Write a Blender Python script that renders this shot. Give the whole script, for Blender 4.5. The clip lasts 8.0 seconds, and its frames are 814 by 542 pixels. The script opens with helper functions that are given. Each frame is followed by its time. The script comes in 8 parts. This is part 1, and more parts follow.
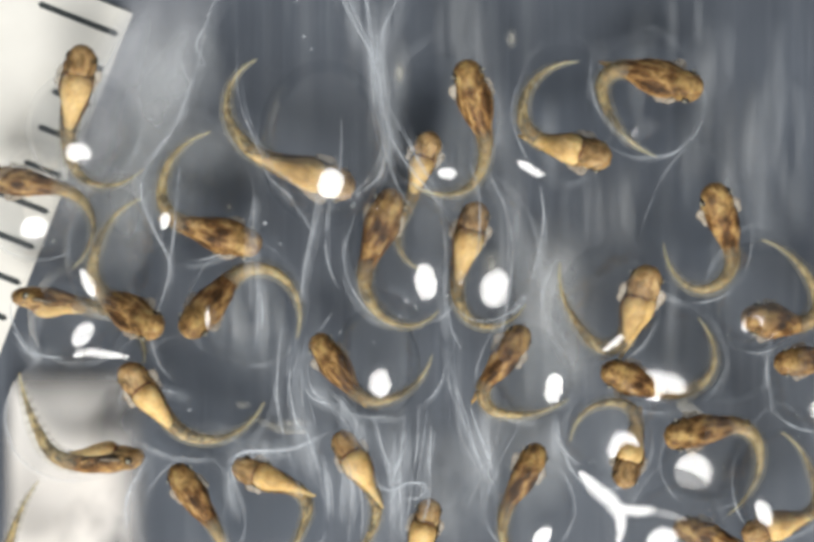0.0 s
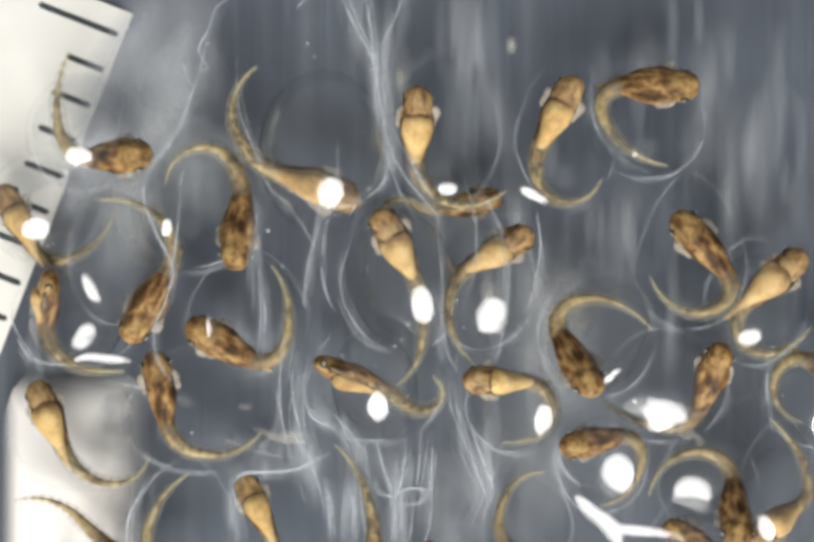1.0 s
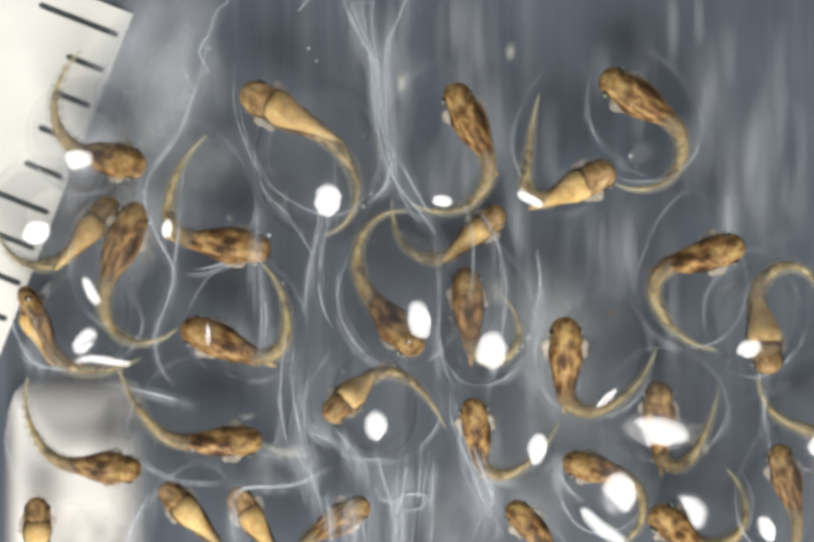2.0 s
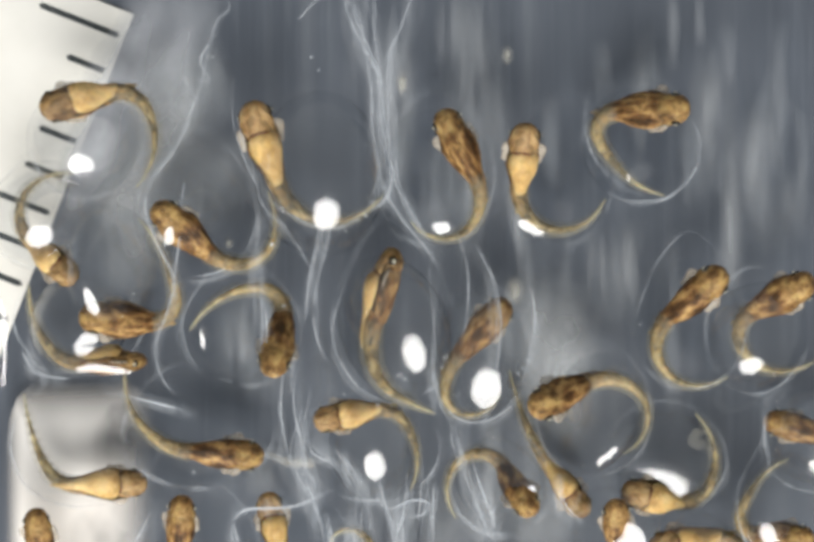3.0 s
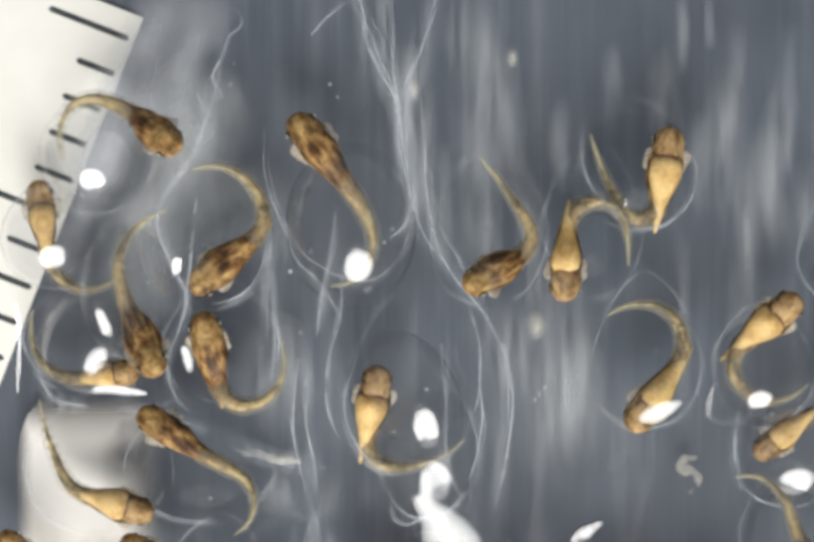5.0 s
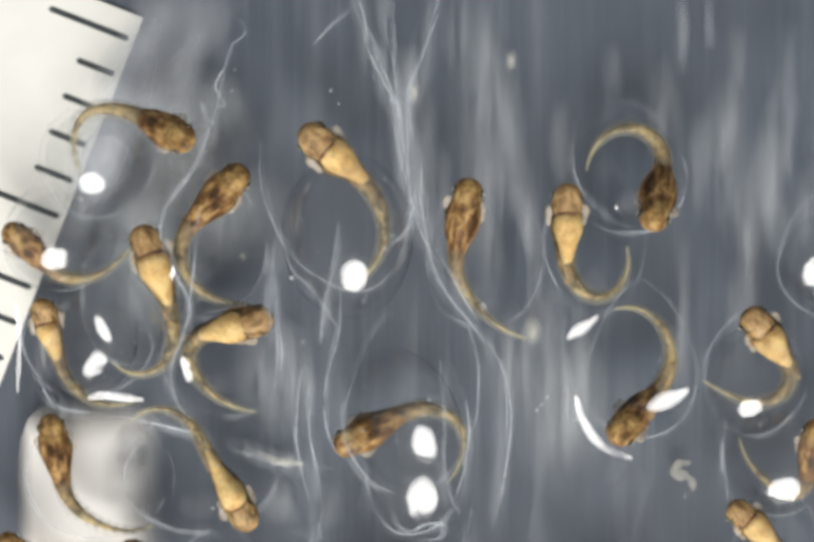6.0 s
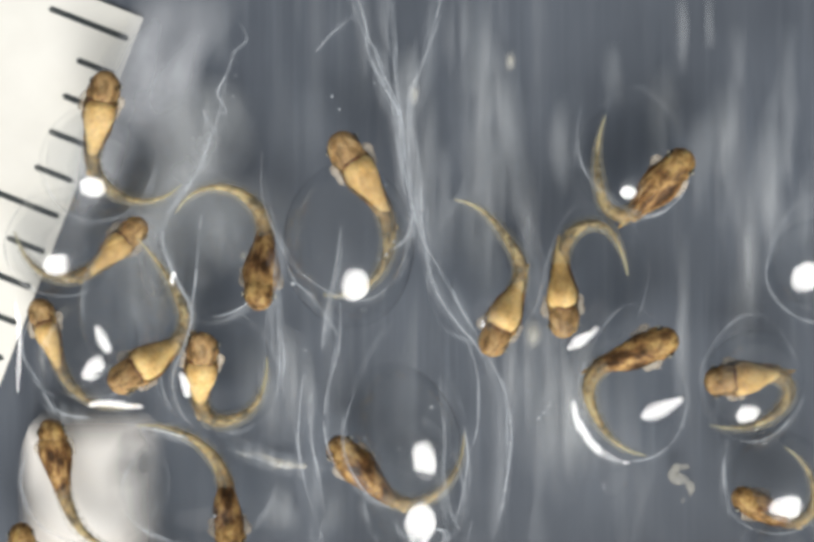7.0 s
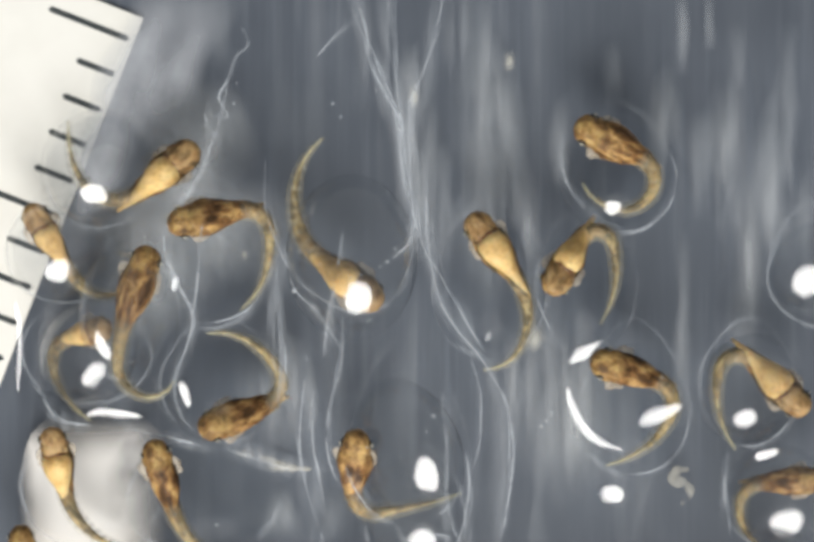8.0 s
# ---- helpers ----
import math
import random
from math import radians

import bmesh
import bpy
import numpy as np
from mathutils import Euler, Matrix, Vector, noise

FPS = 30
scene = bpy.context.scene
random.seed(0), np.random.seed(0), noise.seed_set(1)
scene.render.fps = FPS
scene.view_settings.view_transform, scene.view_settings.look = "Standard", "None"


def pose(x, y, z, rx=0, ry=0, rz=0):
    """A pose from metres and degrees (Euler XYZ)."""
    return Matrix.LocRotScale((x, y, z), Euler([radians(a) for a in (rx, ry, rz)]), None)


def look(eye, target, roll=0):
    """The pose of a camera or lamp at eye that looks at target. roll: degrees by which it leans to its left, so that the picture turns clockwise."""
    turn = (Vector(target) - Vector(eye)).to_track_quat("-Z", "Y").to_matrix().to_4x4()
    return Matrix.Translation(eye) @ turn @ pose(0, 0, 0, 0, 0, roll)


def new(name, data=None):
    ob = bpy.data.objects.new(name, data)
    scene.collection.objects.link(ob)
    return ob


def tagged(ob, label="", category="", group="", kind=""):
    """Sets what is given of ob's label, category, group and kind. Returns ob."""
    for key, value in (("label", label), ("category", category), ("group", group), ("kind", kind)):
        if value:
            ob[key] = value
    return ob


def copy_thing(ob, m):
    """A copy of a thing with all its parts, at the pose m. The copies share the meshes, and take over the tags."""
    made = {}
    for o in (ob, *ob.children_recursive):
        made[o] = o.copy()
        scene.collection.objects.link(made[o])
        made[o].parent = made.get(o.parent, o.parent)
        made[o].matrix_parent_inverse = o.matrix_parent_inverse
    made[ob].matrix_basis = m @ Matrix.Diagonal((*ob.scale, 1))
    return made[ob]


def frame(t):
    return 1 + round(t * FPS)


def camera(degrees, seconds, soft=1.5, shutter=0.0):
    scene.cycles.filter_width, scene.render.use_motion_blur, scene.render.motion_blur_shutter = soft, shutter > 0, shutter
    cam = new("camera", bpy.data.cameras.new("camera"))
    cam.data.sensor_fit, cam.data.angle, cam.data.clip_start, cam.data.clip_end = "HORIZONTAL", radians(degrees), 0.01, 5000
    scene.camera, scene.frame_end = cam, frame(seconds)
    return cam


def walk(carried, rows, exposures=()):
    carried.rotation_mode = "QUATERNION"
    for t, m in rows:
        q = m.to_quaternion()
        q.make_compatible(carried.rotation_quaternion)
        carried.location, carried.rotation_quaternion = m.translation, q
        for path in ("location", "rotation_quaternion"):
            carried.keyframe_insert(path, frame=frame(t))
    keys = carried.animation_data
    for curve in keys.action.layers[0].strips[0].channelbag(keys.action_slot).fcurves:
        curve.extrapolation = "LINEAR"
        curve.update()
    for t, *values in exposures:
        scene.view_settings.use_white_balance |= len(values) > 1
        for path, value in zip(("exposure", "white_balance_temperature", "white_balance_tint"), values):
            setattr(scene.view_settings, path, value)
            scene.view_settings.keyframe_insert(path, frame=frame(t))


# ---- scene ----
MM = 0.001

# ---- camera ----
cam = camera(20.0, 8.0, soft=4.2)
walk(cam, [(t, pose(x * MM, y * MM, z * MM, 90, 0, 0)) for t, x, y, z in [(0, 0, -60.91, 0), (2.8, -0.014, -60.91, 0.021), (3, -0.027, -60.91, 0.027), (3.2, -0.281, -60.91, 0.096), (6, -0.281, -60.91, 0.116), (8, -0.281, -60.91, 0.123)]])

# ---- light: a soft round lamp low in front, and the pale room around ----
world = bpy.data.worlds.new("room_light")
scene.world = world
world.use_nodes = True
world.node_tree.nodes["Background"].inputs["Color"].default_value = (0.92, 0.96, 1.0, 1)
world.node_tree.nodes["Background"].inputs["Strength"].default_value = 0.37
lamp = new("bench_lamp", bpy.data.lights.new("bench_lamp", "AREA"))
lamp.data.shape, lamp.data.size, lamp.data.energy = "DISK", 0.118, 0.395
lamp.data.color = (1.0, 0.985, 0.955)
lamp.matrix_world = look((0, -0.0964, -0.1149), (0, 0, 0))
scene.view_settings.exposure = 0.02
scene.cycles.transparent_max_bounces = 32


# ---- materials ----
def material(name):
    m = bpy.data.materials.new(name)
    m.use_nodes = True
    nt = m.node_tree
    return m, nt, nt.nodes, nt.links, nt.nodes["Principled BSDF"]


def noise_node(nt, scale, detail=3.0, stretch=(1, 1, 1), shift=False, rest=False):
    """Noise in object space, or along the whole body's rest shape, in units of a millimetre."""
    mp = nt.nodes.new("ShaderNodeMapping")
    mp.inputs["Scale"].default_value = [1000 * s for s in stretch]
    if rest:
        co = nt.nodes.new("ShaderNodeAttribute")
        co.attribute_name = "rest"
        nt.links.new(co.outputs["Vector"], mp.inputs["Vector"])
    else:
        co = nt.nodes.new("ShaderNodeTexCoord")
        nt.links.new(co.outputs["Object"], mp.inputs["Vector"])
    if shift:
        info = nt.nodes.new("ShaderNodeObjectInfo")
        mul = nt.nodes.new("ShaderNodeMath")
        mul.operation = "MULTIPLY"
        mul.inputs[1].default_value = 60.0
        nt.links.new(info.outputs["Random"], mul.inputs[0])
        nt.links.new(mul.outputs[0], mp.inputs["Location"])
    n = nt.nodes.new("ShaderNodeTexNoise")
    n.inputs["Scale"].default_value, n.inputs["Detail"].default_value = scale, detail
    nt.links.new(mp.outputs["Vector"], n.inputs["Vector"])
    return n


def ramp(nt, source, stops):
    r = nt.nodes.new("ShaderNodeValToRGB")
    while len(r.color_ramp.elements) < len(stops):
        r.color_ramp.elements.new(0.5)
    for e, (p, c) in zip(r.color_ramp.elements, stops):
        e.position, e.color = p, (*c, 1)
    nt.links.new(source, r.inputs["Fac"])
    return r


def mix_rgb(nt, fac, a, b, blend="MIX"):
    m = nt.nodes.new("ShaderNodeMix")
    m.data_type, m.blend_type = "RGBA", blend
    for value, sock in ((fac, m.inputs["Factor"]), (a, m.inputs["A"]), (b, m.inputs["B"])):
        sock = [s for s in m.inputs if s.name == sock.name and s.type == ("VALUE" if sock.name == "Factor" else "RGBA")][0]
        if isinstance(value, (int, float)):
            sock.default_value = value
        elif isinstance(value, tuple):
            sock.default_value = (*value, 1)
        else:
            nt.links.new(value, sock)
    return [o for o in m.outputs if o.type == "RGBA"][0]


def bump(nt, height, strength, distance, target):
    b = nt.nodes.new("ShaderNodeBump")
    b.inputs["Strength"].default_value, b.inputs["Distance"].default_value = strength, distance
    nt.links.new(height, b.inputs["Height"])
    nt.links.new(b.outputs["Normal"], target.inputs["Normal"])


def see_through(m, share, source=None):
    """Lets a share of the light straight through the surface."""
    nt = m.node_tree
    out, bsdf = nt.nodes["Material Output"], nt.nodes["Principled BSDF"]
    clear = nt.nodes.new("ShaderNodeBsdfTransparent")
    mx = nt.nodes.new("ShaderNodeMixShader")
    mx.inputs[0].default_value = share
    if source is not None:
        nt.links.new(source, mx.inputs[0])
    nt.links.new(bsdf.outputs[0], mx.inputs[1])
    nt.links.new(clear.outputs[0], mx.inputs[2])
    nt.links.new(mx.outputs[0], out.inputs["Surface"])
    return m


def card_material():
    """Slate-grey plastic with a dried film on it that ran down in streaks, fine and broad."""
    m, nt, n, l, p = material("grey_plastic")
    fine = noise_node(nt, 1.0, 5, (2.7, 1, 0.24))
    broad = noise_node(nt, 1.0, 4, (1.0, 1, 0.10))
    hair = noise_node(nt, 1.0, 3, (7.0, 1, 0.16))
    cloud = noise_node(nt, 0.16, 3)
    c1 = ramp(nt, fine.outputs["Fac"], [(0.34, (0.068, 0.079, 0.099)), (0.54, (0.092, 0.106, 0.129)), (0.78, (0.19, 0.205, 0.226))])
    c2 = ramp(nt, broad.outputs["Fac"], [(0.38, (0.060, 0.071, 0.091)), (0.56, (0.099, 0.114, 0.138)), (0.78, (0.25, 0.264, 0.284))])
    c3 = ramp(nt, cloud.outputs["Fac"], [(0.32, (0.70, 0.71, 0.73)), (0.66, (1.06, 1.06, 1.06))])
    c4 = ramp(nt, hair.outputs["Fac"], [(0.36, (0.90, 0.90, 0.90)), (0.58, (1.0, 1.0, 1.0)), (0.72, (1.55, 1.53, 1.50))])
    both = mix_rgb(nt, 0.5, c1.outputs[0], c2.outputs[0])
    patch = noise_node(nt, 0.35, 2, (1, 1, 0.5))
    both = mix_rgb(nt, map_range(nt, patch.outputs["Fac"], 0.40, 0.62, 0.25, 0.85), (0.086, 0.099, 0.121), both)
    worn = mix_rgb(nt, 0.35, both, c4.outputs[0], "MULTIPLY")
    l.new(mix_rgb(nt, 1.0, worn, c3.outputs[0], "MULTIPLY"), p.inputs["Base Color"])
    p.inputs["Roughness"].default_value = 0.55
    bump(nt, fine.outputs["Fac"], 0.25, 0.00005, p)
    return m


def plain_material(name, dark, light, rough, scale=1.2, share=0.0, metal=0.0, relief=0.2):
    m, nt, n, l, p = material(name)
    a = noise_node(nt, scale, 5, shift=True)
    l.new(ramp(nt, a.outputs["Fac"], [(0.35, dark), (0.65, light)]).outputs[0], p.inputs["Base Color"])
    p.inputs["Roughness"].default_value, p.inputs["Metallic"].default_value = rough, metal
    bump(nt, a.outputs["Fac"], relief, 0.00003, p)
    return see_through(m, share) if share else m


def skin_chain(nt, stretch, dark, mid, light, edge, rough_grain, grain):
    blot = noise_node(nt, 1.0, 4.5, stretch, rest=True)
    c = ramp(nt, blot.outputs["Fac"], [(edge[0], dark), (edge[1], mid), (edge[2], light)])
    g = ramp(nt, grain.outputs["Fac"], [(0.32, (0.55, 0.52, 0.48)), (0.50, (0.98, 0.98, 0.98)), (0.66, (1.16, 1.16, 1.14))])
    return mix_rgb(nt, rough_grain, c.outputs[0], g.outputs[0], "MULTIPLY")


def map_range(nt, source, start, end, low=0.0, high=1.0):
    r = nt.nodes.new("ShaderNodeMapRange")
    r.interpolation_type = "SMOOTHSTEP"
    for name, value in (("From Min", start), ("From Max", end), ("To Min", low), ("To Max", high)):
        r.inputs[name].default_value = value
    nt.links.new(source, r.inputs["Value"])
    return r.outputs[0]


def times(nt, a, b):
    m = nt.nodes.new("ShaderNodeMath")
    m.operation = "MULTIPLY"
    nt.links.new(a, m.inputs[0])
    nt.links.new(b, m.inputs[1])
    return m.outputs[0]


def mix_value(nt, a, b):
    """The larger of two values."""
    m = nt.nodes.new("ShaderNodeMath")
    m.operation = "MAXIMUM"
    nt.links.new(a, m.inputs[0])
    nt.links.new(b, m.inputs[1])
    return m.outputs[0]


def skin_finish(m, colour, grain):
    nt = m.node_tree
    p = nt.nodes["Principled BSDF"]
    nt.links.new(colour, p.inputs["Base Color"])
    p.inputs["Roughness"].default_value = 0.55
    p.inputs["Specular IOR Level"].default_value = 0.15
    p.inputs["Subsurface Weight"].default_value = 0.4
    p.inputs["Subsurface Radius"].default_value = (1.0, 0.6, 0.3)
    p.inputs["Subsurface Scale"].default_value = 0.00022
    bump(nt, grain.outputs["Fac"], 0.35, 0.00004, p)
    return m


def skin_material(name, *chain):
    m, nt, n, l, p = material(name)
    grain = noise_node(nt, 9.0, 2, rest=True)
    return skin_finish(m, skin_chain(nt, *chain, grain), grain)


def body_skin(back, head, tail, tip, chin, pigment):
    """Streaked brown back that runs into a golden head and a spotted, paling tail; a pale chin, and dark pigment cells along the flanks."""
    m, nt, n, l, p = material("mottled_skin")
    grain = noise_node(nt, 9.0, 2, rest=True)
    at, sep = n.new("ShaderNodeAttribute"), n.new("ShaderNodeSeparateXYZ")
    at.attribute_name = "own"
    l.new(at.outputs["Vector"], sep.inputs[0])
    x, z = sep.outputs["X"], sep.outputs["Z"]
    colour = skin_chain(nt, *back, grain)
    for chain, start, end in ((head, 1.1, 1.5), (tail, 0.1, -1.1), (tip, -1.7, -3.2)):
        colour = mix_rgb(nt, map_range(nt, x, start * MM, end * MM), colour, skin_chain(nt, *chain, grain) if len(chain) > 3 else chain)
    below = times(nt, map_range(nt, x, 1.15 * MM, 1.35 * MM, 0.0, 0.85), map_range(nt, z, 0.06 * MM, -0.14 * MM))
    colour = mix_rgb(nt, below, colour, skin_chain(nt, *chin, grain))
    cells = noise_node(nt, 1.0, 3, (3.4, 7.0, 7.0), rest=True)
    spots = map_range(nt, cells.outputs["Fac"], 0.46, 0.58, 0.0, 0.92)
    low = times(nt, map_range(nt, z, -0.40 * MM, -0.16 * MM), map_range(nt, z, 0.16 * MM, 0.02 * MM))
    flank = times(nt, low, times(nt, map_range(nt, x, -2.9 * MM, -2.0 * MM), map_range(nt, x, 1.95 * MM, 1.6 * MM, 0.25, 1.0)))
    colour = mix_rgb(nt, times(nt, spots, flank), colour, pigment)
    return skin_finish(m, colour, grain)


def jelly_material(name, ior, tint=(0.975, 0.98, 0.985)):
    """Clear wet jelly: light goes straight through, dimmed by the tint; the surface mirrors the room and the lamp."""
    m, nt, n, l, p = material(name)
    clear = n.new("ShaderNodeBsdfTransparent")
    gloss = n.new("ShaderNodeBsdfGlossy")
    gloss.inputs["Roughness"].default_value = 0.15
    fres = n.new("ShaderNodeFresnel")
    fres.inputs["IOR"].default_value = ior
    mx = n.new("ShaderNodeMixShader")
    film = n.new("ShaderNodeAttribute")
    film.attribute_name = "film"
    l.new(mix_rgb(nt, film.outputs["Fac"], (1.0, 1.0, 1.0), tint), clear.inputs["Color"])
    wet = n.new("ShaderNodeMath")
    wet.operation = "MULTIPLY"
    l.new(fres.outputs[0], wet.inputs[0])
    l.new(film.outputs["Fac"], wet.inputs[1])
    l.new(wet.outputs[0], mx.inputs[0])
    l.new(clear.outputs[0], mx.inputs[1])
    l.new(gloss.outputs[0], mx.inputs[2])
    wob = noise_node(nt, 1.1, 1, shift=True)
    b = n.new("ShaderNodeBump")
    b.inputs["Strength"].default_value, b.inputs["Distance"].default_value = 0.05, 0.0002
    l.new(wob.outputs["Fac"], b.inputs["Height"])
    l.new(b.outputs["Normal"], gloss.inputs["Normal"])
    l.new(mx.outputs[0], n["Material Output"].inputs["Surface"])
    return m


def veil_material(name, colour, scale, low, high, fade, stretch=(1, 1, 0.6), film=False):
    """A milky film, thicker and thinner by cloudy noise; with fade it thins out towards its outline."""
    m, nt, n, l, p = material(name)
    p.inputs["Base Color"].default_value = (*colour, 1)
    p.inputs["Roughness"].default_value = 0.4
    a = noise_node(nt, scale, 4, stretch, True)
    r = n.new("ShaderNodeMapRange")
    r.inputs["From Min"].default_value, r.inputs["From Max"].default_value = 0.3, 0.7
    r.inputs["To Min"].default_value, r.inputs["To Max"].default_value = low, high
    l.new(a.outputs["Fac"], r.inputs["Value"])
    cover = r.outputs[0]
    if fade:
        co, mp, g = n.new("ShaderNodeTexCoord"), n.new("ShaderNodeMapping"), n.new("ShaderNodeTexGradient")
        g.gradient_type = "SPHERICAL"
        mp.inputs["Location"].default_value, mp.inputs["Scale"].default_value = (-1, 0, -1), (2, 0, 2)
        l.new(co.outputs["Generated"], mp.inputs["Vector"])
        l.new(mp.outputs["Vector"], g.inputs["Vector"])
        e = n.new("ShaderNodeMapRange")
        e.interpolation_type = "SMOOTHSTEP"
        e.inputs["From Min"].default_value, e.inputs["From Max"].default_value = 0.0, fade
        l.new(g.outputs["Fac"], e.inputs["Value"])
        mul = n.new("ShaderNodeMath")
        mul.operation = "MULTIPLY"
        l.new(cover, mul.inputs[0])
        l.new(e.outputs[0], mul.inputs[1])
        cover = mul.outputs[0]
    if film:
        thick, mul = n.new("ShaderNodeAttribute"), n.new("ShaderNodeMath")
        thick.attribute_name = "film"
        mul.operation = "MULTIPLY"
        l.new(cover, mul.inputs[0])
        l.new(thick.outputs["Fac"], mul.inputs[1])
        cover = mul.outputs[0]
    flip = n.new("ShaderNodeMath")
    flip.operation, flip.use_clamp = "SUBTRACT", True
    flip.inputs[0].default_value = 1.0
    l.new(cover, flip.inputs[1])
    share = flip.outputs[0]
    return see_through(m, 0.5, share)


def patch_material():
    """Added white for the scale's image bent by the jelly: clear at its edge on one side, fading out on the other."""
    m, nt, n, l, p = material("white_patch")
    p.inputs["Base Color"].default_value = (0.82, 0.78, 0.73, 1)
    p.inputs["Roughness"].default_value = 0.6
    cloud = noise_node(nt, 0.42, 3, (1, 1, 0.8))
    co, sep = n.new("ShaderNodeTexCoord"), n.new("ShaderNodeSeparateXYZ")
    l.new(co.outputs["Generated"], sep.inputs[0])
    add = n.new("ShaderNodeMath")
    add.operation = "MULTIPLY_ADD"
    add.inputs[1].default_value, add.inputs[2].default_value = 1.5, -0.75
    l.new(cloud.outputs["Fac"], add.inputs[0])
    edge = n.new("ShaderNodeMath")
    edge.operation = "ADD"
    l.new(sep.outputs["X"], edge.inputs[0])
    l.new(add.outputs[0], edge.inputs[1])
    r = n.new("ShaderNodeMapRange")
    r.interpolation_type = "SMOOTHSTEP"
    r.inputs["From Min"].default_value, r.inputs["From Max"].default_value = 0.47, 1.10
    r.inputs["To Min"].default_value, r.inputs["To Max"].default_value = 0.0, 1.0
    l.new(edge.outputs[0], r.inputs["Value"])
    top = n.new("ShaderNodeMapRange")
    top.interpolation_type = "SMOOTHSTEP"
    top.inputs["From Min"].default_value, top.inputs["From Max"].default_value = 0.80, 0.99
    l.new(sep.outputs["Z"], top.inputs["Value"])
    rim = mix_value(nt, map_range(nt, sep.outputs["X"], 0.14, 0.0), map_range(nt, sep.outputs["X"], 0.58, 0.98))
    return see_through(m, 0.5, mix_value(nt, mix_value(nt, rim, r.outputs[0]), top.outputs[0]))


CARD = card_material()
PAPER = plain_material("white_paper", (0.74, 0.72, 0.66), (0.80, 0.78, 0.72), 0.7, 0.6)
INK = plain_material("black_ink", (0.020, 0.026, 0.028), (0.045, 0.052, 0.052), 0.6, 6.0)
SKIN = body_skin(((1.8, 5.0, 5.0), (0.048, 0.024, 0.009), (0.180, 0.092, 0.034), (0.42, 0.265, 0.106), (0.36, 0.49, 0.65), 1.0),
                 ((2.0, 4.0, 4.0), (0.095, 0.052, 0.020), (0.240, 0.138, 0.052), (0.42, 0.285, 0.112), (0.34, 0.48, 0.66), 0.9),
                 ((2.4, 3.2, 3.2), (0.075, 0.050, 0.020), (0.340, 0.240, 0.105), (0.51, 0.400, 0.195), (0.39, 0.46, 0.62), 0.6),
                 (0.47, 0.42, 0.25),
                 ((2.2, 3.4, 3.4), (0.17, 0.098, 0.044), (0.34, 0.212, 0.096), (0.46, 0.320, 0.160), (0.34, 0.47, 0.64), 0.45),
                 (0.045, 0.030, 0.013))
YOLK = skin_material("tan_yolk", (1.6, 2.2, 2.2), (0.40, 0.250, 0.095), (0.57, 0.380, 0.152), (0.68, 0.490, 0.222), (0.30, 0.46, 0.64), 0.40)
EYE = plain_material("dark_eye", (0.012, 0.010, 0.008), (0.05, 0.035, 0.015), 0.25, 8.0)
IRIS = plain_material("pale_iris", (0.30, 0.28, 0.20), (0.50, 0.48, 0.38), 0.3, 8.0)
GILL = plain_material("pale_gill", (0.46, 0.38, 0.28), (0.64, 0.57, 0.46), 0.5, 5.0, 0.58)
FIN = plain_material("clear_fin", (0.46, 0.41, 0.26), (0.64, 0.60, 0.46), 0.5, 4.0, 0.88)
THROAT = plain_material("dark_throat", (0.085, 0.030, 0.014), (0.17, 0.065, 0.028), 0.5, 5.0)
JELLY = jelly_material("clear_jelly", 1.98)
# the same jelly with its gloss cut, so that no lamp highlight shows
DULL = jelly_material("low_gloss_jelly", 1.12)
# grey tint darkens the view through an egg, for light it would bend away
TINTED = jelly_material("tinted_jelly", 1.02, (0.87, 0.88, 0.89))
MEMBRANE = veil_material("milky_membrane", (0.70, 0.75, 0.80), 0.8, -0.20, 0.80, 0, (1, 1, 1), True)
MILK = veil_material("milky_jelly", (0.66, 0.685, 0.70), 1.0, -0.18, 0.44, 0.95, (1.7, 1, 0.22))
CLOUD = veil_material("cloudy_jelly", (0.66, 0.685, 0.70), 0.7, 0.08, 0.50, 0.95, (1.2, 1, 0.6))
VEIL = veil_material("mucus_veil", (0.70, 0.735, 0.77), 1.0, -0.05, 0.26, 0, (4.2, 1, 0.28), True)
STREAK = veil_material("dried_film", (0.66, 0.69, 0.72), 1.0, -0.02, 0.50, 0, (1.9, 1, 0.24), True)
FOG = veil_material("cloudy_film", (0.70, 0.72, 0.76), 0.6, 0.20, 0.52, 0, (1, 1, 0.7), True)
RIM = veil_material("milky_rim", (0.70, 0.74, 0.78), 1.2, 0.0, 0.34, 0, (1, 1, 1), True)
WHITE = patch_material()
THREAD = veil_material("white_mucus", (0.76, 0.80, 0.84), 1.0, -0.18, 0.58, 0, (1, 1, 1))
HAZE = veil_material("faint_mucus", (0.70, 0.75, 0.80), 1.0, -0.16, 0.30, 0, (1, 1, 1))
GLINT = plain_material("bubble_skin", (0.55, 0.60, 0.64), (0.80, 0.83, 0.85), 0.15, 6.0, 0.55)
CURL = veil_material("cream_curl", (0.62, 0.59, 0.50), 2.0, -0.05, 0.36, 0)
CREAM = veil_material("cream_scrap", (0.60, 0.58, 0.50), 2.0, 0.10, 0.85, 1.0)


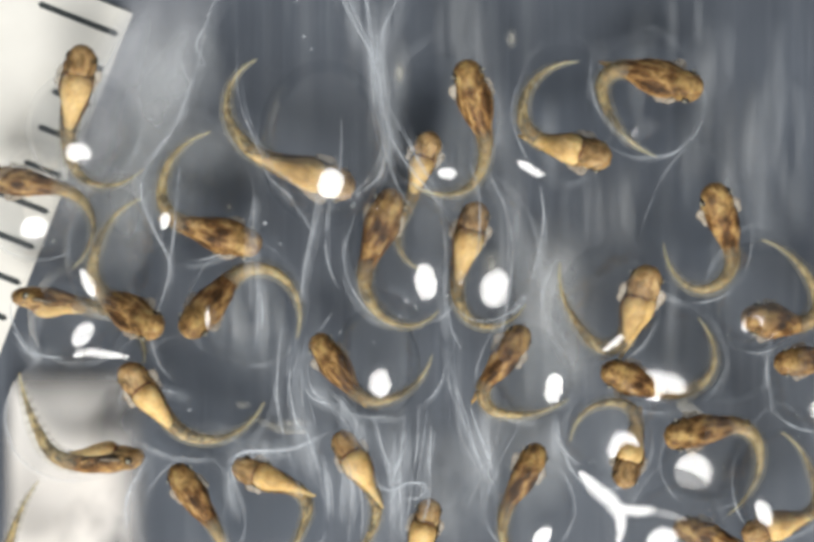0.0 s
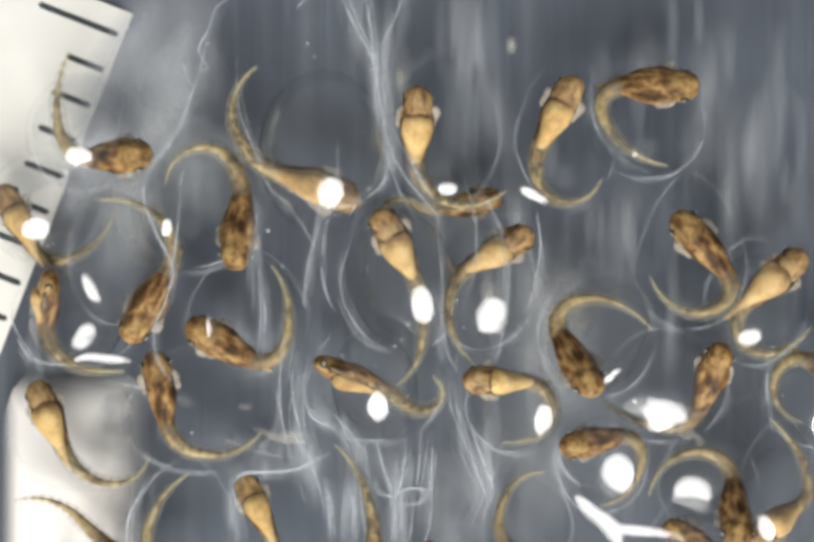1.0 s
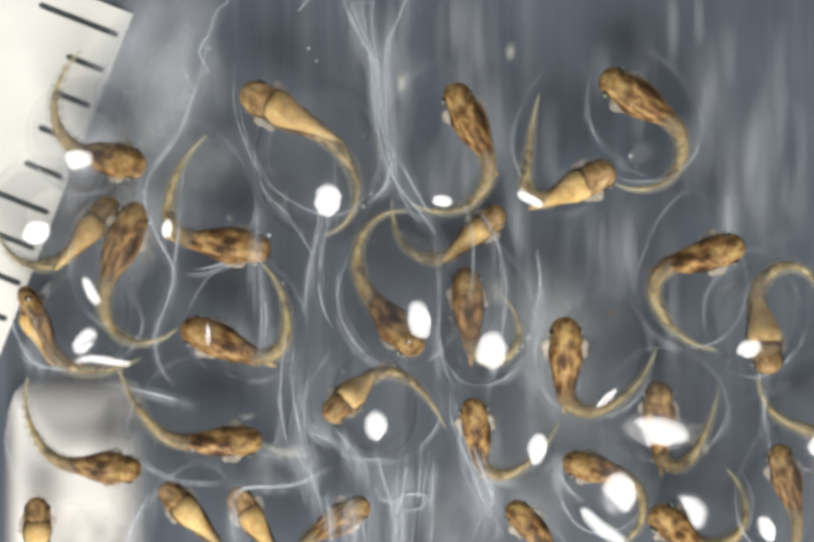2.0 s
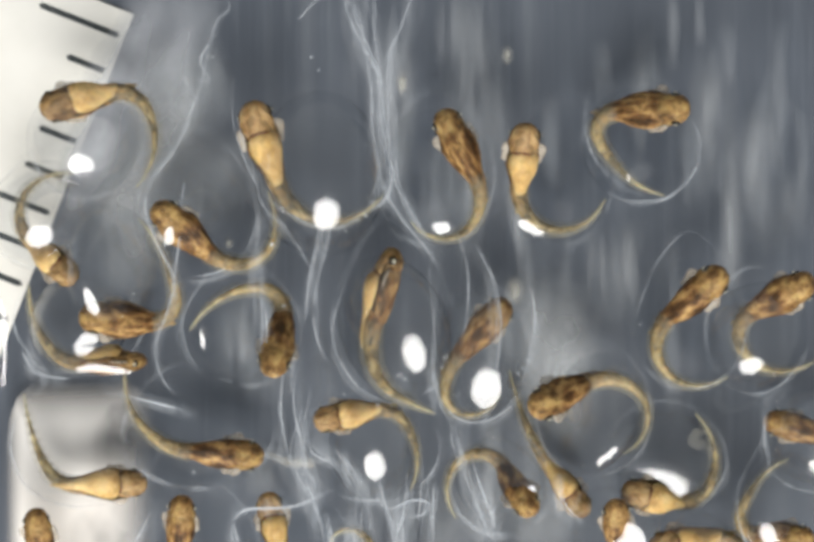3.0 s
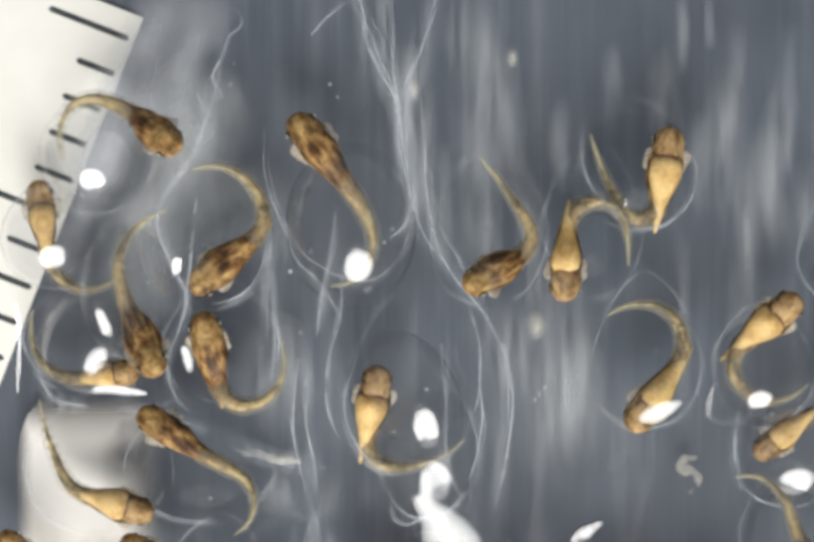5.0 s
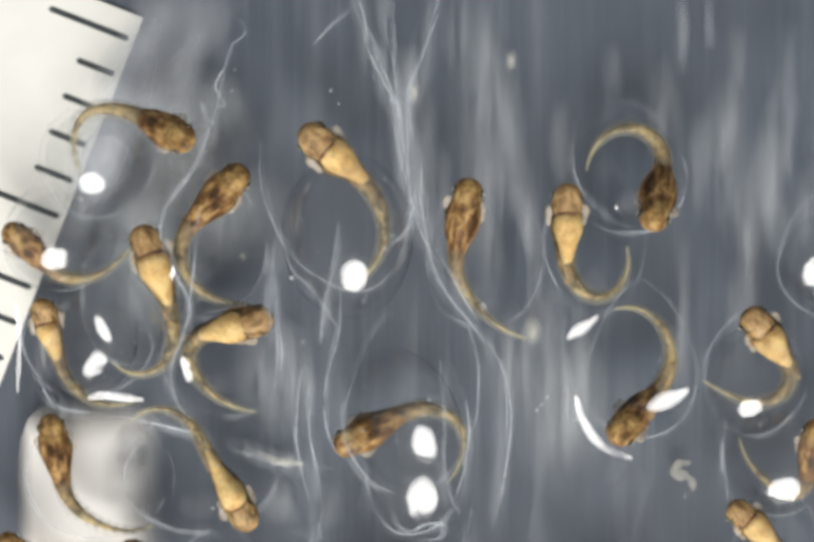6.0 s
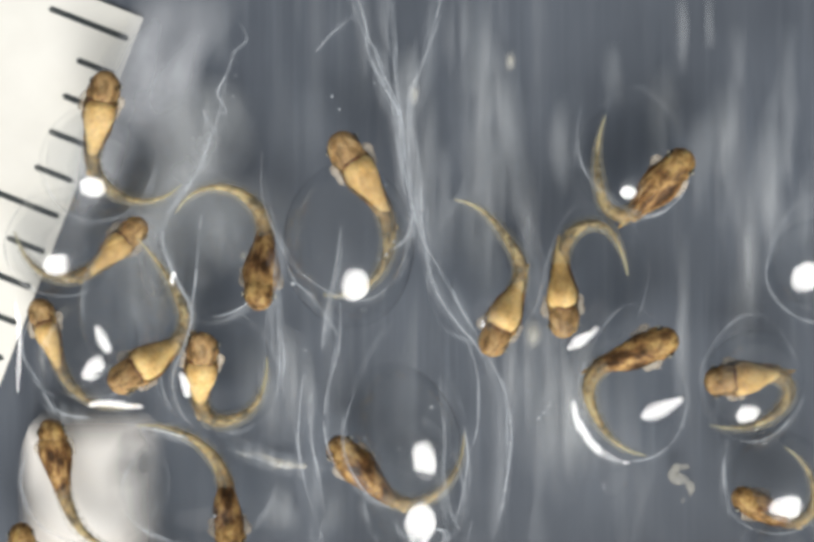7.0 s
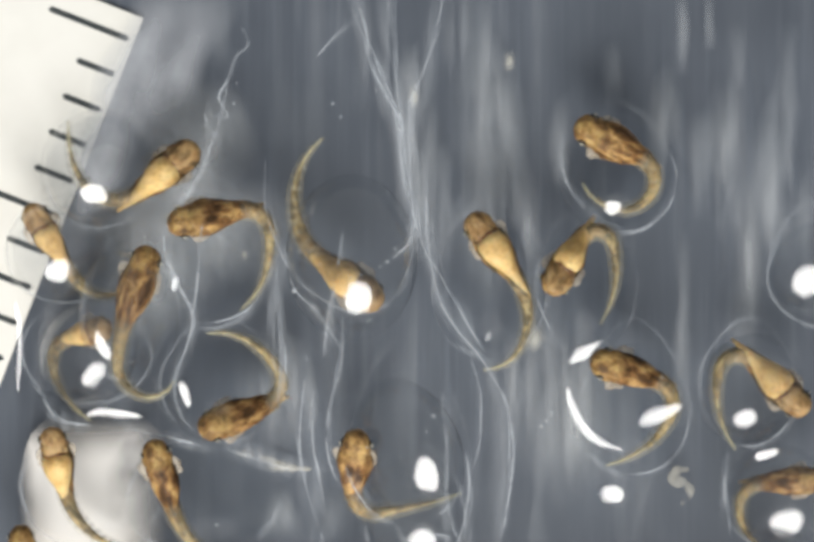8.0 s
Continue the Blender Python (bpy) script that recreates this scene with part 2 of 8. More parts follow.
# ---- mesh helpers ----
def link(name, bm, mats, parent=None, label="", smooth=True, rest=None):
    me = bpy.data.meshes.new(name)
    bm.normal_update()
    bm.to_mesh(me)
    bm.free()
    if rest is not None:
        at = me.attributes.new("rest", "FLOAT_VECTOR", "POINT")
        at.data.foreach_set("vector", [c for v in me.vertices for c in (v.co + rest)])
        at = me.attributes.new("own", "FLOAT_VECTOR", "POINT")
        at.data.foreach_set("vector", [c for v in me.vertices for c in (v.co.x + rest.x, v.co.y, v.co.z)])
    for m in mats if isinstance(mats, (list, tuple)) else [mats]:
        me.materials.append(m)
    if smooth:
        for f in me.polygons:
            f.use_smooth = True
    ob = new(name, me)
    ob.parent = parent
    return tagged(ob, label) if label else ob


def box(bm, x0, x1, y0, y1, z0, z1):
    v = [bm.verts.new((x * MM, y * MM, z * MM)) for x in (x0, x1) for y in (y0, y1) for z in (z0, z1)]
    for q in ((0, 1, 3, 2), (4, 6, 7, 5), (0, 4, 5, 1), (2, 3, 7, 6), (0, 2, 6, 4), (1, 5, 7, 3)):
        bm.faces.new([v[i] for i in q])
    bmesh.ops.recalc_face_normals(bm, faces=bm.faces[:])


def loft(stations, sides=16, wobble=0.0, seed=0.0):
    """A closed skin over oval sections (x, width, height, z) along x, in millimetres."""
    bm = bmesh.new()
    rings = []
    for x, w, h, z in stations:
        ring = []
        for k in range(sides):
            a = 2 * math.pi * k / sides
            f = 1 + wobble * noise.noise(Vector((x * 2.3 + seed, 1.6 * math.cos(a), 1.6 * math.sin(a))))
            ring.append(bm.verts.new((x * MM, 0.5 * w * f * math.cos(a) * MM, (z + 0.5 * h * f * math.sin(a)) * MM)))
        rings.append(ring)
    for a, b in zip(rings, rings[1:]):
        for k in range(sides):
            bm.faces.new((a[k], a[(k + 1) % sides], b[(k + 1) % sides], b[k]))
    bm.faces.new(rings[0][::-1])
    bm.faces.new(rings[-1])
    bmesh.ops.recalc_face_normals(bm, faces=bm.faces[:])
    return bm


def ball(rx, ry, rz, at=(0, 0, 0), u=12, v=8):
    bm = bmesh.new()
    bmesh.ops.create_uvsphere(bm, u_segments=u, v_segments=v, radius=MM)
    bmesh.ops.transform(bm, matrix=Matrix.Translation([c * MM for c in at]) @ Matrix.Diagonal((rx, ry, rz, 1)), verts=bm.verts[:])
    return bm


def smooth_path(points, steps=6):
    """A curve through (x, z) points, in the plane of the card."""
    P = [Vector((x, 0, z)) for x, z in points]
    out = []
    for i in range(len(P) - 1):
        a, b = P[i], P[i + 1]
        ta = (b - P[i - 1]) / 2 if i else b - a
        tb = (P[i + 2] - a) / 2 if i + 2 < len(P) else b - a
        for k in range(steps):
            s = k / steps
            out.append(a * (2 * s ** 3 - 3 * s ** 2 + 1) + ta * (s ** 3 - 2 * s ** 2 + s) + b * (3 * s ** 2 - 2 * s ** 3) + tb * (s ** 3 - s ** 2))
    return out + [P[-1]]


def tube(path, radius, sides=8, flat=1.0, out=Vector((0, 1, 0))):
    """A round thread along a path; radius(s) for s from 0 to 1, in millimetres."""
    bm = bmesh.new()
    rings = []
    for i, p in enumerate(path):
        d = (path[min(i + 1, len(path) - 1)] - path[max(i - 1, 0)]).normalized()
        side = d.cross(out).normalized()
        r = radius(i / (len(path) - 1))
        rings.append([bm.verts.new((p + side * r * math.cos(2 * math.pi * k / sides) + out * r * flat * math.sin(2 * math.pi * k / sides)) * MM) for k in range(sides)])
    for a, b in zip(rings, rings[1:]):
        for k in range(sides):
            bm.faces.new((a[k], a[(k + 1) % sides], b[(k + 1) % sides], b[k]))
    bm.faces.new(rings[0][::-1])
    bm.faces.new(rings[-1])
    bmesh.ops.recalc_face_normals(bm, faces=bm.faces[:])
    return bm


# ---- the grey card and the paper scale ----
bm = bmesh.new()
box(bm, -24, 24, 0, 2, -20, 20)
bmesh.ops.bevel(bm, geom=bm.edges[:], offset=0.0003, segments=2, affect="EDGES")
card = tagged(link("backdrop", bm, CARD, smooth=False), "upright slate-grey plastic card with pale vertical streaks", "card", kind="structure")

scale_strip = new("paper_scale")
tagged(scale_strip, "white paper scale strip with black millimetre ticks", "ruler")
bm = bmesh.new()
box(bm, -8, 0.14, -0.12, -0.004, -10.2, 0.68)
bmesh.ops.bevel(bm, geom=bm.edges[:], offset=0.00003, segments=1, affect="EDGES")
link("paper", bm, PAPER, scale_strip, smooth=False)
for i in range(11):
    bm = bmesh.new()
    length = 2.27 if i % 5 == 0 else 1.10
    box(bm, -length, 0, -0.126, -0.118, -i * 1.005 - 0.08, -i * 1.005 + 0.08)
    bmesh.ops.bevel(bm, geom=[e for e in bm.edges if abs(e.verts[0].co.y - e.verts[1].co.y) > 1e-6], offset=0.00005, segments=2, affect="EDGES")
    link("tick", bm, INK, scale_strip, smooth=False)
scale_strip.matrix_basis = pose(-7.60 * MM, 0, 6.22 * MM, 0, 21.4, 0)


# ---- the tadpoles ----
SEGMENTS, BODY, TAIL_LENGTH = 12, 2.0, 3.25


def tail_size(u):
    """Width and height of the tail at u from its root to its tip."""
    return 0.45 * (1 - u) ** 1.3 + 0.024, 0.50 * (1 - u) ** 1.1 + 0.03


def first_tadpole(seed, stout):
    """A tadpole along x, its back up: trunk, head, yolk, gill fold, eyes, gills and a tail of short pieces."""
    root = new("tadpole")
    tagged(root, "brown mottled tadpole embryo with tan yolk, curled in jelly", "tadpole", "tadpoles of the clutch")
    rest = Vector((0, seed * 0.007, seed * 0.013))
    k = stout
    link("trunk", loft([(-0.3, 0.36, 0.40, 0), (-0.1, 0.47, 0.50, 0.01), (0.15, 0.57 * k, 0.55, 0.04), (0.45, 0.73 * k, 0.62, 0.07), (0.75, 0.87 * k, 0.69, 0.05), (1.0, 0.93 * k, 0.72, 0.03),
                        (1.2, 0.90 * k, 0.71, 0.02), (1.4, 0.81, 0.66, 0.02), (1.55, 0.68, 0.56, 0.04), (1.64, 0.42, 0.36, 0.05)], 24, 0.18, seed), SKIN, root, rest=rest)
    link("head", loft([(1.16, 0.50, 0.44, 0.0), (1.26, 0.75, 0.64, -0.01), (1.38, 0.82, 0.70, -0.01), (1.50, 0.82, 0.68, 0.01), (1.64, 0.79, 0.63, 0.02), (1.76, 0.73, 0.56, 0.01), (1.86, 0.64, 0.48, 0.0),
                       (1.94, 0.51, 0.38, -0.01), (2.0, 0.35, 0.26, -0.01), (2.03, 0.14, 0.10, -0.01)], 24, 0.17, seed + 4.0), SKIN, root, rest=rest)
    yolk = loft([(-0.75, 0.05, 0.05, -0.10), (-0.5, 0.14, 0.14, -0.17), (-0.25, 0.23, 0.22, -0.17), (0.0, 0.33, 0.34, -0.15), (0.2, 0.43, 0.43, -0.14), (0.4, 0.54 * k, 0.53, -0.16), (0.6, 0.68 * k, 0.61, -0.18),
                       (0.8, 0.78 * k, 0.67, -0.20), (0.98, 0.80 * k, 0.69, -0.20), (1.12, 0.76 * k, 0.65, -0.19), (1.22, 0.64 * k, 0.55, -0.17), (1.29, 0.48, 0.40, -0.15), (1.325, 0.22, 0.20, -0.14)],
                      22, 0.11, seed + 9.0)
    for v in yolk.verts:
        v.co.y = 1.02 * v.co.y + 0.045 * math.sin(2.3 * seed) * MM
    link("yolk", yolk, YOLK, root, "smooth golden tan yolk", rest=rest)
    fold = loft([(1.235, 0.36, 0.30, -0.12), (1.255, 0.60, 0.52, -0.13), (1.28, 0.64, 0.535, -0.13), (1.30, 0.56, 0.47, -0.12), (1.325, 0.32, 0.3, -0.10)], 18, 0.34, seed + 2.0)
    for v in fold.verts:
        v.co.x += 0.05 * MM - 900 * v.co.y ** 2
    link("throat", fold, THROAT, root, "dark gill fold")
    for s in (-1, 1):
        eye = link("eye", ball(0.135, 0.075, 0.13, (1.67, s * 0.345, 0.05)), EYE, root, "dark eye with a pale iris")
        link("iris", ball(0.055, 0.030, 0.055, (1.68, s * 0.41, 0.08), 8, 6), IRIS, eye)
        bm = loft([(1.46, 0.10, 0.04, 0), (1.38, 0.26, 0.08, 0), (1.24, 0.36, 0.10, -0.01), (1.08, 0.34, 0.09, -0.02), (0.94, 0.22, 0.06, -0.03), (0.86, 0.08, 0.03, -0.03)], 12, 0.5, seed + 6.0 * s)
        for v in bm.verts:
            v.co.y += s * (0.40 + 0.10 * noise.noise(v.co * 4000)) * MM
        bmesh.ops.recalc_face_normals(bm, faces=bm.faces[:])
        link("gill", bm, GILL, root, "pale feathery gill")
    step = TAIL_LENGTH / SEGMENTS
    for i in range(SEGMENTS):
        st, sf = [], []
        for j in range(7):
            g = j / 6 * 1.6 - 0.3
            u = min(max((i + g) / SEGMENTS, 0), 1)
            w, h = tail_size(u)
            inset = math.sqrt(max(1 - (abs(g - 0.5) / 0.82) ** 8, 0.05))
            st.append((-g * step, w * inset, h * inset, 0))
            broad = 0.08 + 0.26 * math.sin(math.pi * min(u * 0.85 + 0.10, 1))
            sf.append((-g * step, (w + 0.75 * broad) * inset, (h + broad) * inset, 0))
        seg = link("tail_segment", loft(st, 12, 0.0), SKIN, root, rest=rest + Vector((-i * step * MM, 0, 0)))
        link("fin", loft(sf, 12, 0.06, i * 2.7), FIN, seg, "translucent tail fin")
    return root


TADPOLES = []
for i, size in enumerate((0.99, 0.86, 0.98, 0.82, 0.99, 0.98, 1.06, 0.94, 0.82, 0.97, 0.91, 0.96, 1.0, 0.99, 0.97, 0.82, 1.02, 0.82, 0.86, 0.91, 0.82, 0.95, 0.82, 0.92, 0.89, 0.84, 0.82, 0.82, 0.82, 0.82, 0.82, 0.82)):
    ob = copy_thing(TADPOLES[i % 5], Matrix()) if i >= 5 else first_tadpole(i * 2.9 + 1, (1.0, 0.95, 1.05, 0.92, 1.02)[i])
    ob.scale = (size, size, size)
    TADPOLES.append(ob)
HERD = iter(TADPOLES)


# card plane: x to the side, z up, towards the camera is -y
UPRIGHT = Matrix(((1, 0, 0, 0), (0, 0, -1, 0), (0, 1, 0, 0), (0, 0, 0, 1)))


def turn(axis, degrees):
    return Matrix.Rotation(radians(degrees), 4, axis)


def swim(ob, depth, rows):
    """Keys a tadpole. A row: seconds, x and z of its tail's root in mm, heading, roll (0 shows the back, 180 the belly), lean of the body, and the tail's bend over each third.
    It rests curled, then turns in one quick flick; a tail that changes sides swings over in front of the body."""
    keys = []
    for t, x, z, h, r, lean, b1, b2, b3 in rows:
        left = b1 + b2 + b3 >= 0
        keys.append([t, x, z, h, r, lean, 0 if left else -180] + [b if left else -b for b in (b1, b2, b3)])
    fine = []
    for a, b in zip(keys, keys[1:]):
        span = b[0] - a[0]
        flick = min(span, 0.36)
        n = max(3, round(flick * 15))
        lead = (span - flick) / 2
        for k in range(n + 1):
            if k == n and lead < 0.03:
                continue
            s = k / n
            e = s * s * (3 - 2 * s)
            slip = (lead + flick * s) / span
            row = [a[0] + lead + flick * s]
            row += [p + (q - p) * (0.35 * slip + 0.65 * e) for p, q in zip(a[1:3], b[1:3])]
            row += [p + (q - p) * e for p, q in zip(a[3:], b[3:])]
            if k == 0 and lead >= 0.03:
                fine.append(list(a))
            fine.append(row)
    fine.append(list(keys[-1]))
    walk(ob, [(t, Matrix.Translation((x * MM, depth * MM, z * MM)) @ UPRIGHT @ turn("Z", h) @ turn("Y", lean) @ turn("X", r)) for t, x, z, h, r, lean, *_ in fine])
    parts = [c for c in ob.children if c.name.startswith("tail_segment")]
    tracks = [[] for _ in parts]
    for t, x, z, h, r, lean, over, b1, b2, b3 in fine:
        p = Vector((0, 0, 0))
        for i in range(len(parts)):
            u = (i + 0.5) / len(parts)
            bend = float(np.interp(u, (0, 1 / 3, 2 / 3, 1), (0, b1, b1 + b2, b1 + b2 + b3)))
            m = Matrix.Translation(p) @ turn("Z", bend)
            tracks[i].append((t, turn("X", -r) @ turn("Y", -lean) @ turn("X", over) @ m @ turn("X", r - over)))
            p = m @ Vector((-TAIL_LENGTH / SEGMENTS * MM, 0, 0))
    for part, track in zip(parts, tracks):
        walk(part, track)


# ---- the jelly ----
COUNT = [0]
SHINE = Vector((0, -math.cos(radians(25)), -math.sin(radians(25))))


def gloss_share(ob, share):
    """Share of gloss and tint, point by point: faded towards the egg's rim to quiet its reflections."""
    at = ob.data.attributes.new("film", "FLOAT", "POINT")
    at.data.foreach_set("value", [share(v.co) for v in ob.data.vertices])


def egg(a, b, c, yaw, pitch, front, lens=1.0, folds=3):
    """A flattened clear egg, a wide and b high, its thin rim of membrane around it; lens: how far its shell is narrowed
    to narrow the lamp's highlight.
    """
    COUNT[0] += 1
    seed = COUNT[0] * 7.3
    bm = bmesh.new()
    bmesh.ops.create_uvsphere(bm, u_segments=72, v_segments=44, radius=1)
    bmesh.ops.transform(bm, matrix=turn("X", 90), verts=bm.verts[:])
    for v in bm.verts:
        f = 1 + 0.02 * noise.noise(v.co * 1.1 + Vector((seed, 0, 0)))
        v.co = Vector((v.co.x * a * f * lens, v.co.y * (c if v.co.y < 0 else min(c, 1.45)), v.co.z * b * f)) * MM
    bmesh.ops.transform(bm, matrix=turn("Z", yaw) @ turn("X", pitch), verts=bm.verts[:])
    bm.normal_update()
    for f in bm.faces:
        f.material_index = 1 if f.normal.y > -0.25 else 0
    ob = link("jelly_egg", bm, [front, TINTED])
    gloss_share(ob, lambda p: 0.2 + 0.8 * min(1, max(0, (1 - (p.x / a / MM) ** 2 - (p.z / b / MM) ** 2) * 2.2)))
    ob.visible_shadow = False
    tagged(ob, "clear round jelly egg with a wet shine on the card", "egg", "eggs of the clutch")
    pull = 0.15 + 0.5 * abs(noise.noise(Vector((seed, 4.4, 1.2))))

    def edge(h, j):
        """The egg's outline at the angle h: an oval that the strands above pull up into a drop."""
        f = 0.97 + 0.018 * j + 0.06 * noise.noise(Vector((seed + j, 1.1 * math.cos(h), 1.1 * math.sin(h))))
        up = max(0, math.sin(h))
        return Vector((a * f * math.cos(h) * (1 - 0.2 * pull * up), 0.22 * noise.noise(Vector((seed + 5 + j, math.cos(h), math.sin(h)))), b * f * math.sin(h) * (1 + pull * up ** 2)))

    def milk(h, j):
        """How milky the outline is there: most where eggs press on one another below, least at the top."""
        return max(0, 0.62 - 0.42 * math.sin(h)) * min(1, max(0, 0.42 + 2.2 * noise.noise(Vector((seed + 8 + 3 * j, 1.3 * math.cos(h), 1.3 * math.sin(h))))))

    for j in range(folds):
        start = 1.7 + 6.283 * noise.noise(Vector((seed, j * 3.1, 0))) * (j > 0)
        sweep = 6.0 if j == 0 else 1.6 + 2.6 * abs(noise.noise(Vector((seed, j * 1.9, 7))))
        turns = [start + sweep * i / 60 for i in range(61)]
        bm = bmesh.new()
        filament(bm, [edge(h, j) for h in turns], 0.012 + 0.010 * abs(noise.noise(Vector((seed, j * 2.7, 5)))))
        bmesh.ops.recalc_face_normals(bm, faces=bm.faces[:])
        fold = link("membrane", bm, MEMBRANE, ob, "thin milky membrane fold")
        fold.data.attributes.new("film", "FLOAT", "POINT").data.foreach_set("value", [milk(h, j) for h in turns for _ in range(5)])
    if not folds:
        return ob
    bm = bmesh.new()
    lanes, rows, thick = (0.0, 0.04, 0.08, 0.13, 0.18), [], []
    for i in range(64):
        h = 2 * math.pi * i / 64
        p = edge(h, 1)
        wide = 0.6 + 1.4 * abs(noise.noise(Vector((seed + 2, 1.4 * math.cos(h), 1.4 * math.sin(h)))))
        rows.append([bm.verts.new((p * (1 + (w - 0.04) * wide / 1.5) + Vector((0, 0.06, 0))) * MM) for w in lanes])
        thick += [k * milk(h, 1) for k in (0, 1.0, 0.75, 0.35, 0)]
    for i in range(64):
        for w in range(4):
            q = rows[(i + 1) % 64]
            bm.faces.new((rows[i][w], rows[i][w + 1], q[w + 1], q[w]))
    rim = link("rim", bm, RIM, ob, "soft milky rim of the egg")
    rim.data.attributes.new("film", "FLOAT", "POINT").data.foreach_set("value", thick)
    return ob


def filament(bm, path, radius, sides=5):
    """Adds one fine tapering thread to bm."""
    rings = []
    for i, p in enumerate(path):
        d = (path[min(i + 1, len(path) - 1)] - path[max(i - 1, 0)]).normalized()
        side = d.cross(Vector((0, 1, 0))).normalized()
        s = i / (len(path) - 1)
        r = radius * (0.2 + math.sin(math.pi * s) ** 0.5)
        rings.append([bm.verts.new((p + side * r * math.cos(2 * math.pi * k / sides) + Vector((0, 1, 0)) * r * math.sin(2 * math.pi * k / sides)) * MM) for k in range(sides)])
    for a, b in zip(rings, rings[1:]):
        for k in range(sides):
            bm.faces.new((a[k], a[(k + 1) % sides], b[(k + 1) % sides], b[k]))


def strand(points, width, threads=9, haze=1.0):
    """A bundle of fine threads that run along one curve, part and meet again."""
    COUNT[0] += 1
    seed = COUNT[0] * 3.7
    path = smooth_path(points, 9)
    root = tagged(new("mucus_strand"), "thin whitish strand of mucus stretched over the jelly", "mucus strand", "strands over the clutch")
    for k in range(threads):
        lane = (k - threads // 2) / 2.0
        way = []
        for i, p in enumerate(path):
            q = Vector((p.z * 0.55 + seed, k * 5.3, 0))
            gap = width * (0.4 + 2.6 * abs(noise.noise(Vector((p.z * 0.4, seed, 2)))))
            way.append(p + Vector((lane * gap + 0.12 * noise.noise(q), 0.2 * noise.noise(q + Vector((0, 9, 0))), 0.05 * noise.noise(q * 2))))
        first = int(len(way) * 0.7 * abs(noise.noise(Vector((seed, k * 1.7, 8))))) if k != threads // 2 else 0
        last = len(way) - (int(len(way) * 0.7 * abs(noise.noise(Vector((seed, k * 1.7, 3))))) if k != threads // 2 else 0)
        bm = bmesh.new()
        filament(bm, way[first:max(last, first + 4)], 0.007 + 0.014 * abs(noise.noise(Vector((seed, k * 2.3, 4)))) + (0.006 if k == threads // 2 else 0))
        bmesh.ops.recalc_face_normals(bm, faces=bm.faces[:])
        link("filament", bm, THREAD if k in (1, threads // 2, 6) else HAZE, root)
    bm = bmesh.new()
    rows, share = [], []
    for i, p in enumerate(path):
        s = i / (len(path) - 1)
        d = (path[min(i + 1, len(path) - 1)] - path[max(i - 1, 0)]).normalized()
        side = Vector((d.z, 0, -d.x))
        half = (0.22 + 3.0 * width) * (0.6 + 0.9 * abs(noise.noise(Vector((p.z * 0.4, seed, 6)))))
        lean = 0.8 * half * noise.noise(Vector((seed, p.z * 0.3, 3)))
        rows.append([bm.verts.new((p + side * (half * c + lean) + Vector((0, 0.05 + 0.04 * c * c, 0))) * MM) for c in (-1, -0.6, -0.2, 0.2, 0.6, 1)])
        share += [haze * math.sin(math.pi * s) * (1 - c * c) ** 1.5 for c in (-1, -0.6, -0.2, 0.2, 0.6, 1)]
    for a, b in zip(rows, rows[1:]):
        for k in range(5):
            bm.faces.new((a[k], a[k + 1], b[k + 1], b[k]))
    ob = link("veil", bm, VEIL, root, "soft milky veil along the strand")
    ob.data.attributes.new("film", "FLOAT", "POINT").data.foreach_set("value", share)
    return root


def streak(points, half, depth=-0.3, share=1.0, film_kind=None):
    """A pale streak of film that ran down the card and dried, half as wide as given, in millimetres."""
    COUNT[0] += 1
    seed = COUNT[0] * 3.7
    path = smooth_path(points, 8)
    cross = (-1, -0.66, -0.33, 0, 0.33, 0.66, 1)
    bm = bmesh.new()
    rows, film = [], []
    for i, p in enumerate(path):
        s = i / (len(path) - 1)
        d = (path[min(i + 1, len(path) - 1)] - path[max(i - 1, 0)]).normalized()
        side = Vector((d.z, 0, -d.x))
        w = 1.9 * half * (0.75 + 0.6 * noise.noise(Vector((seed, p.z * 0.6, p.x))))
        rows.append([bm.verts.new((p + side * w * c + Vector((0, depth + 0.03 * c * c, 0))) * MM) for c in cross])
        film += [0.7 * share * math.sin(math.pi * s) * (1 - c * c) ** 1.6 for c in cross]
    for a, b in zip(rows, rows[1:]):
        for k in range(6):
            bm.faces.new((a[k], a[k + 1], b[k + 1], b[k]))
    ob = link("dried_streak", bm, film_kind or STREAK)
    ob.data.attributes.new("film", "FLOAT", "POINT").data.foreach_set("value", film)
    return tagged(ob, "pale streak of dried film on the grey card", "dried streak", "streaks on the card")


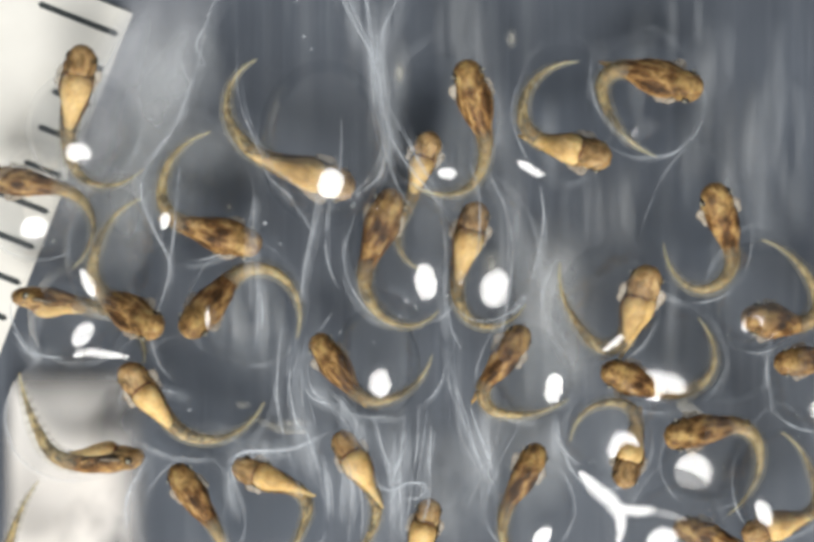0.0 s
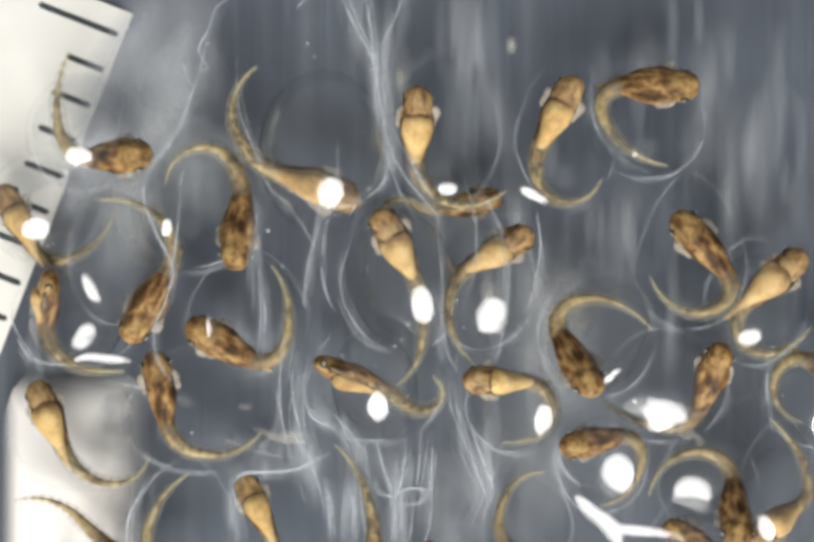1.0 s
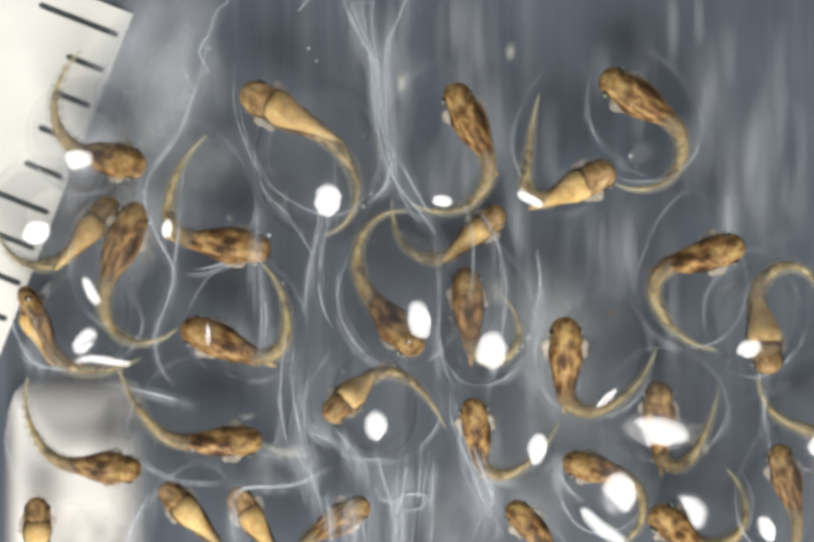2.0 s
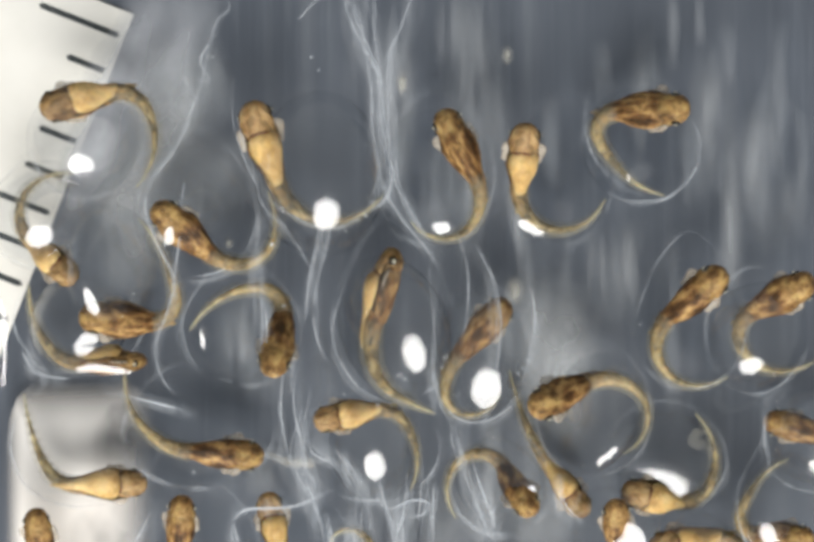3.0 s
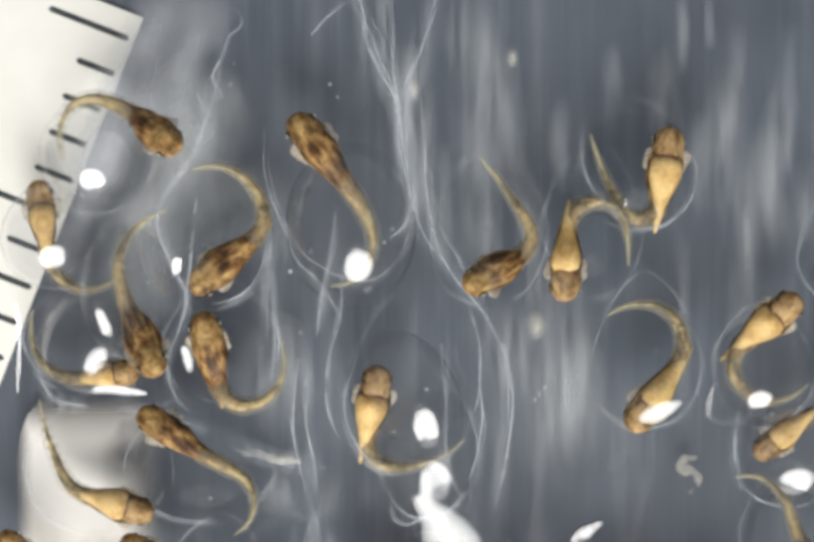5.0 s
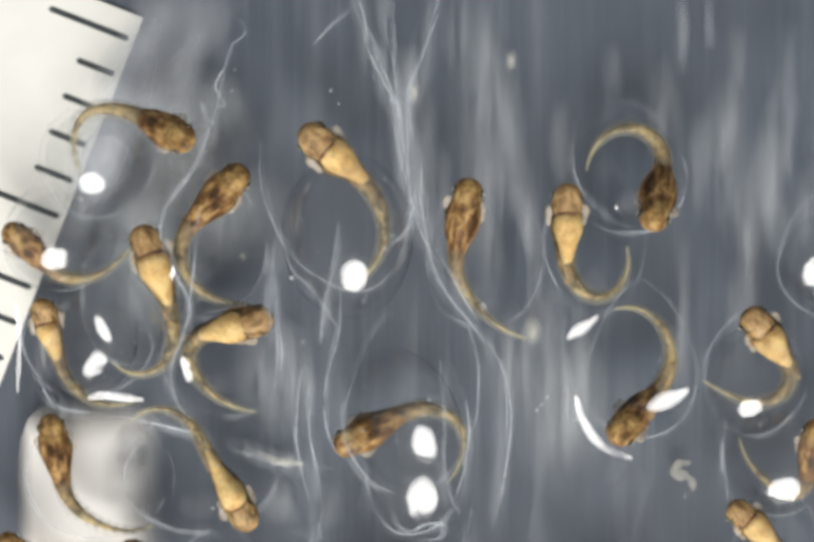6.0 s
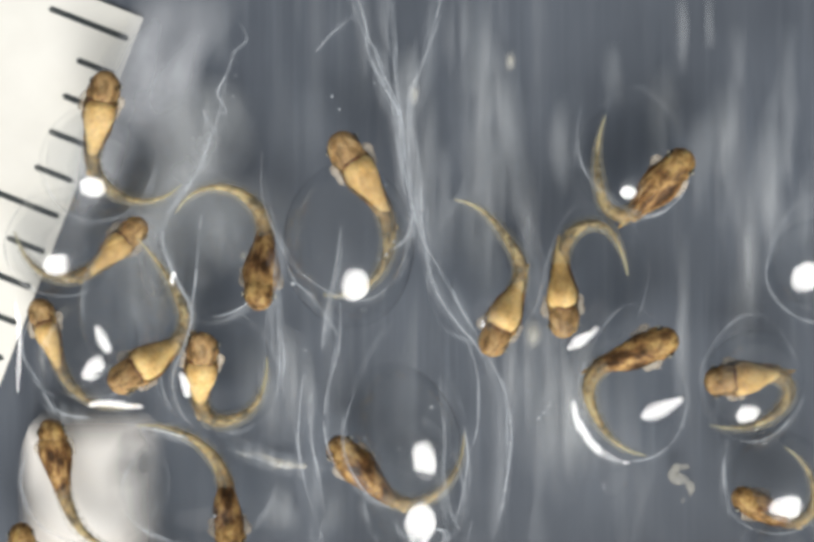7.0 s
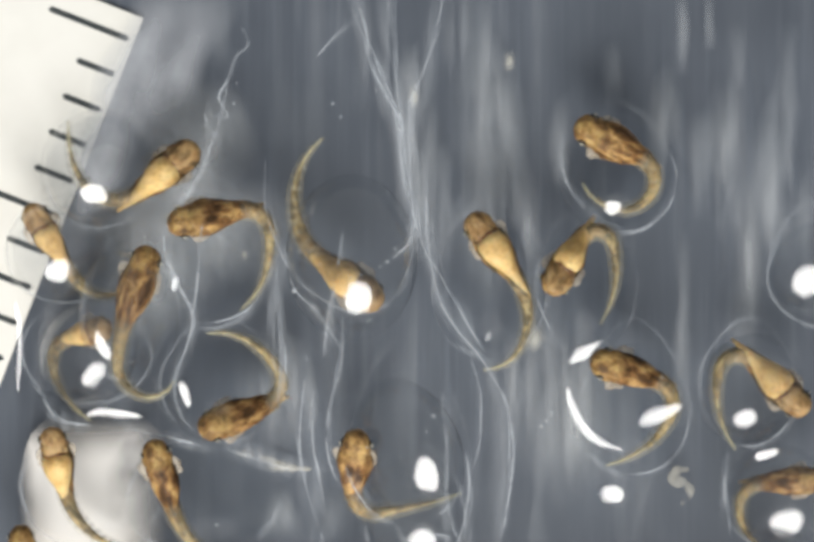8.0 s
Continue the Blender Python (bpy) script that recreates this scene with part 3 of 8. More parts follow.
def drop(length, width, lean):
    """A low clear cap added as an egg's highlight: it faces the lamp's mirror way, its long side leaning by so many
    degrees.
    """
    up = Vector((0, -math.sin(radians(25)), math.cos(radians(25))))
    bm = bmesh.new()
    rings, film = [], []
    for r in (0.02, 0.25, 0.45, 0.62, 0.78, 0.9, 1.0):
        ring = []
        for k in range(28):
            h = 2 * math.pi * k / 28
            q = Matrix.Rotation(radians(lean), 2) @ Vector((length * r * math.cos(h), width * r * math.sin(h)))
            ring.append(bm.verts.new((Vector((q.x, 0, 0)) + up * q.y + SHINE * 0.17 * width * (1 - r * r)) * MM))
            film.append(min(1, 4 * (1 - r)))
        rings.append(ring)
    for a, b in zip(rings, rings[1:]):
        for k in range(28):
            bm.faces.new((a[k], a[(k + 1) % 28], b[(k + 1) % 28], b[k]))
    bm.faces.new(rings[0][::-1])
    bm.normal_update()
    bm.faces.ensure_lookup_table()
    if bm.faces[0].normal.dot(SHINE) < 0:
        bmesh.ops.reverse_faces(bm, faces=bm.faces[:])
    ob = link("wet_drop", bm, JELLY)
    ob.data.attributes.new("film", "FLOAT", "POINT").data.foreach_set("value", film)
    ob.visible_shadow = False
    return tagged(ob, "added clear cap that mirrors the lamp as an egg highlight", "drop", "drops on the jelly")


# Added strip, tilted to mirror the lamp so that its outline shapes a highlight.
def ridge(points, width):
    path = [Vector((p.x, -p.z * math.tan(radians(25)), p.z)) for p in smooth_path(points, 10)]
    seed = Vector((points[0][0] * 5, width * 9, 0))
    bm = tube(path, lambda s: width * (0.1 + math.sin(math.pi * s) ** 0.8) * (1 + 0.5 * noise.noise(seed + Vector((0, 0, 2.6 * s)))), 20, 0.10,
                                Vector((0, -math.cos(radians(25)), -math.sin(radians(25)))))
    bm.normal_update()
    # only the side that faces the lamp's mirror way gets the gloss
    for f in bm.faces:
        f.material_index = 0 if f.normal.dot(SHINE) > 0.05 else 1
    ob = link("wet_ridge", bm, [JELLY, TINTED])
    # gloss fades to the outline, which softens the highlight's edge
    edge = [1 - abs(math.cos(2 * math.pi * k / 20)) ** 1.7 for k in range(20)]
    ends = [min(1, 6 * math.sin(math.pi * i / (len(path) - 1))) for i in range(len(path))]
    ob.data.attributes.new("film", "FLOAT", "POINT").data.foreach_set("value", [e * f for f in ends for e in edge])
    ob.visible_shadow = False
    return tagged(ob, "added clear jelly strip, shaped and tilted to mirror the lamp", "jelly ridge")


def scrap(rx, rz, mat):
    COUNT[0] += 1
    bm = bmesh.new()
    edge = []
    for k in range(40):
        h = 2 * math.pi * k / 40
        f = 1 + 0.35 * noise.noise(Vector((COUNT[0] * 5.1, 1.3 * math.cos(h), 1.3 * math.sin(h))))
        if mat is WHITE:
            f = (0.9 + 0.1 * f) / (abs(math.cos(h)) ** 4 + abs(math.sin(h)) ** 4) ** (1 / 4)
        edge.append(bm.verts.new((rx * f * math.cos(h) * MM, -0.03 * MM, rz * f * math.sin(h) * MM)))
    hub = bm.verts.new((0, -0.09 * MM, 0))
    for k in range(40):
        bm.faces.new((hub, edge[k], edge[(k + 1) % 40]))
    bmesh.ops.recalc_face_normals(bm, faces=bm.faces[:])
    name, label = {"cream_scrap": ("jelly_scrap", "small cream scrap of old jelly stuck to the card"), "milky_jelly": ("jelly_smear", "thin milky smear of jelly on the grey card"),
                   "cloudy_jelly": ("jelly_smear", "cloudy pale jelly over the grey card"), "white_patch": ("white_patch", "white blurred patch standing in for the scale refracted by jelly")}[mat.name]
    return tagged(link(name, bm, mat, smooth=False), label, name.replace("_", " "))


def coil(points, radius):
    """A short curled worm of old cream jelly."""
    bm = tube(smooth_path(points, 8), lambda s: radius * (0.45 + 0.55 * math.sin(math.pi * s)) * (1 + 0.5 * noise.noise(Vector((9 * s, radius, 4)))), 10, 0.5)
    return tagged(link("jelly_curl", bm, CURL), "cream curl of old jelly stuck to the card", "jelly scrap")


def bubble(r):
    COUNT[0] += 1
    bm = bmesh.new()
    r *= 0.75
    bmesh.ops.create_icosphere(bm, subdivisions=2, radius=r * MM)
    for v in bm.verts:
        v.co *= 1 + 0.35 * noise.noise(v.co / (r * MM) * 0.8 + Vector((COUNT[0] * 2.1, 0, 0)))
    return tagged(link("air_bubble", bm, GLINT), "tiny pale air bubble in the mucus", "bubble", "bubbles in the mucus")


def drift(ob, depth, rows):
    """Keys a thing that slides over the card: seconds, x and z in mm, and for some how far it rolls and turns."""
    walk(ob, [(t, pose(x * MM, depth * MM, z * MM) @ Matrix.Rotation(radians(sum(roll[1:])), 4, SHINE) @ turn("Z", sum(roll[:1]))) for t, x, z, *roll in rows])


def motions():
    drift(egg(1.44, 1.51, 1.62, -43, 11, JELLY), -1.6, [(0, -8.27, 3.67), (0.5, -8.25, 3.6), (1, -8.25, 3.58), (1.5, -8.25, 3.55), (3, -8.24, 3.4), (3.2, -8.21, 3.38), (3.5, -8.15, 3.37), (4, -8.15, 3.3), (4.5, -8.18, 3.19), (6, -8.19, 3), (6.5, -8.18, 2.96), (7, -8.18, 2.91), (7.5, -8.16, 2.86), (8, -8.15, 2.75)])
    drift(egg(1.51, 1.37, 1.51, 46, -46, JELLY), -1.4, [(0, -9.49, 1.63), (0.5, -9.56, 1.61), (1, -9.45, 1.61), (1.5, -9.45, 1.55), (3, -9.38, 1.43), (3.2, -9.38, 1.28), (3.5, -9.33, 1.23), (4, -9.27, 1.19), (4.5, -9.3, 1.08), (6, -9.23, 0.95), (6.5, -9.21, 0.92), (7, -9.19, 0.81), (7.5, -9.14, 0.73), (8, -9.14, 0.65)])
    drift(egg(1.23, 1.78, 1.73, -34, 46, JELLY, 0.66), -2.3, [(0, -7.38, 0.52), (0.5, -7.35, 0.5), (1, -7.33, 0.4), (1.5, -7.32, 0.36), (3, -7.33, 0.09), (3.2, -7.27, -0.12), (3.5, -7.2, -0.17), (4, -7.24, -0.19), (4.5, -7.26, -0.27), (6, -7.29, -0.52), (6.5, -7.29, -0.65), (7, -7.29, -0.78), (7.5, -7.28, -0.87), (8, -7.29, -0.94)])
    drift(egg(1.71, 1.30, 1.66, 52, -46, JELLY, 0.66), -1.2, [(0, -8.57, -1.14), (0.5, -8.56, -1.18), (1, -8.55, -1.2), (1.5, -8.55, -1.28), (3, -8.52, -1.35), (3.2, -8.53, -1.51), (3.5, -8.47, -1.55), (4, -8.47, -1.56), (4.5, -8.51, -1.64), (6, -8.55, -1.8), (6.5, -8.57, -1.83), (7, -8.57, -1.91), (7.5, -8.55, -1.97), (8, -8.57, -2.05)])
    drift(egg(1.58, 1.71, 2.05, 0, 0, DULL), -1.9, [(0, -5.49, 1.89), (0.5, -5.48, 1.8), (1, -5.46, 1.73), (1.5, -5.46, 1.7), (3, -5.43, 1.52), (3.2, -5.42, 1.26), (3.5, -5.36, 1.19), (4, -5.4, 1.05), (4.5, -5.44, 0.96), (6, -5.44, 0.68), (6.5, -5.42, 0.62), (7, -5.42, 0.55), (7.5, -5.39, 0.49), (8, -5.38, 0.42)])
    drift(egg(1.58, 1.44, 1.73, 0, 0, DULL), -1.7, [(0, -4.11, -0.97), (0.5, -4.09, -1.05), (1, -4.09, -1.18), (1.5, -4.11, -1.31), (3, -4.28, -1.47), (3.2, -4.69, -1.57), (3.5, -4.73, -1.6), (4, -4.86, -1.73), (4.5, -4.99, -1.79), (6, -5.06, -2.18), (6.5, -5.06, -2.31), (7, -5.09, -2.58), (7.5, -5.09, -2.71), (8, -5.09, -2.8)])
    drift(egg(2.05, 2.12, 1.57, -37, 3, JELLY, 0.85, 0), -2.0, [(0, -2.09, 3.26), (0.5, -2.14, 3.15), (1, -2.1, 3.03), (1.5, -2.13, 2.9), (3, -2.23, 2.5), (3.2, -1.8, 1.98), (3.5, -1.65, 1.85), (4, -1.67, 1.6), (4.5, -1.65, 1.41), (6, -1.78, 1.02), (6.5, -1.75, 0.89), (7, -1.75, 0.79), (7.5, -1.71, 0.63), (8, -1.67, 0.47)])
    drift(egg(1.51, 1.78, 1.40, 0, 0, DULL, 1.0, 1), -2.2, [(0, 0.87, 3.73), (0.5, 0.87, 3.58), (1, 0.87, 3.34), (1.5, 0.8, 3.15), (3, 0.71, 2.37), (3.2, 1.43, 2.11), (3.5, 1.65, 2.05), (4, 1.71, 1.46), (4.5, 1.84, 1.19), (6, 1.71, 0.41), (6.5, 1.71, 0.22), (7, 1.71, 0.02), (7.5, 1.78, -0.11), (8, 1.84, -0.31)])
    drift(egg(1.64, 1.92, 1.10, -43, 20, JELLY, 1.0, 1), -1.8, [(0, -0.04, 0.39), (0.5, -0.05, 0.13), (1, -0.14, -0.2), (1.5, -0.15, -0.46), (3, -0.36, -1.44), (3.2, -0.24, -1.76), (3.5, -0.15, -1.84), (4, -0.09, -2.23), (4.5, -0.22, -2.83), (6, -0.35, -3.68), (6.5, -0.35, -3.88), (7, -0.35, -4.08), (7.5, -0.33, -4.34), (8, -0.29, -4.47)])
    drift(egg(1.30, 1.71, 0.83, -11, 11, JELLY), -2.0, [(0, 2.09, 0.38), (0.5, 2.06, 0.03), (1, 2, -0.34), (1.5, 1.99, -0.74), (3, 1.84, -2.18), (3.2, 0.61, -2.27), (3.5, 0.39, -2.31), (4, 0.86, -3.56), (4.5, 0.59, -4.22), (6, -0.07, -4.94), (6.5, -0.1, -5.13), (7, -0.11, -5.6), (7.5, -0.11, -5.93), (8, -0.07, -6.25)])
    drift(egg(1.30, 1.78, 1.23, 0, 0, DULL), -1.9, [(0, 3.99, 4.01), (0.5, 3.99, 3.62), (1, 4.06, 3.36), (1.5, 3.99, 3.3), (3, 3.97, 2.52), (3.2, 4.15, 1.99), (3.5, 4.24, 1.86), (4, 4.24, 1.33), (4.5, 4.44, 1.33), (6, 4.51, 0.81), (6.5, 4.58, 0.55), (7, 4.58, 0.02), (7.5, 4.44, -0.11), (8, 4.31, -0.24)])
    drift(egg(1.51, 1.51, 1.36, 0, 0, DULL), -1.6, [(0, 6.15, 4.37), (0.5, 6.15, 4.31), (1, 6.14, 3.84), (1.5, 6.08, 3.78), (3, 5.99, 3.26), (3.2, 5.79, 2.89), (3.5, 5.8, 2.8), (4, 5.73, 2.67), (4.5, 5.73, 2.67), (6, 5.4, 2.55), (6.5, 5.47, 2.55), (7, 5.53, 2.95), (7.5, 5.27, 2.56), (8, 5.13, 2.56)])
    drift(egg(1.44, 1.71, 0.91, 0, 0, DULL), -1.9, [(0, 7.38, 0.83), (0.5, 7.38, 0.5), (1, 7.24, 0.17), (1.5, 7.24, -0.15), (3, 7.22, -1.33), (3.2, 7.07, -1.97), (3.5, 7.1, -2.12), (4, 6.57, -2.72), (4.5, 5.97, -2.25), (6, 5.7, -2.5), (6.5, 5.51, -2.83), (7, 5.44, -3.1), (7.5, 5.51, -3.16), (8, 5.51, -3.43)])
    drift(egg(1.30, 1.51, 1.26, -52, -46, JELLY), -1.8, [(0, 8.97, -0.61), (0.5, 8.92, -0.74), (1, 8.89, -0.93), (1.5, 8.85, -1.13), (3, 8.9, -1.64), (3.2, 8.79, -2.06), (3.5, 8.82, -2.17), (4, 8.88, -2.3), (4.5, 8.88, -2.36), (6, 8.62, -2.62), (6.5, 8.49, -2.71), (7, 8.55, -2.77), (7.5, 8.49, -2.84), (8, 8.49, -2.88)])
    drift(egg(1.37, 1.37, 0.79, -20, 6, JELLY), -1.7, [(0, 10.54, -2.81), (0.5, 10.54, -3.01), (1, 10.53, -3.2), (1.5, 10.47, -3.53), (3, 10.45, -4.32), (3.2, 10.08, -4.47), (3.5, 10.06, -4.51), (4, 9.93, -4.37), (4.5, 9.66, -4.5), (6, 9.13, -4.83), (6.5, 8.99, -5.09), (7, 9.17, -5.29), (7.5, 9.23, -5.49), (8, 9.19, -5.66)])
    drift(egg(1.51, 1.64, 0.66, -46, -23, JELLY), -2.0, [(0, 4.95, -0.77), (0.5, 4.9, -1.16), (1, 4.84, -1.62), (1.5, 4.77, -1.97), (3, 4.75, -3.59), (3.2, 4.11, -5.75), (3.5, 4.03, -6.23), (4, 4.16, -7.95), (4.5, 4.16, -9.54), (8, 4.16, -11.51)])
    drift(egg(1.78, 1.44, 0.93, -14, 17, JELLY, 0.62), -1.8, [(0, -0.77, -2.36), (0.5, -0.84, -2.62), (1, -0.84, -2.95), (1.5, -0.85, -3.28), (3, -0.93, -4.46), (3.2, -0.8, -7.88), (3.5, -0.72, -8.64), (4, -0.72, -9.97), (8, -0.72, -11.54)])
    drift(egg(1.30, 1.30, 0.52, -34, 17, JELLY), -2.2, [(0, 3.03, -2.57), (0.5, 2.93, -2.9), (1, 2.75, -3.36), (1.5, 2.64, -3.88), (3, 2.35, -5.42), (3.2, 0.93, -8.66), (3.5, 0.67, -9.38), (8, 0.67, -11.47)])
    drift(egg(1.64, 1.37, 0.54, 0, 11, JELLY), -1.6, [(0, 6.57, -2.33), (0.5, 6.57, -2.66), (1, 6.59, -3.06), (1.5, 6.59, -3.39), (3, 6.55, -4.91), (3.2, 6.51, -8.12), (3.5, 6.56, -8.84), (8, 6.56, -11.61)])
    drift(egg(1.16, 1.30, 0.47, -20, 20, JELLY), -2.3, [(0, 5.1, -4.29), (0.5, 5.04, -4.55), (1, 4.94, -4.87), (1.5, 4.9, -5.2), (3, 5.21, -6.63), (3.2, 4.96, -9.81), (3.5, 4.96, -10.51), (8, 4.96, -11.41)])
    drift(egg(1.30, 1.30, 0.52, 9, 20, JELLY), -1.7, [(0, 7.77, -4.87), (0.5, 7.74, -5.13), (1, 7.73, -5.46), (1.5, 7.63, -5.79), (3, 7.41, -7.37), (3.2, 7.16, -9.49), (3.5, 7.16, -9.97), (8, 7.16, -11.54)])
    drift(egg(1.30, 1.44, 0.79, 32, 3, JELLY), -2.0, [(0, 9.53, -5.44), (0.5, 9.59, -5.64), (1, 9.59, -5.83), (1.5, 9.59, -5.83), (3, 9.63, -6.01), (3.2, 9.49, -6.54), (3.5, 9.51, -6.67), (4, 9.51, -6.4), (4.5, 9.51, -6.53), (6, 9.25, -7.32), (8, 9.38, -7.97)])
    drift(egg(1.99, 1.51, 1.01, 0, 0, DULL), -1.8, [(0, -5.44, -3.36), (0.5, -5.57, -3.42), (1, -5.31, -3.68), (1.5, -5.25, -3.88), (3, -5.4, -4.06), (3.2, -5.65, -4.21), (3.5, -5.65, -4.26), (4, -5.59, -4.65), (4.5, -5.59, -4.78), (6, -5.59, -5.1), (6.5, -5.52, -5.3), (7, -5.65, -5.43), (8, -5.52, -5.69)])
    drift(egg(1.92, 1.58, 1.01, 0, 0, DULL), -1.6, [(0, -8.46, -3.83), (0.5, -8.46, -3.9), (1, -8.33, -4.09), (1.5, -8.46, -4.36), (3, -8.35, -4.47), (3.2, -8.44, -4.52), (3.5, -8.4, -4.54), (4, -8.4, -4.8), (4.5, -8.27, -4.93), (6, -8.2, -5.19), (6.5, -8.34, -5.18), (7, -8.34, -5.32), (8, -8.34, -5.45)])
    drift(egg(1.37, 1.37, 0.79, 0, 0, DULL), -1.7, [(0, -5.51, -6.36), (1, -5.72, -6.48), (3, -5.14, -7.13), (3.2, -5.18, -7.5), (3.5, -5.13, -7.59), (8, -5.13, -8.9)])
    drift(egg(1.37, 1.37, 0.79, 0, 0, DULL), -1.9, [(0, -3.37, -6.34), (1, -3.24, -6.6), (3, -2.8, -7.11), (3.2, -3.22, -7.36), (3.5, -3.25, -7.43), (8, -3.25, -9.4)])
    drift(egg(1.16, 1.23, 0.70, -32, -3, JELLY), -1.9, [(0, 3.13, -6.08), (1, 3.06, -6.54), (1.5, 3.06, -7.06), (3, 3.03, -8.91), (8, 2.78, -11.46)])
    drift(egg(1.30, 1.30, 0.75, 14, 23, JELLY), -2.0, [(0, 6.85, -6.58), (0.5, 6.85, -6.98), (1, 7.24, -7.37), (3, 7.22, -10.27), (8, 6.97, -12.16)])
    drift(egg(1.23, 1.37, 0.75, 6, 29, JELLY), -1.7, [(0, 11.92, 1.33), (3, 11.89, 0.96), (4.7, 11.11, 0.64), (6, 10.44, 0.32), (6.5, 10.18, 0.28), (7, 10.15, 0.2), (8, 10.18, 0.1)])
    drift(strand([(-2.41, 9.74), (-1.89, 8.03), (-1.56, 6.85), (-1.23, 6.13), (-0.90, 5.41), (-0.77, 4.23), (-0.60, 2.92)], 0.065), -2.6, [(0, 0, 0), (0.5, 0.04, -0.1), (1, 0.07, -0.18), (1.5, 0.1, -0.25), (3, 0.16, -0.5), (3.2, 0.24, -0.75), (3.5, 0.31, -0.82), (4, 0.35, -0.92), (4.5, 0.36, -1.01), (6, 0.4, -1.26), (6.5, 0.41, -1.32), (7, 0.43, -1.4), (7.5, 0.44, -1.49), (8, 0.45, -1.58)])
    drift(strand([(0.21, 10.26), (0.08, 8.43), (-0.29, 6.85), (-0.68, 5.74), (-0.64, 4.36), (-0.55, 3.18), (-0.31, 2.26), (0.21, 1.34)], 0.078), -2.6, [(0, 0, 0), (0.5, 0.04, -0.1), (1, 0.07, -0.18), (1.5, 0.1, -0.25), (3, 0.16, -0.5), (3.2, 0.24, -0.75), (3.5, 0.31, -0.82), (4, 0.35, -0.92), (4.5, 0.36, -1.01), (6, 0.4, -1.26), (6.5, 0.41, -1.32), (7, 0.43, -1.4), (7.5, 0.44, -1.49), (8, 0.45, -1.58)])
    drift(strand([(-1.23, 10.00), (-1.17, 8.03), (-1.04, 6.85), (-0.94, 6.07), (-0.81, 5.15)], 0.052), -2.6, [(0, 0, 0), (0.5, 0.04, -0.1), (1, 0.07, -0.18), (1.5, 0.1, -0.25), (3, 0.16, -0.5), (3.2, 0.24, -0.75), (3.5, 0.31, -0.82), (4, 0.35, -0.92), (4.5, 0.36, -1.01), (6, 0.4, -1.26), (6.5, 0.41, -1.32), (7, 0.43, -1.4), (7.5, 0.44, -1.49), (8, 0.45, -1.58)])
    drift(strand([(-0.51, 3.84), (-0.64, 2.52), (-1.10, 2.00)], 0.039), -2.6, [(0, 0, 0), (0.5, 0.04, -0.1), (1, 0.07, -0.18), (1.5, 0.1, -0.25), (3, 0.16, -0.5), (3.2, 0.24, -0.75), (3.5, 0.31, -0.82), (4, 0.35, -0.92), (4.5, 0.36, -1.01), (6, 0.4, -1.26), (6.5, 0.41, -1.32), (7, 0.43, -1.4), (7.5, 0.44, -1.49), (8, 0.45, -1.58)])
    drift(strand([(1.26, -1.54), (1.13, -2.59), (1.39, -3.64), (1.91, -4.95), (2.18, -5.74)], 0.078), -2.6, [(0, 0, 0), (0.5, 0.02, -0.26), (1, 0.03, -0.52), (1.5, 0.05, -0.78), (3, 0.05, -1.42), (3.2, 0.06, -2.21), (3.5, 0.11, -2.39), (4, 0.11, -3.05), (4.5, 0.11, -3.57), (6, 0.11, -4.34), (8, 0.11, -4.86)])
    drift(strand([(1.65, -3.38), (1.98, -4.43), (2.18, -5.34)], 0.052), -2.6, [(0, 0, 0), (0.5, 0.02, -0.26), (1, 0.03, -0.52), (1.5, 0.05, -0.78), (3, 0.05, -1.42), (3.2, 0.06, -2.21), (3.5, 0.11, -2.39), (4, 0.11, -3.05), (4.5, 0.11, -3.57), (6, 0.11, -4.34), (8, 0.11, -4.86)])
    drift(strand([(-0.05, -3.64), (-0.18, -4.95), (-0.25, -6.26), (-0.31, -7.05)], 0.078), -2.6, [(0, 0, 0), (0.5, 0.02, -0.26), (1, 0.03, -0.52), (1.5, 0.05, -0.78), (3, 0.05, -1.42), (3.2, 0.06, -2.21), (3.5, 0.11, -2.39), (4, 0.11, -3.05), (4.5, 0.11, -3.57), (6, 0.11, -4.34), (8, 0.11, -4.86)])
    drift(strand([(-0.88, -3.64), (-0.64, -4.43), (-0.37, -5.28), (-0.41, -6.39)], 0.078), -2.6, [(0, 0, 0), (0.5, 0.02, -0.26), (1, 0.03, -0.52), (1.5, 0.05, -0.78), (3, 0.05, -1.42), (3.2, 0.06, -2.21), (3.5, 0.11, -2.39), (4, 0.11, -3.05), (4.5, 0.11, -3.57), (6, 0.11, -4.34), (8, 0.11, -4.86)])
    drift(strand([(-0.03, -4.07), (-0.18, -4.69), (-0.37, -5.24)], 0.052), -2.6, [(0, 0, 0), (0.5, 0.02, -0.26), (1, 0.03, -0.52), (1.5, 0.05, -0.78), (3, 0.05, -1.42), (3.2, 0.06, -2.21), (3.5, 0.11, -2.39), (4, 0.11, -3.05), (4.5, 0.11, -3.57), (6, 0.11, -4.34), (8, 0.11, -4.86)])
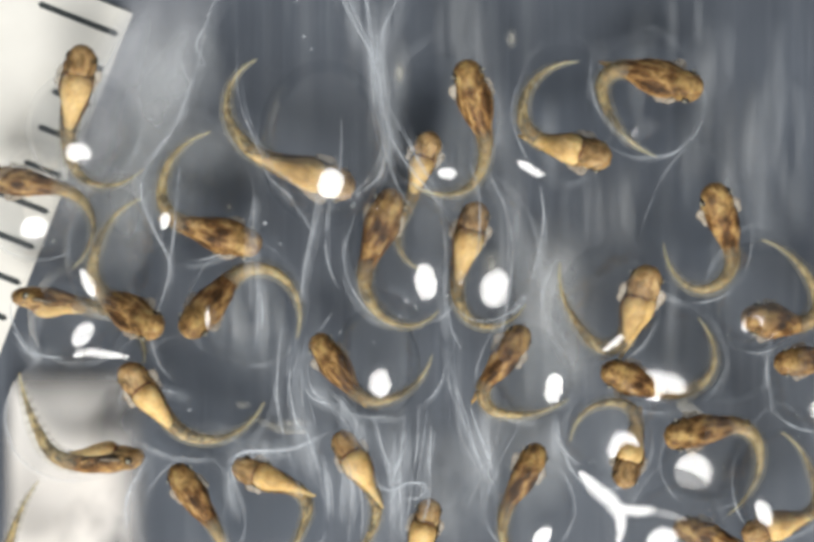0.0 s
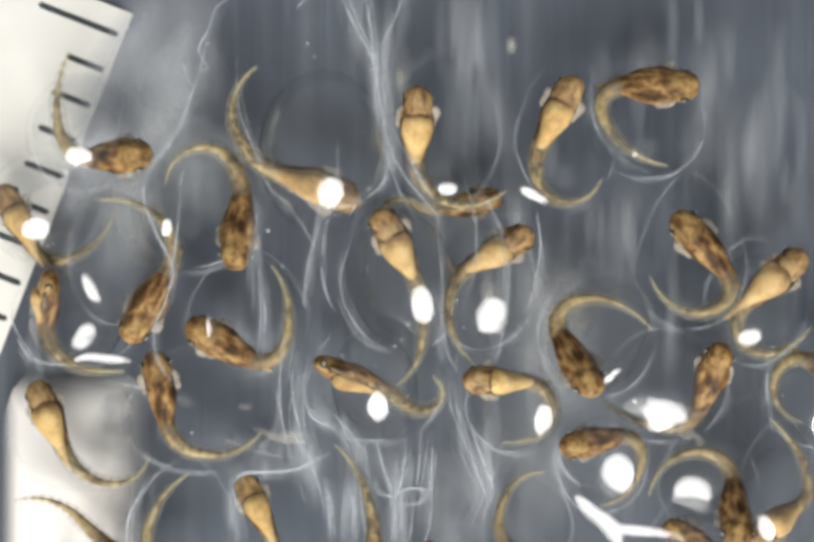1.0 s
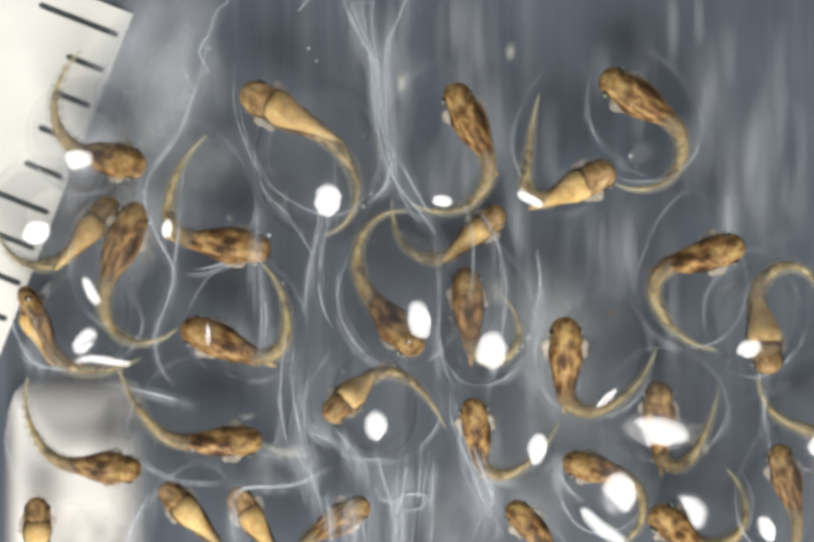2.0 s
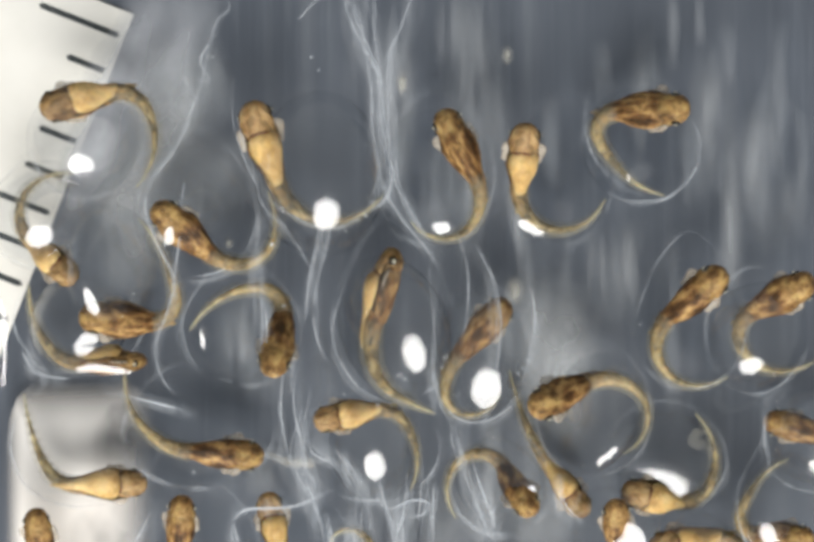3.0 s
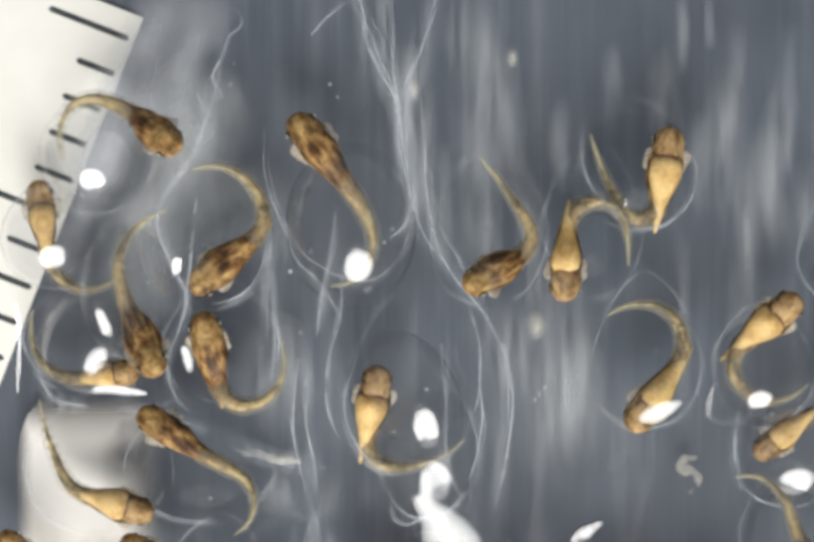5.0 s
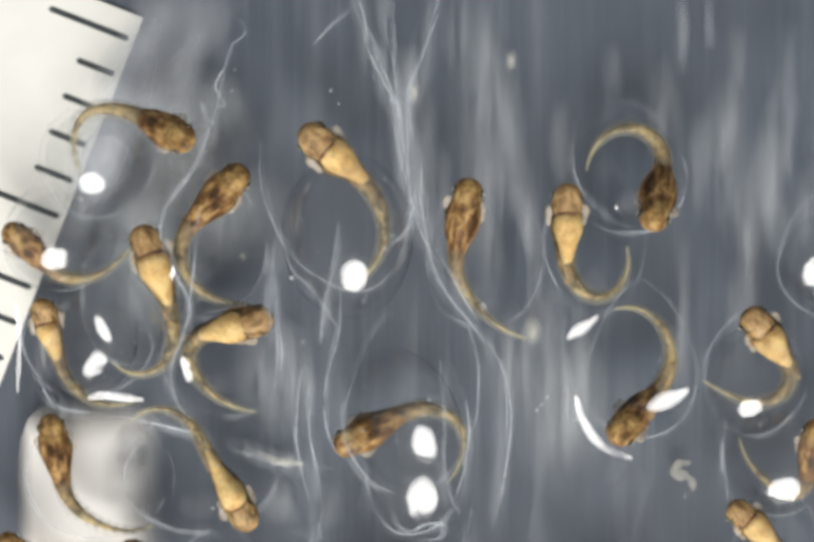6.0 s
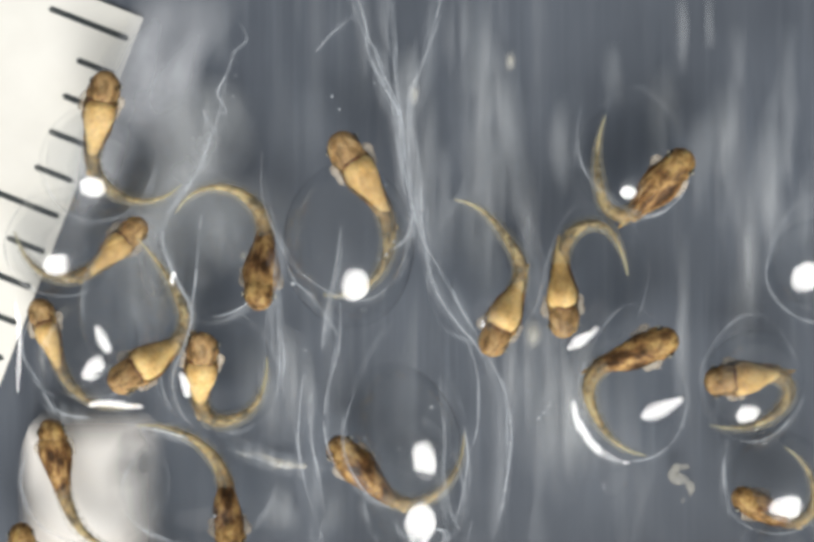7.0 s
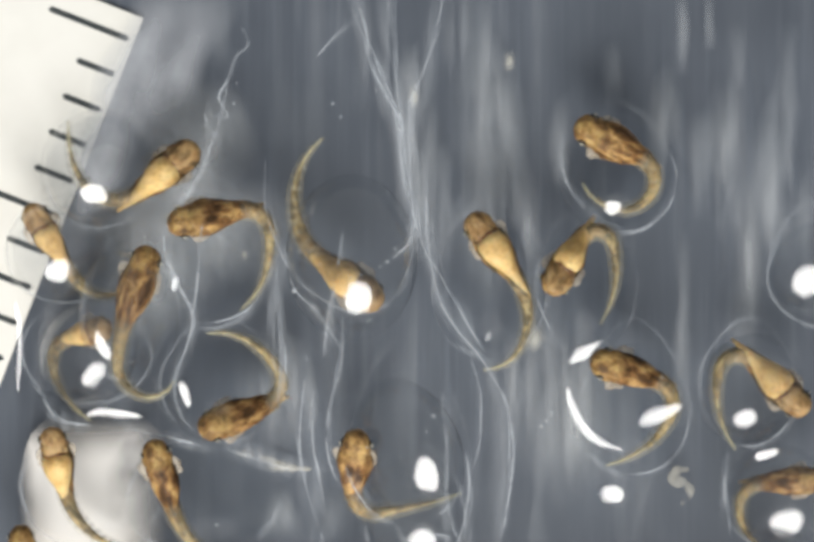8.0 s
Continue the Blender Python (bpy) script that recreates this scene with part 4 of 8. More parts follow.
    drift(strand([(0.59, -3.90), (0.58, -4.82), (0.55, -5.61), (0.43, -6.39)], 0.052), -2.6, [(0, 0, 0), (0.5, 0.02, -0.26), (1, 0.03, -0.52), (1.5, 0.05, -0.78), (3, 0.05, -1.42), (3.2, 0.06, -2.21), (3.5, 0.11, -2.39), (4, 0.11, -3.05), (4.5, 0.11, -3.57), (6, 0.11, -4.34), (8, 0.11, -4.86)])
    drift(strand([(-1.84, -3.06), (-1.22, -3.91), (-1.10, -4.61)], 0.052), -2.6, [(0, 0, 0), (0.5, 0.02, -0.26), (1, 0.03, -0.52), (1.5, 0.05, -0.78), (3, 0.05, -1.42), (3.2, 0.06, -2.21), (3.5, 0.11, -2.39), (4, 0.11, -3.05), (4.5, 0.11, -3.57), (6, 0.11, -4.34), (8, 0.11, -4.86)])
    drift(strand([(-2.07, -4.69), (-1.99, -5.48), (-1.94, -6.39)], 0.065), -2.6, [(0, 0, 0), (0.5, 0.02, -0.26), (1, 0.03, -0.52), (1.5, 0.05, -0.78), (3, 0.05, -1.42), (3.2, 0.06, -2.21), (3.5, 0.11, -2.39), (4, 0.11, -3.05), (4.5, 0.11, -3.57), (6, 0.11, -4.34), (8, 0.11, -4.86)])
    drift(strand([(-1.60, -4.69), (-1.55, -5.48), (-1.52, -6.39)], 0.065), -2.6, [(0, 0, 0), (0.5, 0.02, -0.26), (1, 0.03, -0.52), (1.5, 0.05, -0.78), (3, 0.05, -1.42), (3.2, 0.06, -2.21), (3.5, 0.11, -2.39), (4, 0.11, -3.05), (4.5, 0.11, -3.57), (6, 0.11, -4.34), (8, 0.11, -4.86)])
    drift(strand([(2.01, -3.30), (1.99, -4.37), (2.05, -5.44), (2.11, -6.64)], 0.208), -1.6, [(0, 0, 0), (0.5, 0.02, -0.26), (1, 0.04, -0.53), (1.5, 0.05, -0.79), (3, 0.05, -1.44), (3.2, 0.06, -2.25), (3.5, 0.12, -2.44), (4, 0.12, -3.1), (4.5, 0.12, -3.63), (6, 0.12, -4.42), (8, 0.12, -4.95)])
    drift(strand([(-1.12, -3.57), (-1.25, -4.77), (-1.12, -6.10), (-1.25, -7.17)], 0.208), -1.6, [(0, 0, 0), (0.5, 0.02, -0.26), (1, 0.04, -0.53), (1.5, 0.05, -0.79), (3, 0.05, -1.44), (3.2, 0.06, -2.25), (3.5, 0.12, -2.44), (4, 0.12, -3.1), (4.5, 0.12, -3.63), (6, 0.12, -4.42), (8, 0.12, -4.95)])
    drift(strand([(0.35, -3.43), (0.21, -4.77), (0.08, -6.10), (-0.12, -7.17)], 0.182), -1.6, [(0, 0, 0), (0.5, 0.02, -0.26), (1, 0.04, -0.53), (1.5, 0.05, -0.79), (3, 0.05, -1.44), (3.2, 0.06, -2.25), (3.5, 0.12, -2.44), (4, 0.12, -3.1), (4.5, 0.12, -3.63), (6, 0.12, -4.42), (8, 0.12, -4.95)])
    drift(strand([(-1.89, -4.03), (-2.94, -4.49), (-4.12, -4.56), (-4.51, -4.82)], 0.078), -2.6, [(0, 0, 0), (0.5, 0.02, -0.26), (1, 0.03, -0.52), (1.5, 0.05, -0.78), (3, 0.05, -1.42), (3.2, 0.06, -2.21), (3.5, 0.11, -2.39), (4, 0.11, -3.05), (4.5, 0.11, -3.57), (6, 0.11, -4.34), (8, 0.11, -4.86)])
    drift(strand([(-4.51, -4.69), (-4.31, -5.61), (-4.12, -6.39)], 0.065), -2.6, [(0, 0, 0), (0.5, 0.02, -0.26), (1, 0.03, -0.52), (1.5, 0.05, -0.78), (3, 0.05, -1.42), (3.2, 0.06, -2.21), (3.5, 0.11, -2.39), (4, 0.11, -3.05), (4.5, 0.11, -3.57), (6, 0.11, -4.34), (8, 0.11, -4.86)])
    drift(strand([(-6.22, -4.29), (-6.74, -5.08), (-7.07, -5.87), (-7.07, -6.66)], 0.065), -2.6, [(0, 0, 0), (0.5, 0.02, -0.26), (1, 0.03, -0.52), (1.5, 0.05, -0.78), (3, 0.05, -1.42), (3.2, 0.06, -2.21), (3.5, 0.11, -2.39), (4, 0.11, -3.05), (4.5, 0.11, -3.57), (6, 0.11, -4.34), (8, 0.11, -4.86)])
    drift(strand([(-2.68, -2.33), (-2.41, -3.11), (-1.76, -3.51), (-1.23, -4.43)], 0.052), -2.6, [(0, 0, 0), (0.5, 0.02, -0.26), (1, 0.03, -0.52), (1.5, 0.05, -0.78), (3, 0.05, -1.42), (3.2, 0.06, -2.21), (3.5, 0.11, -2.39), (4, 0.11, -3.05), (4.5, 0.11, -3.57), (6, 0.11, -4.34), (8, 0.11, -4.86)])
    drift(strand([(3.75, -3.64), (3.88, -4.43), (4.41, -4.95)], 0.052), -2.6, [(0, 0, 0), (0.5, 0.02, -0.26), (1, 0.03, -0.52), (1.5, 0.05, -0.78), (3, 0.05, -1.42), (3.2, 0.06, -2.21), (3.5, 0.11, -2.39), (4, 0.11, -3.05), (4.5, 0.11, -3.57), (6, 0.11, -4.34), (8, 0.11, -4.86)])
    drift(strand([(-9.89, -1.54), (-9.49, -2.07), (-8.71, -2.20)], 0.065), -2.6, [(0, 0, 0), (0.5, 0.04, -0.1), (1, 0.07, -0.18), (1.5, 0.1, -0.25), (3, 0.16, -0.5), (3.2, 0.24, -0.75), (3.5, 0.31, -0.82), (4, 0.35, -0.92), (4.5, 0.36, -1.01), (6, 0.4, -1.26), (6.5, 0.41, -1.32), (7, 0.43, -1.4), (7.5, 0.44, -1.49), (8, 0.45, -1.58)])
    drift(strand([(-2.54, -1.54), (-2.81, -3.11), (-2.41, -4.43), (-2.15, -5.74)], 0.078), -2.6, [(0, 0, 0), (0.5, 0.02, -0.26), (1, 0.03, -0.52), (1.5, 0.05, -0.78), (3, 0.05, -1.42), (3.2, 0.06, -2.21), (3.5, 0.11, -2.39), (4, 0.11, -3.05), (4.5, 0.11, -3.57), (6, 0.11, -4.34), (8, 0.11, -4.86)])
    drift(strand([(-4.79, 5.14), (-4.99, 4.09), (-5.25, 3.17), (-5.64, 2.38), (-6.3, 1.46), (-6.37, 0.68), (-6.04, -0.24), (-5.71, -1.03), (-5.84, -1.81), (-6.17, -2.73), (-5.97, -3.52), (-5.45, -4.04)], 0.02, 4, 0.8), -2.6, [(0, -0.3, 1.2), (1, -0.24, 1.1), (3, -0.22, 0.82), (3.2, -0.25, 0.75), (3.5, -0.24, 0.7), (4.5, -0.2, 0.6), (6, -0.09, 0.28), (8, 0, 0)])
    drift(strand([(-5.38, 1.46), (-5.51, 0.68), (-5.62, -0.37), (-5.7, -1.09), (-5.66, -1.55)], 0.015, 2, 0.5), -2.6, [(0, -0.3, 1.2), (1, -0.24, 1.1), (3, -0.22, 0.82), (3.2, -0.25, 0.75), (3.5, -0.24, 0.7), (4.5, -0.2, 0.6), (6, -0.09, 0.28), (8, 0, 0)])
    drift(strand([(-1.19, 5.79), (-0.79, 4.87), (-0.6, 3.82), (-0.27, 2.25), (-0.11, 0.94), (-0.33, -0.11), (-0.86, -0.77), (-1.51, -0.94), (-2.24, -0.7), (-3.02, -0.11), (-3.55, 0.81), (-3.81, 1.86), (-3.82, 2.91)], 0.012, 3, 0.35), -2.6, [(0, -0.42, 2.79), (0.5, -0.47, 2.68), (1, -0.43, 2.56), (1.5, -0.46, 2.43), (3, -0.56, 2.03), (3.2, -0.13, 1.51), (3.5, 0.02, 1.38), (4, 0.0, 1.13), (4.5, 0.02, 0.94), (6, -0.11, 0.55), (6.5, -0.08, 0.42), (7, -0.08, 0.32), (7.5, -0.04, 0.16), (8, 0.0, 0.0)])
    drift(strand([(-3.38, 0.68), (-3.09, -0.37), (-2.56, -0.9), (-2.17, -1.42), (-1.84, -1.95)], 0.03, 4, 0.6), -2.6, [(0, -0.42, 2.79), (0.5, -0.47, 2.68), (1, -0.43, 2.56), (1.5, -0.46, 2.43), (3, -0.56, 2.03), (3.2, -0.13, 1.51), (3.5, 0.02, 1.38), (4, 0.0, 1.13), (4.5, 0.02, 0.94), (6, -0.11, 0.55), (6.5, -0.08, 0.42), (7, -0.08, 0.32), (7.5, -0.04, 0.16), (8, 0.0, 0.0)])
    drift(strand([(0.09, 3.3), (0.22, 1.99), (0.28, 0.81), (0.48, -0.37), (0.98, -1.29), (1.63, -2.08), (2.03, -2.8)], 0.022, 5, 0.8), -2.6, [(0, -0.97, 4.04), (0.5, -0.97, 3.89), (1, -0.97, 3.65), (1.5, -1.04, 3.46), (3, -1.13, 2.68), (3.2, -0.41, 2.42), (3.5, -0.19, 2.36), (4, -0.13, 1.77), (4.5, 0.0, 1.5), (6, -0.13, 0.72), (6.5, -0.13, 0.53), (7, -0.13, 0.33), (7.5, -0.06, 0.2), (8, 0.0, 0.0)])
    drift(strand([(0.39, 1.46), (0.58, 0.15), (1.11, -0.9), (1.7, -1.95)], 0.05, 4, 0.7), -2.6, [(0, -0.97, 4.04), (0.5, -0.97, 3.89), (1, -0.97, 3.65), (1.5, -1.04, 3.46), (3, -1.13, 2.68), (3.2, -0.41, 2.42), (3.5, -0.19, 2.36), (4, -0.13, 1.77), (4.5, 0.0, 1.5), (6, -0.13, 0.72), (6.5, -0.13, 0.53), (7, -0.13, 0.33), (7.5, -0.06, 0.2), (8, 0.0, 0.0)])
    drift(strand([(1.63, -2.08), (2.09, -2.86), (2.35, -3.78), (2.35, -4.83), (2.18, -6.14), (1.9, -7.19)], 0.04, 6, 0.9), -2.6, [(0, 0.25, 4.86), (0.5, 0.24, 4.6), (1, 0.15, 4.27), (1.5, 0.14, 4.01), (3, -0.07, 3.03), (3.2, 0.05, 2.71), (3.5, 0.14, 2.63), (4, 0.2, 2.24), (4.5, 0.07, 1.64), (6, -0.06, 0.79), (6.5, -0.06, 0.59), (7, -0.06, 0.39), (7.5, -0.04, 0.13), (8, 0.0, 0.0)])
    drift(strand([(1.31, -2.08), (1.57, -3.13), (1.57, -4.31), (1.24, -5.22)], 0.01, 2, 0.2), -2.6, [(0, 0.25, 4.86), (0.5, 0.24, 4.6), (1, 0.15, 4.27), (1.5, 0.14, 4.01), (3, -0.07, 3.03), (3.2, 0.05, 2.71), (3.5, 0.14, 2.63), (4, 0.2, 2.24), (4.5, 0.07, 1.64), (6, -0.06, 0.79), (6.5, -0.06, 0.59), (7, -0.06, 0.39), (7.5, -0.04, 0.13), (8, 0.0, 0.0)])
    drift(strand([(-1.97, -1.03), (-1.97, -2.21), (-2.24, -3.52), (-2.17, -4.83), (-1.51, -5.95)], 0.012, 3, 0.2), -2.6, [(0, 0.25, 4.86), (0.5, 0.24, 4.6), (1, 0.15, 4.27), (1.5, 0.14, 4.01), (3, -0.07, 3.03), (3.2, 0.05, 2.71), (3.5, 0.14, 2.63), (4, 0.2, 2.24), (4.5, 0.07, 1.64), (6, -0.06, 0.79), (6.5, -0.06, 0.59), (7, -0.06, 0.39), (7.5, -0.04, 0.13), (8, 0.0, 0.0)])
    drift(strand([(-2.89, -2.6), (-3.02, -3.52), (-2.98, -4.57), (-2.76, -5.62), (-2.37, -6.93)], 0.02, 4, 0.5), -2.6, [(0, -0.3, 1.2), (1, -0.24, 1.1), (3, -0.22, 0.82), (3.2, -0.25, 0.75), (3.5, -0.24, 0.7), (4.5, -0.2, 0.6), (6, -0.09, 0.28), (8, 0, 0)])
    drift(strand([(-2.56, -2.73), (-2.69, -3.91), (-2.5, -5.22), (-2.37, -6.14)], 0.03, 4, 0.6), -2.6, [(0, -0.3, 1.2), (1, -0.24, 1.1), (3, -0.22, 0.82), (3.2, -0.25, 0.75), (3.5, -0.24, 0.7), (4.5, -0.2, 0.6), (6, -0.09, 0.28), (8, 0, 0)])
    drift(strand([(-3.57, 0.68), (-3.57, -0.77), (-3.35, -2.21), (-3.44, -3.39)], 0.05, 6, 1.6), -2.6, [(0, -0.3, 1.2), (1, -0.24, 1.1), (3, -0.22, 0.82), (3.2, -0.25, 0.75), (3.5, -0.24, 0.7), (4.5, -0.2, 0.6), (6, -0.09, 0.28), (8, 0, 0)])
    drift(strand([(-5.3, -4.35), (-4.36, -4.68), (-3.29, -4.99), (-2.15, -5.02)], 0.03, 3, 1.2), -1.2, [(0, 0, 0.25), (3.5, 0, 0.1), (8, 0, 0)])
    drift(strand([(-7.51, -3.9), (-6.32, -4.17), (-5.12, -4.5)], 0.03, 3, 1.0), -1.8, [(0, -0.3, 1.2), (1, -0.24, 1.1), (3, -0.22, 0.82), (3.2, -0.25, 0.75), (3.5, -0.24, 0.7), (4.5, -0.2, 0.6), (6, -0.09, 0.28), (8, 0, 0)])
    drift(strand([(-4.46, 6.32), (-4.27, 5.86), (-4.6, 5.53), (-4.79, 5.01), (-5.03, 4.48), (-4.79, 4.02), (-5.32, 4.06)], 0.02, 3, 0.1), -2.6, [(0, -0.3, 1.2), (1, -0.24, 1.1), (3, -0.22, 0.82), (3.2, -0.25, 0.75), (3.5, -0.24, 0.7), (4.5, -0.2, 0.6), (6, -0.09, 0.28), (8, 0, 0)])
    drift(strand([(-5.38, 4.15), (-5.19, 3.69), (-4.92, 3.54)], 0.01, 2, 0.1), -2.6, [(0, -0.3, 1.2), (1, -0.24, 1.1), (3, -0.22, 0.82), (3.2, -0.25, 0.75), (3.5, -0.24, 0.7), (4.5, -0.2, 0.6), (6, -0.09, 0.28), (8, 0, 0)])
    drift(strand([(-1.38, 6.64), (-2.04, 6.12), (-2.56, 5.56)], 0.012, 3, 0.4), -2.6, [(0, -0.3, 1.2), (1, -0.24, 1.1), (3, -0.22, 0.82), (3.2, -0.25, 0.75), (3.5, -0.24, 0.7), (4.5, -0.2, 0.6), (6, -0.09, 0.28), (8, 0, 0)])
    drift(strand([(3.73, 4.02), (3.64, 2.78), (3.99, 1.99), (4.65, 1.4), (5.17, 1.2)], 0.02, 3, 0.6), -2.6, [(0, 1.02, 1.81), (0.5, 1.02, 1.75), (1, 1.01, 1.28), (1.5, 0.95, 1.22), (3, 0.86, 0.7), (3.2, 0.66, 0.33), (3.5, 0.67, 0.24), (4, 0.6, 0.11), (4.5, 0.6, 0.11), (6, 0.27, -0.01), (6.5, 0.34, -0.01), (7, 0.4, 0.39), (7.5, 0.14, 0.0), (8, 0.0, 0.0)])
    drift(strand([(7.82, -4.44), (7.77, -5.49), (7.86, -6.54)], 0.02, 3, 0.6), -2.6, [(0, 1.35, 2.85), (0.5, 1.35, 2.65), (1, 1.34, 2.46), (1.5, 1.28, 2.13), (3, 1.26, 1.34), (3.2, 0.89, 1.19), (3.5, 0.87, 1.15), (4, 0.74, 1.29), (4.5, 0.47, 1.16), (6, -0.06, 0.83), (6.5, -0.2, 0.57), (7, -0.02, 0.37), (7.5, 0.04, 0.17), (8, 0.0, 0.0)])
    drift(strand([(-1.63, 0.69), (-1.69, -0.23), (-1.52, -1.02), (-1.1, -1.67), (-0.38, -2.07)], 0.015, 3, 0.5), -2.6, [(0, 0.1, 0.59), (0.5, 0.09, 0.33), (1, 0.0, 0.0), (1.5, -0.01, -0.26), (3, -0.22, -1.24), (3.2, -0.1, -1.56), (3.5, -0.01, -1.64), (4, 0.05, -2.03), (4.5, -0.08, -2.63), (6, -0.21, -3.48), (6.5, -0.21, -3.68), (7, -0.21, -3.88), (7.5, -0.19, -4.14), (8, -0.15, -4.27)])
    drift(strand([(0.8, 1.34), (0.89, 0.03), (0.84, -1.02), (1.02, -2.07), (1.26, -2.59)], 0.03, 6, 1.2), -2.6, [(0, 0.1, 0.59), (0.5, 0.09, 0.33), (1, 0.0, 0.0), (1.5, -0.01, -0.26), (3, -0.22, -1.24), (3.2, -0.1, -1.56), (3.5, -0.01, -1.64), (4, 0.05, -2.03), (4.5, -0.08, -2.63), (6, -0.21, -3.48), (6.5, -0.21, -3.68), (7, -0.21, -3.88), (7.5, -0.19, -4.14), (8, -0.15, -4.27)])
    drift(strand([(-1.89, 1.21), (-1.99, 0.03), (-2.26, -1.15), (-2.41, -2.07)], 0.03, 5, 0.9), -2.6, [(0, -0.3, 1.2), (1, -0.24, 1.1), (3, -0.22, 0.82), (3.2, -0.25, 0.75), (3.5, -0.24, 0.7), (4.5, -0.2, 0.6), (6, -0.09, 0.28), (8, 0, 0)])
    drift(strand([(3.29, 1.48), (3.38, 0.56), (3.23, -0.49), (2.9, -1.28), (2.44, -1.74)], 0.015, 3, 0.5), -2.6, [(0, 0.09, 0.72), (0.5, 0.06, 0.37), (1, 0.0, -0.0), (1.5, -0.01, -0.4), (3, -0.16, -1.84), (3.2, -1.39, -1.93), (3.5, -1.61, -1.97), (4, -1.14, -3.22), (4.5, -1.41, -3.88), (6, -2.07, -4.6), (6.5, -2.1, -4.79), (7, -2.11, -5.26), (7.5, -2.11, -5.59), (8, -2.07, -5.91)])
    drift(strand([(-0.53, -6.21), (-0.4, -6.6), (-0.07, -6.73), (0.32, -6.54), (0.74, -6.6), (0.58, -6.93), (-0.07, -6.99), (-0.33, -7.32)], 0.03, 5, 0.3), -2.6, [(0, -0.3, 1.2), (3.5, -0.24, 0.7), (6, -0.09, 0.28), (8, 0, 0)])
    streak([(1.1, 7.79), (1.1, 6.15), (1.23, 4.65)], 0.3, -0.3, 1)
    streak([(1.3, 5.61), (1.6, 3.7), (1.91, 2.47), (2.39, 1.11)], 0.4, -0.3, 1)
    streak([(2.66, 3.02), (2.91, 1.38), (3.07, 0.15), (3.14, -2.03)], 0.2, -0.3, 1.6)
    streak([(3.25, -1.21), (3.32, -3.12), (3.21, -5.03), (3.07, -7.62)], 0.24, -0.3, 1.1)
    streak([(1.64, 7.79), (1.74, 6.42), (1.87, 5.2)], 0.25, -0.3, 0.8)
    streak([(2.23, 5.2), (2.46, 3.7), (2.7, 2.47)], 0.3, -0.3, 0.9)
    streak([(3.82, 4.79), (3.75, 3.29), (3.96, 2.06)], 0.22, -0.3, 0.8)
    streak([(5.05, 6.15), (5.19, 4.24)], 0.3, -0.3, 0.6)
    streak([(6.96, 1.24), (7.0, -0.53), (6.92, -2.3), (6.97, -4.07)], 0.2, -0.3, 1)
    streak([(6.89, 7.52), (6.96, 6.42), (6.92, 5.2)], 0.16, -0.3, 0.8)
    streak([(7.64, 7.52), (7.68, 5.88)], 0.16, -0.3, 0.8)
    streak([(9.78, 6.7), (9.68, 5.2), (9.48, 3.7), (9.18, 2.47)], 0.32, -0.3, 0.9)
    streak([(7.43, 4.38), (7.5, 2.88), (7.37, 1.38)], 0.3, -0.3, 0.7)
    streak([(9.41, 4.11), (9.21, 2.06), (9.64, 0.29)], 0.5, -0.3, 0.7)
    streak([(6.0, -5.03), (5.69, -6.39), (5.59, -7.48)], 0.32, -0.3, 0.8)
    streak([(-3.61, 5.61), (-3.47, 3.7), (-3.54, 2.34)], 0.3, -0.3, 0.25)
    streak([(-2.79, 5.2), (-2.79, 2.47)], 0.3, -0.3, 0.2)
    streak([(0.55, 3.56), (0.62, 1.79), (0.78, 0.02)], 0.28, -0.3, 0.9)
    streak([(-0.19, 6.15), (-0.2, 4.38)], 0.2, -0.3, 1)
    streak([(2.66, -2.03), (2.8, -3.66), (2.94, -5.43)], 0.35, -0.3, 0.5)
    streak([(1.98, -2.84), (2.15, -5.03), (1.85, -7.48)], 0.28, -0.3, 0.5)
    streak([(-2.24, -1.21), (-2.11, -2.84), (-2.24, -4.75)], 0.26, -0.3, 0.3)
    streak([(-1.56, 7.65), (-1.43, 6.02), (-1.56, 3.97)], 0.3, -0.3, 0.3)
    streak([(-0.47, -1.48), (-0.4, -3.12), (-0.54, -5.03)], 0.3, -0.3, 0.1)
    streak([(4.44, -0.94), (4.37, -2.03), (4.57, -3.12)], 0.4, -0.3, 0.5)
    streak([(8.39, 6.7), (8.46, 4.79)], 0.25, -0.3, 0.5)
    streak([(10.3, 3.15), (10.13, 0.7)], 0.3, -0.3, 0.6)
    streak([(-5.11, 6.97), (-5.17, 5.47)], 0.3, -0.3, 0.6)
    streak([(-6.57, 8.06), (-6.93, 6.7), (-7.48, 5.2), (-8.0, 3.77), (-8.51, 2.47), (-9.02, 1.24), (-9.63, -0.12)], 0.55, -0.32, 2.4, FOG)
    streak([(-5.52, 7.79), (-6.06, 6.15), (-6.61, 4.52), (-7.15, 2.88)], 0.6, -0.32, 1.9, FOG)
    streak([(-7.7, 2.06), (-7.15, 1.38), (-7.29, 0.15)], 0.45, -0.32, 1.2, FOG)
    streak([(-9.47, -0.39), (-9.81, -1.75), (-9.74, -3.12)], 0.3, -0.32, 0.9, FOG)
    streak([(-7.56, -3.66), (-7.63, -5.03), (-7.42, -7.21)], 0.35, -0.32, 1.0, FOG)
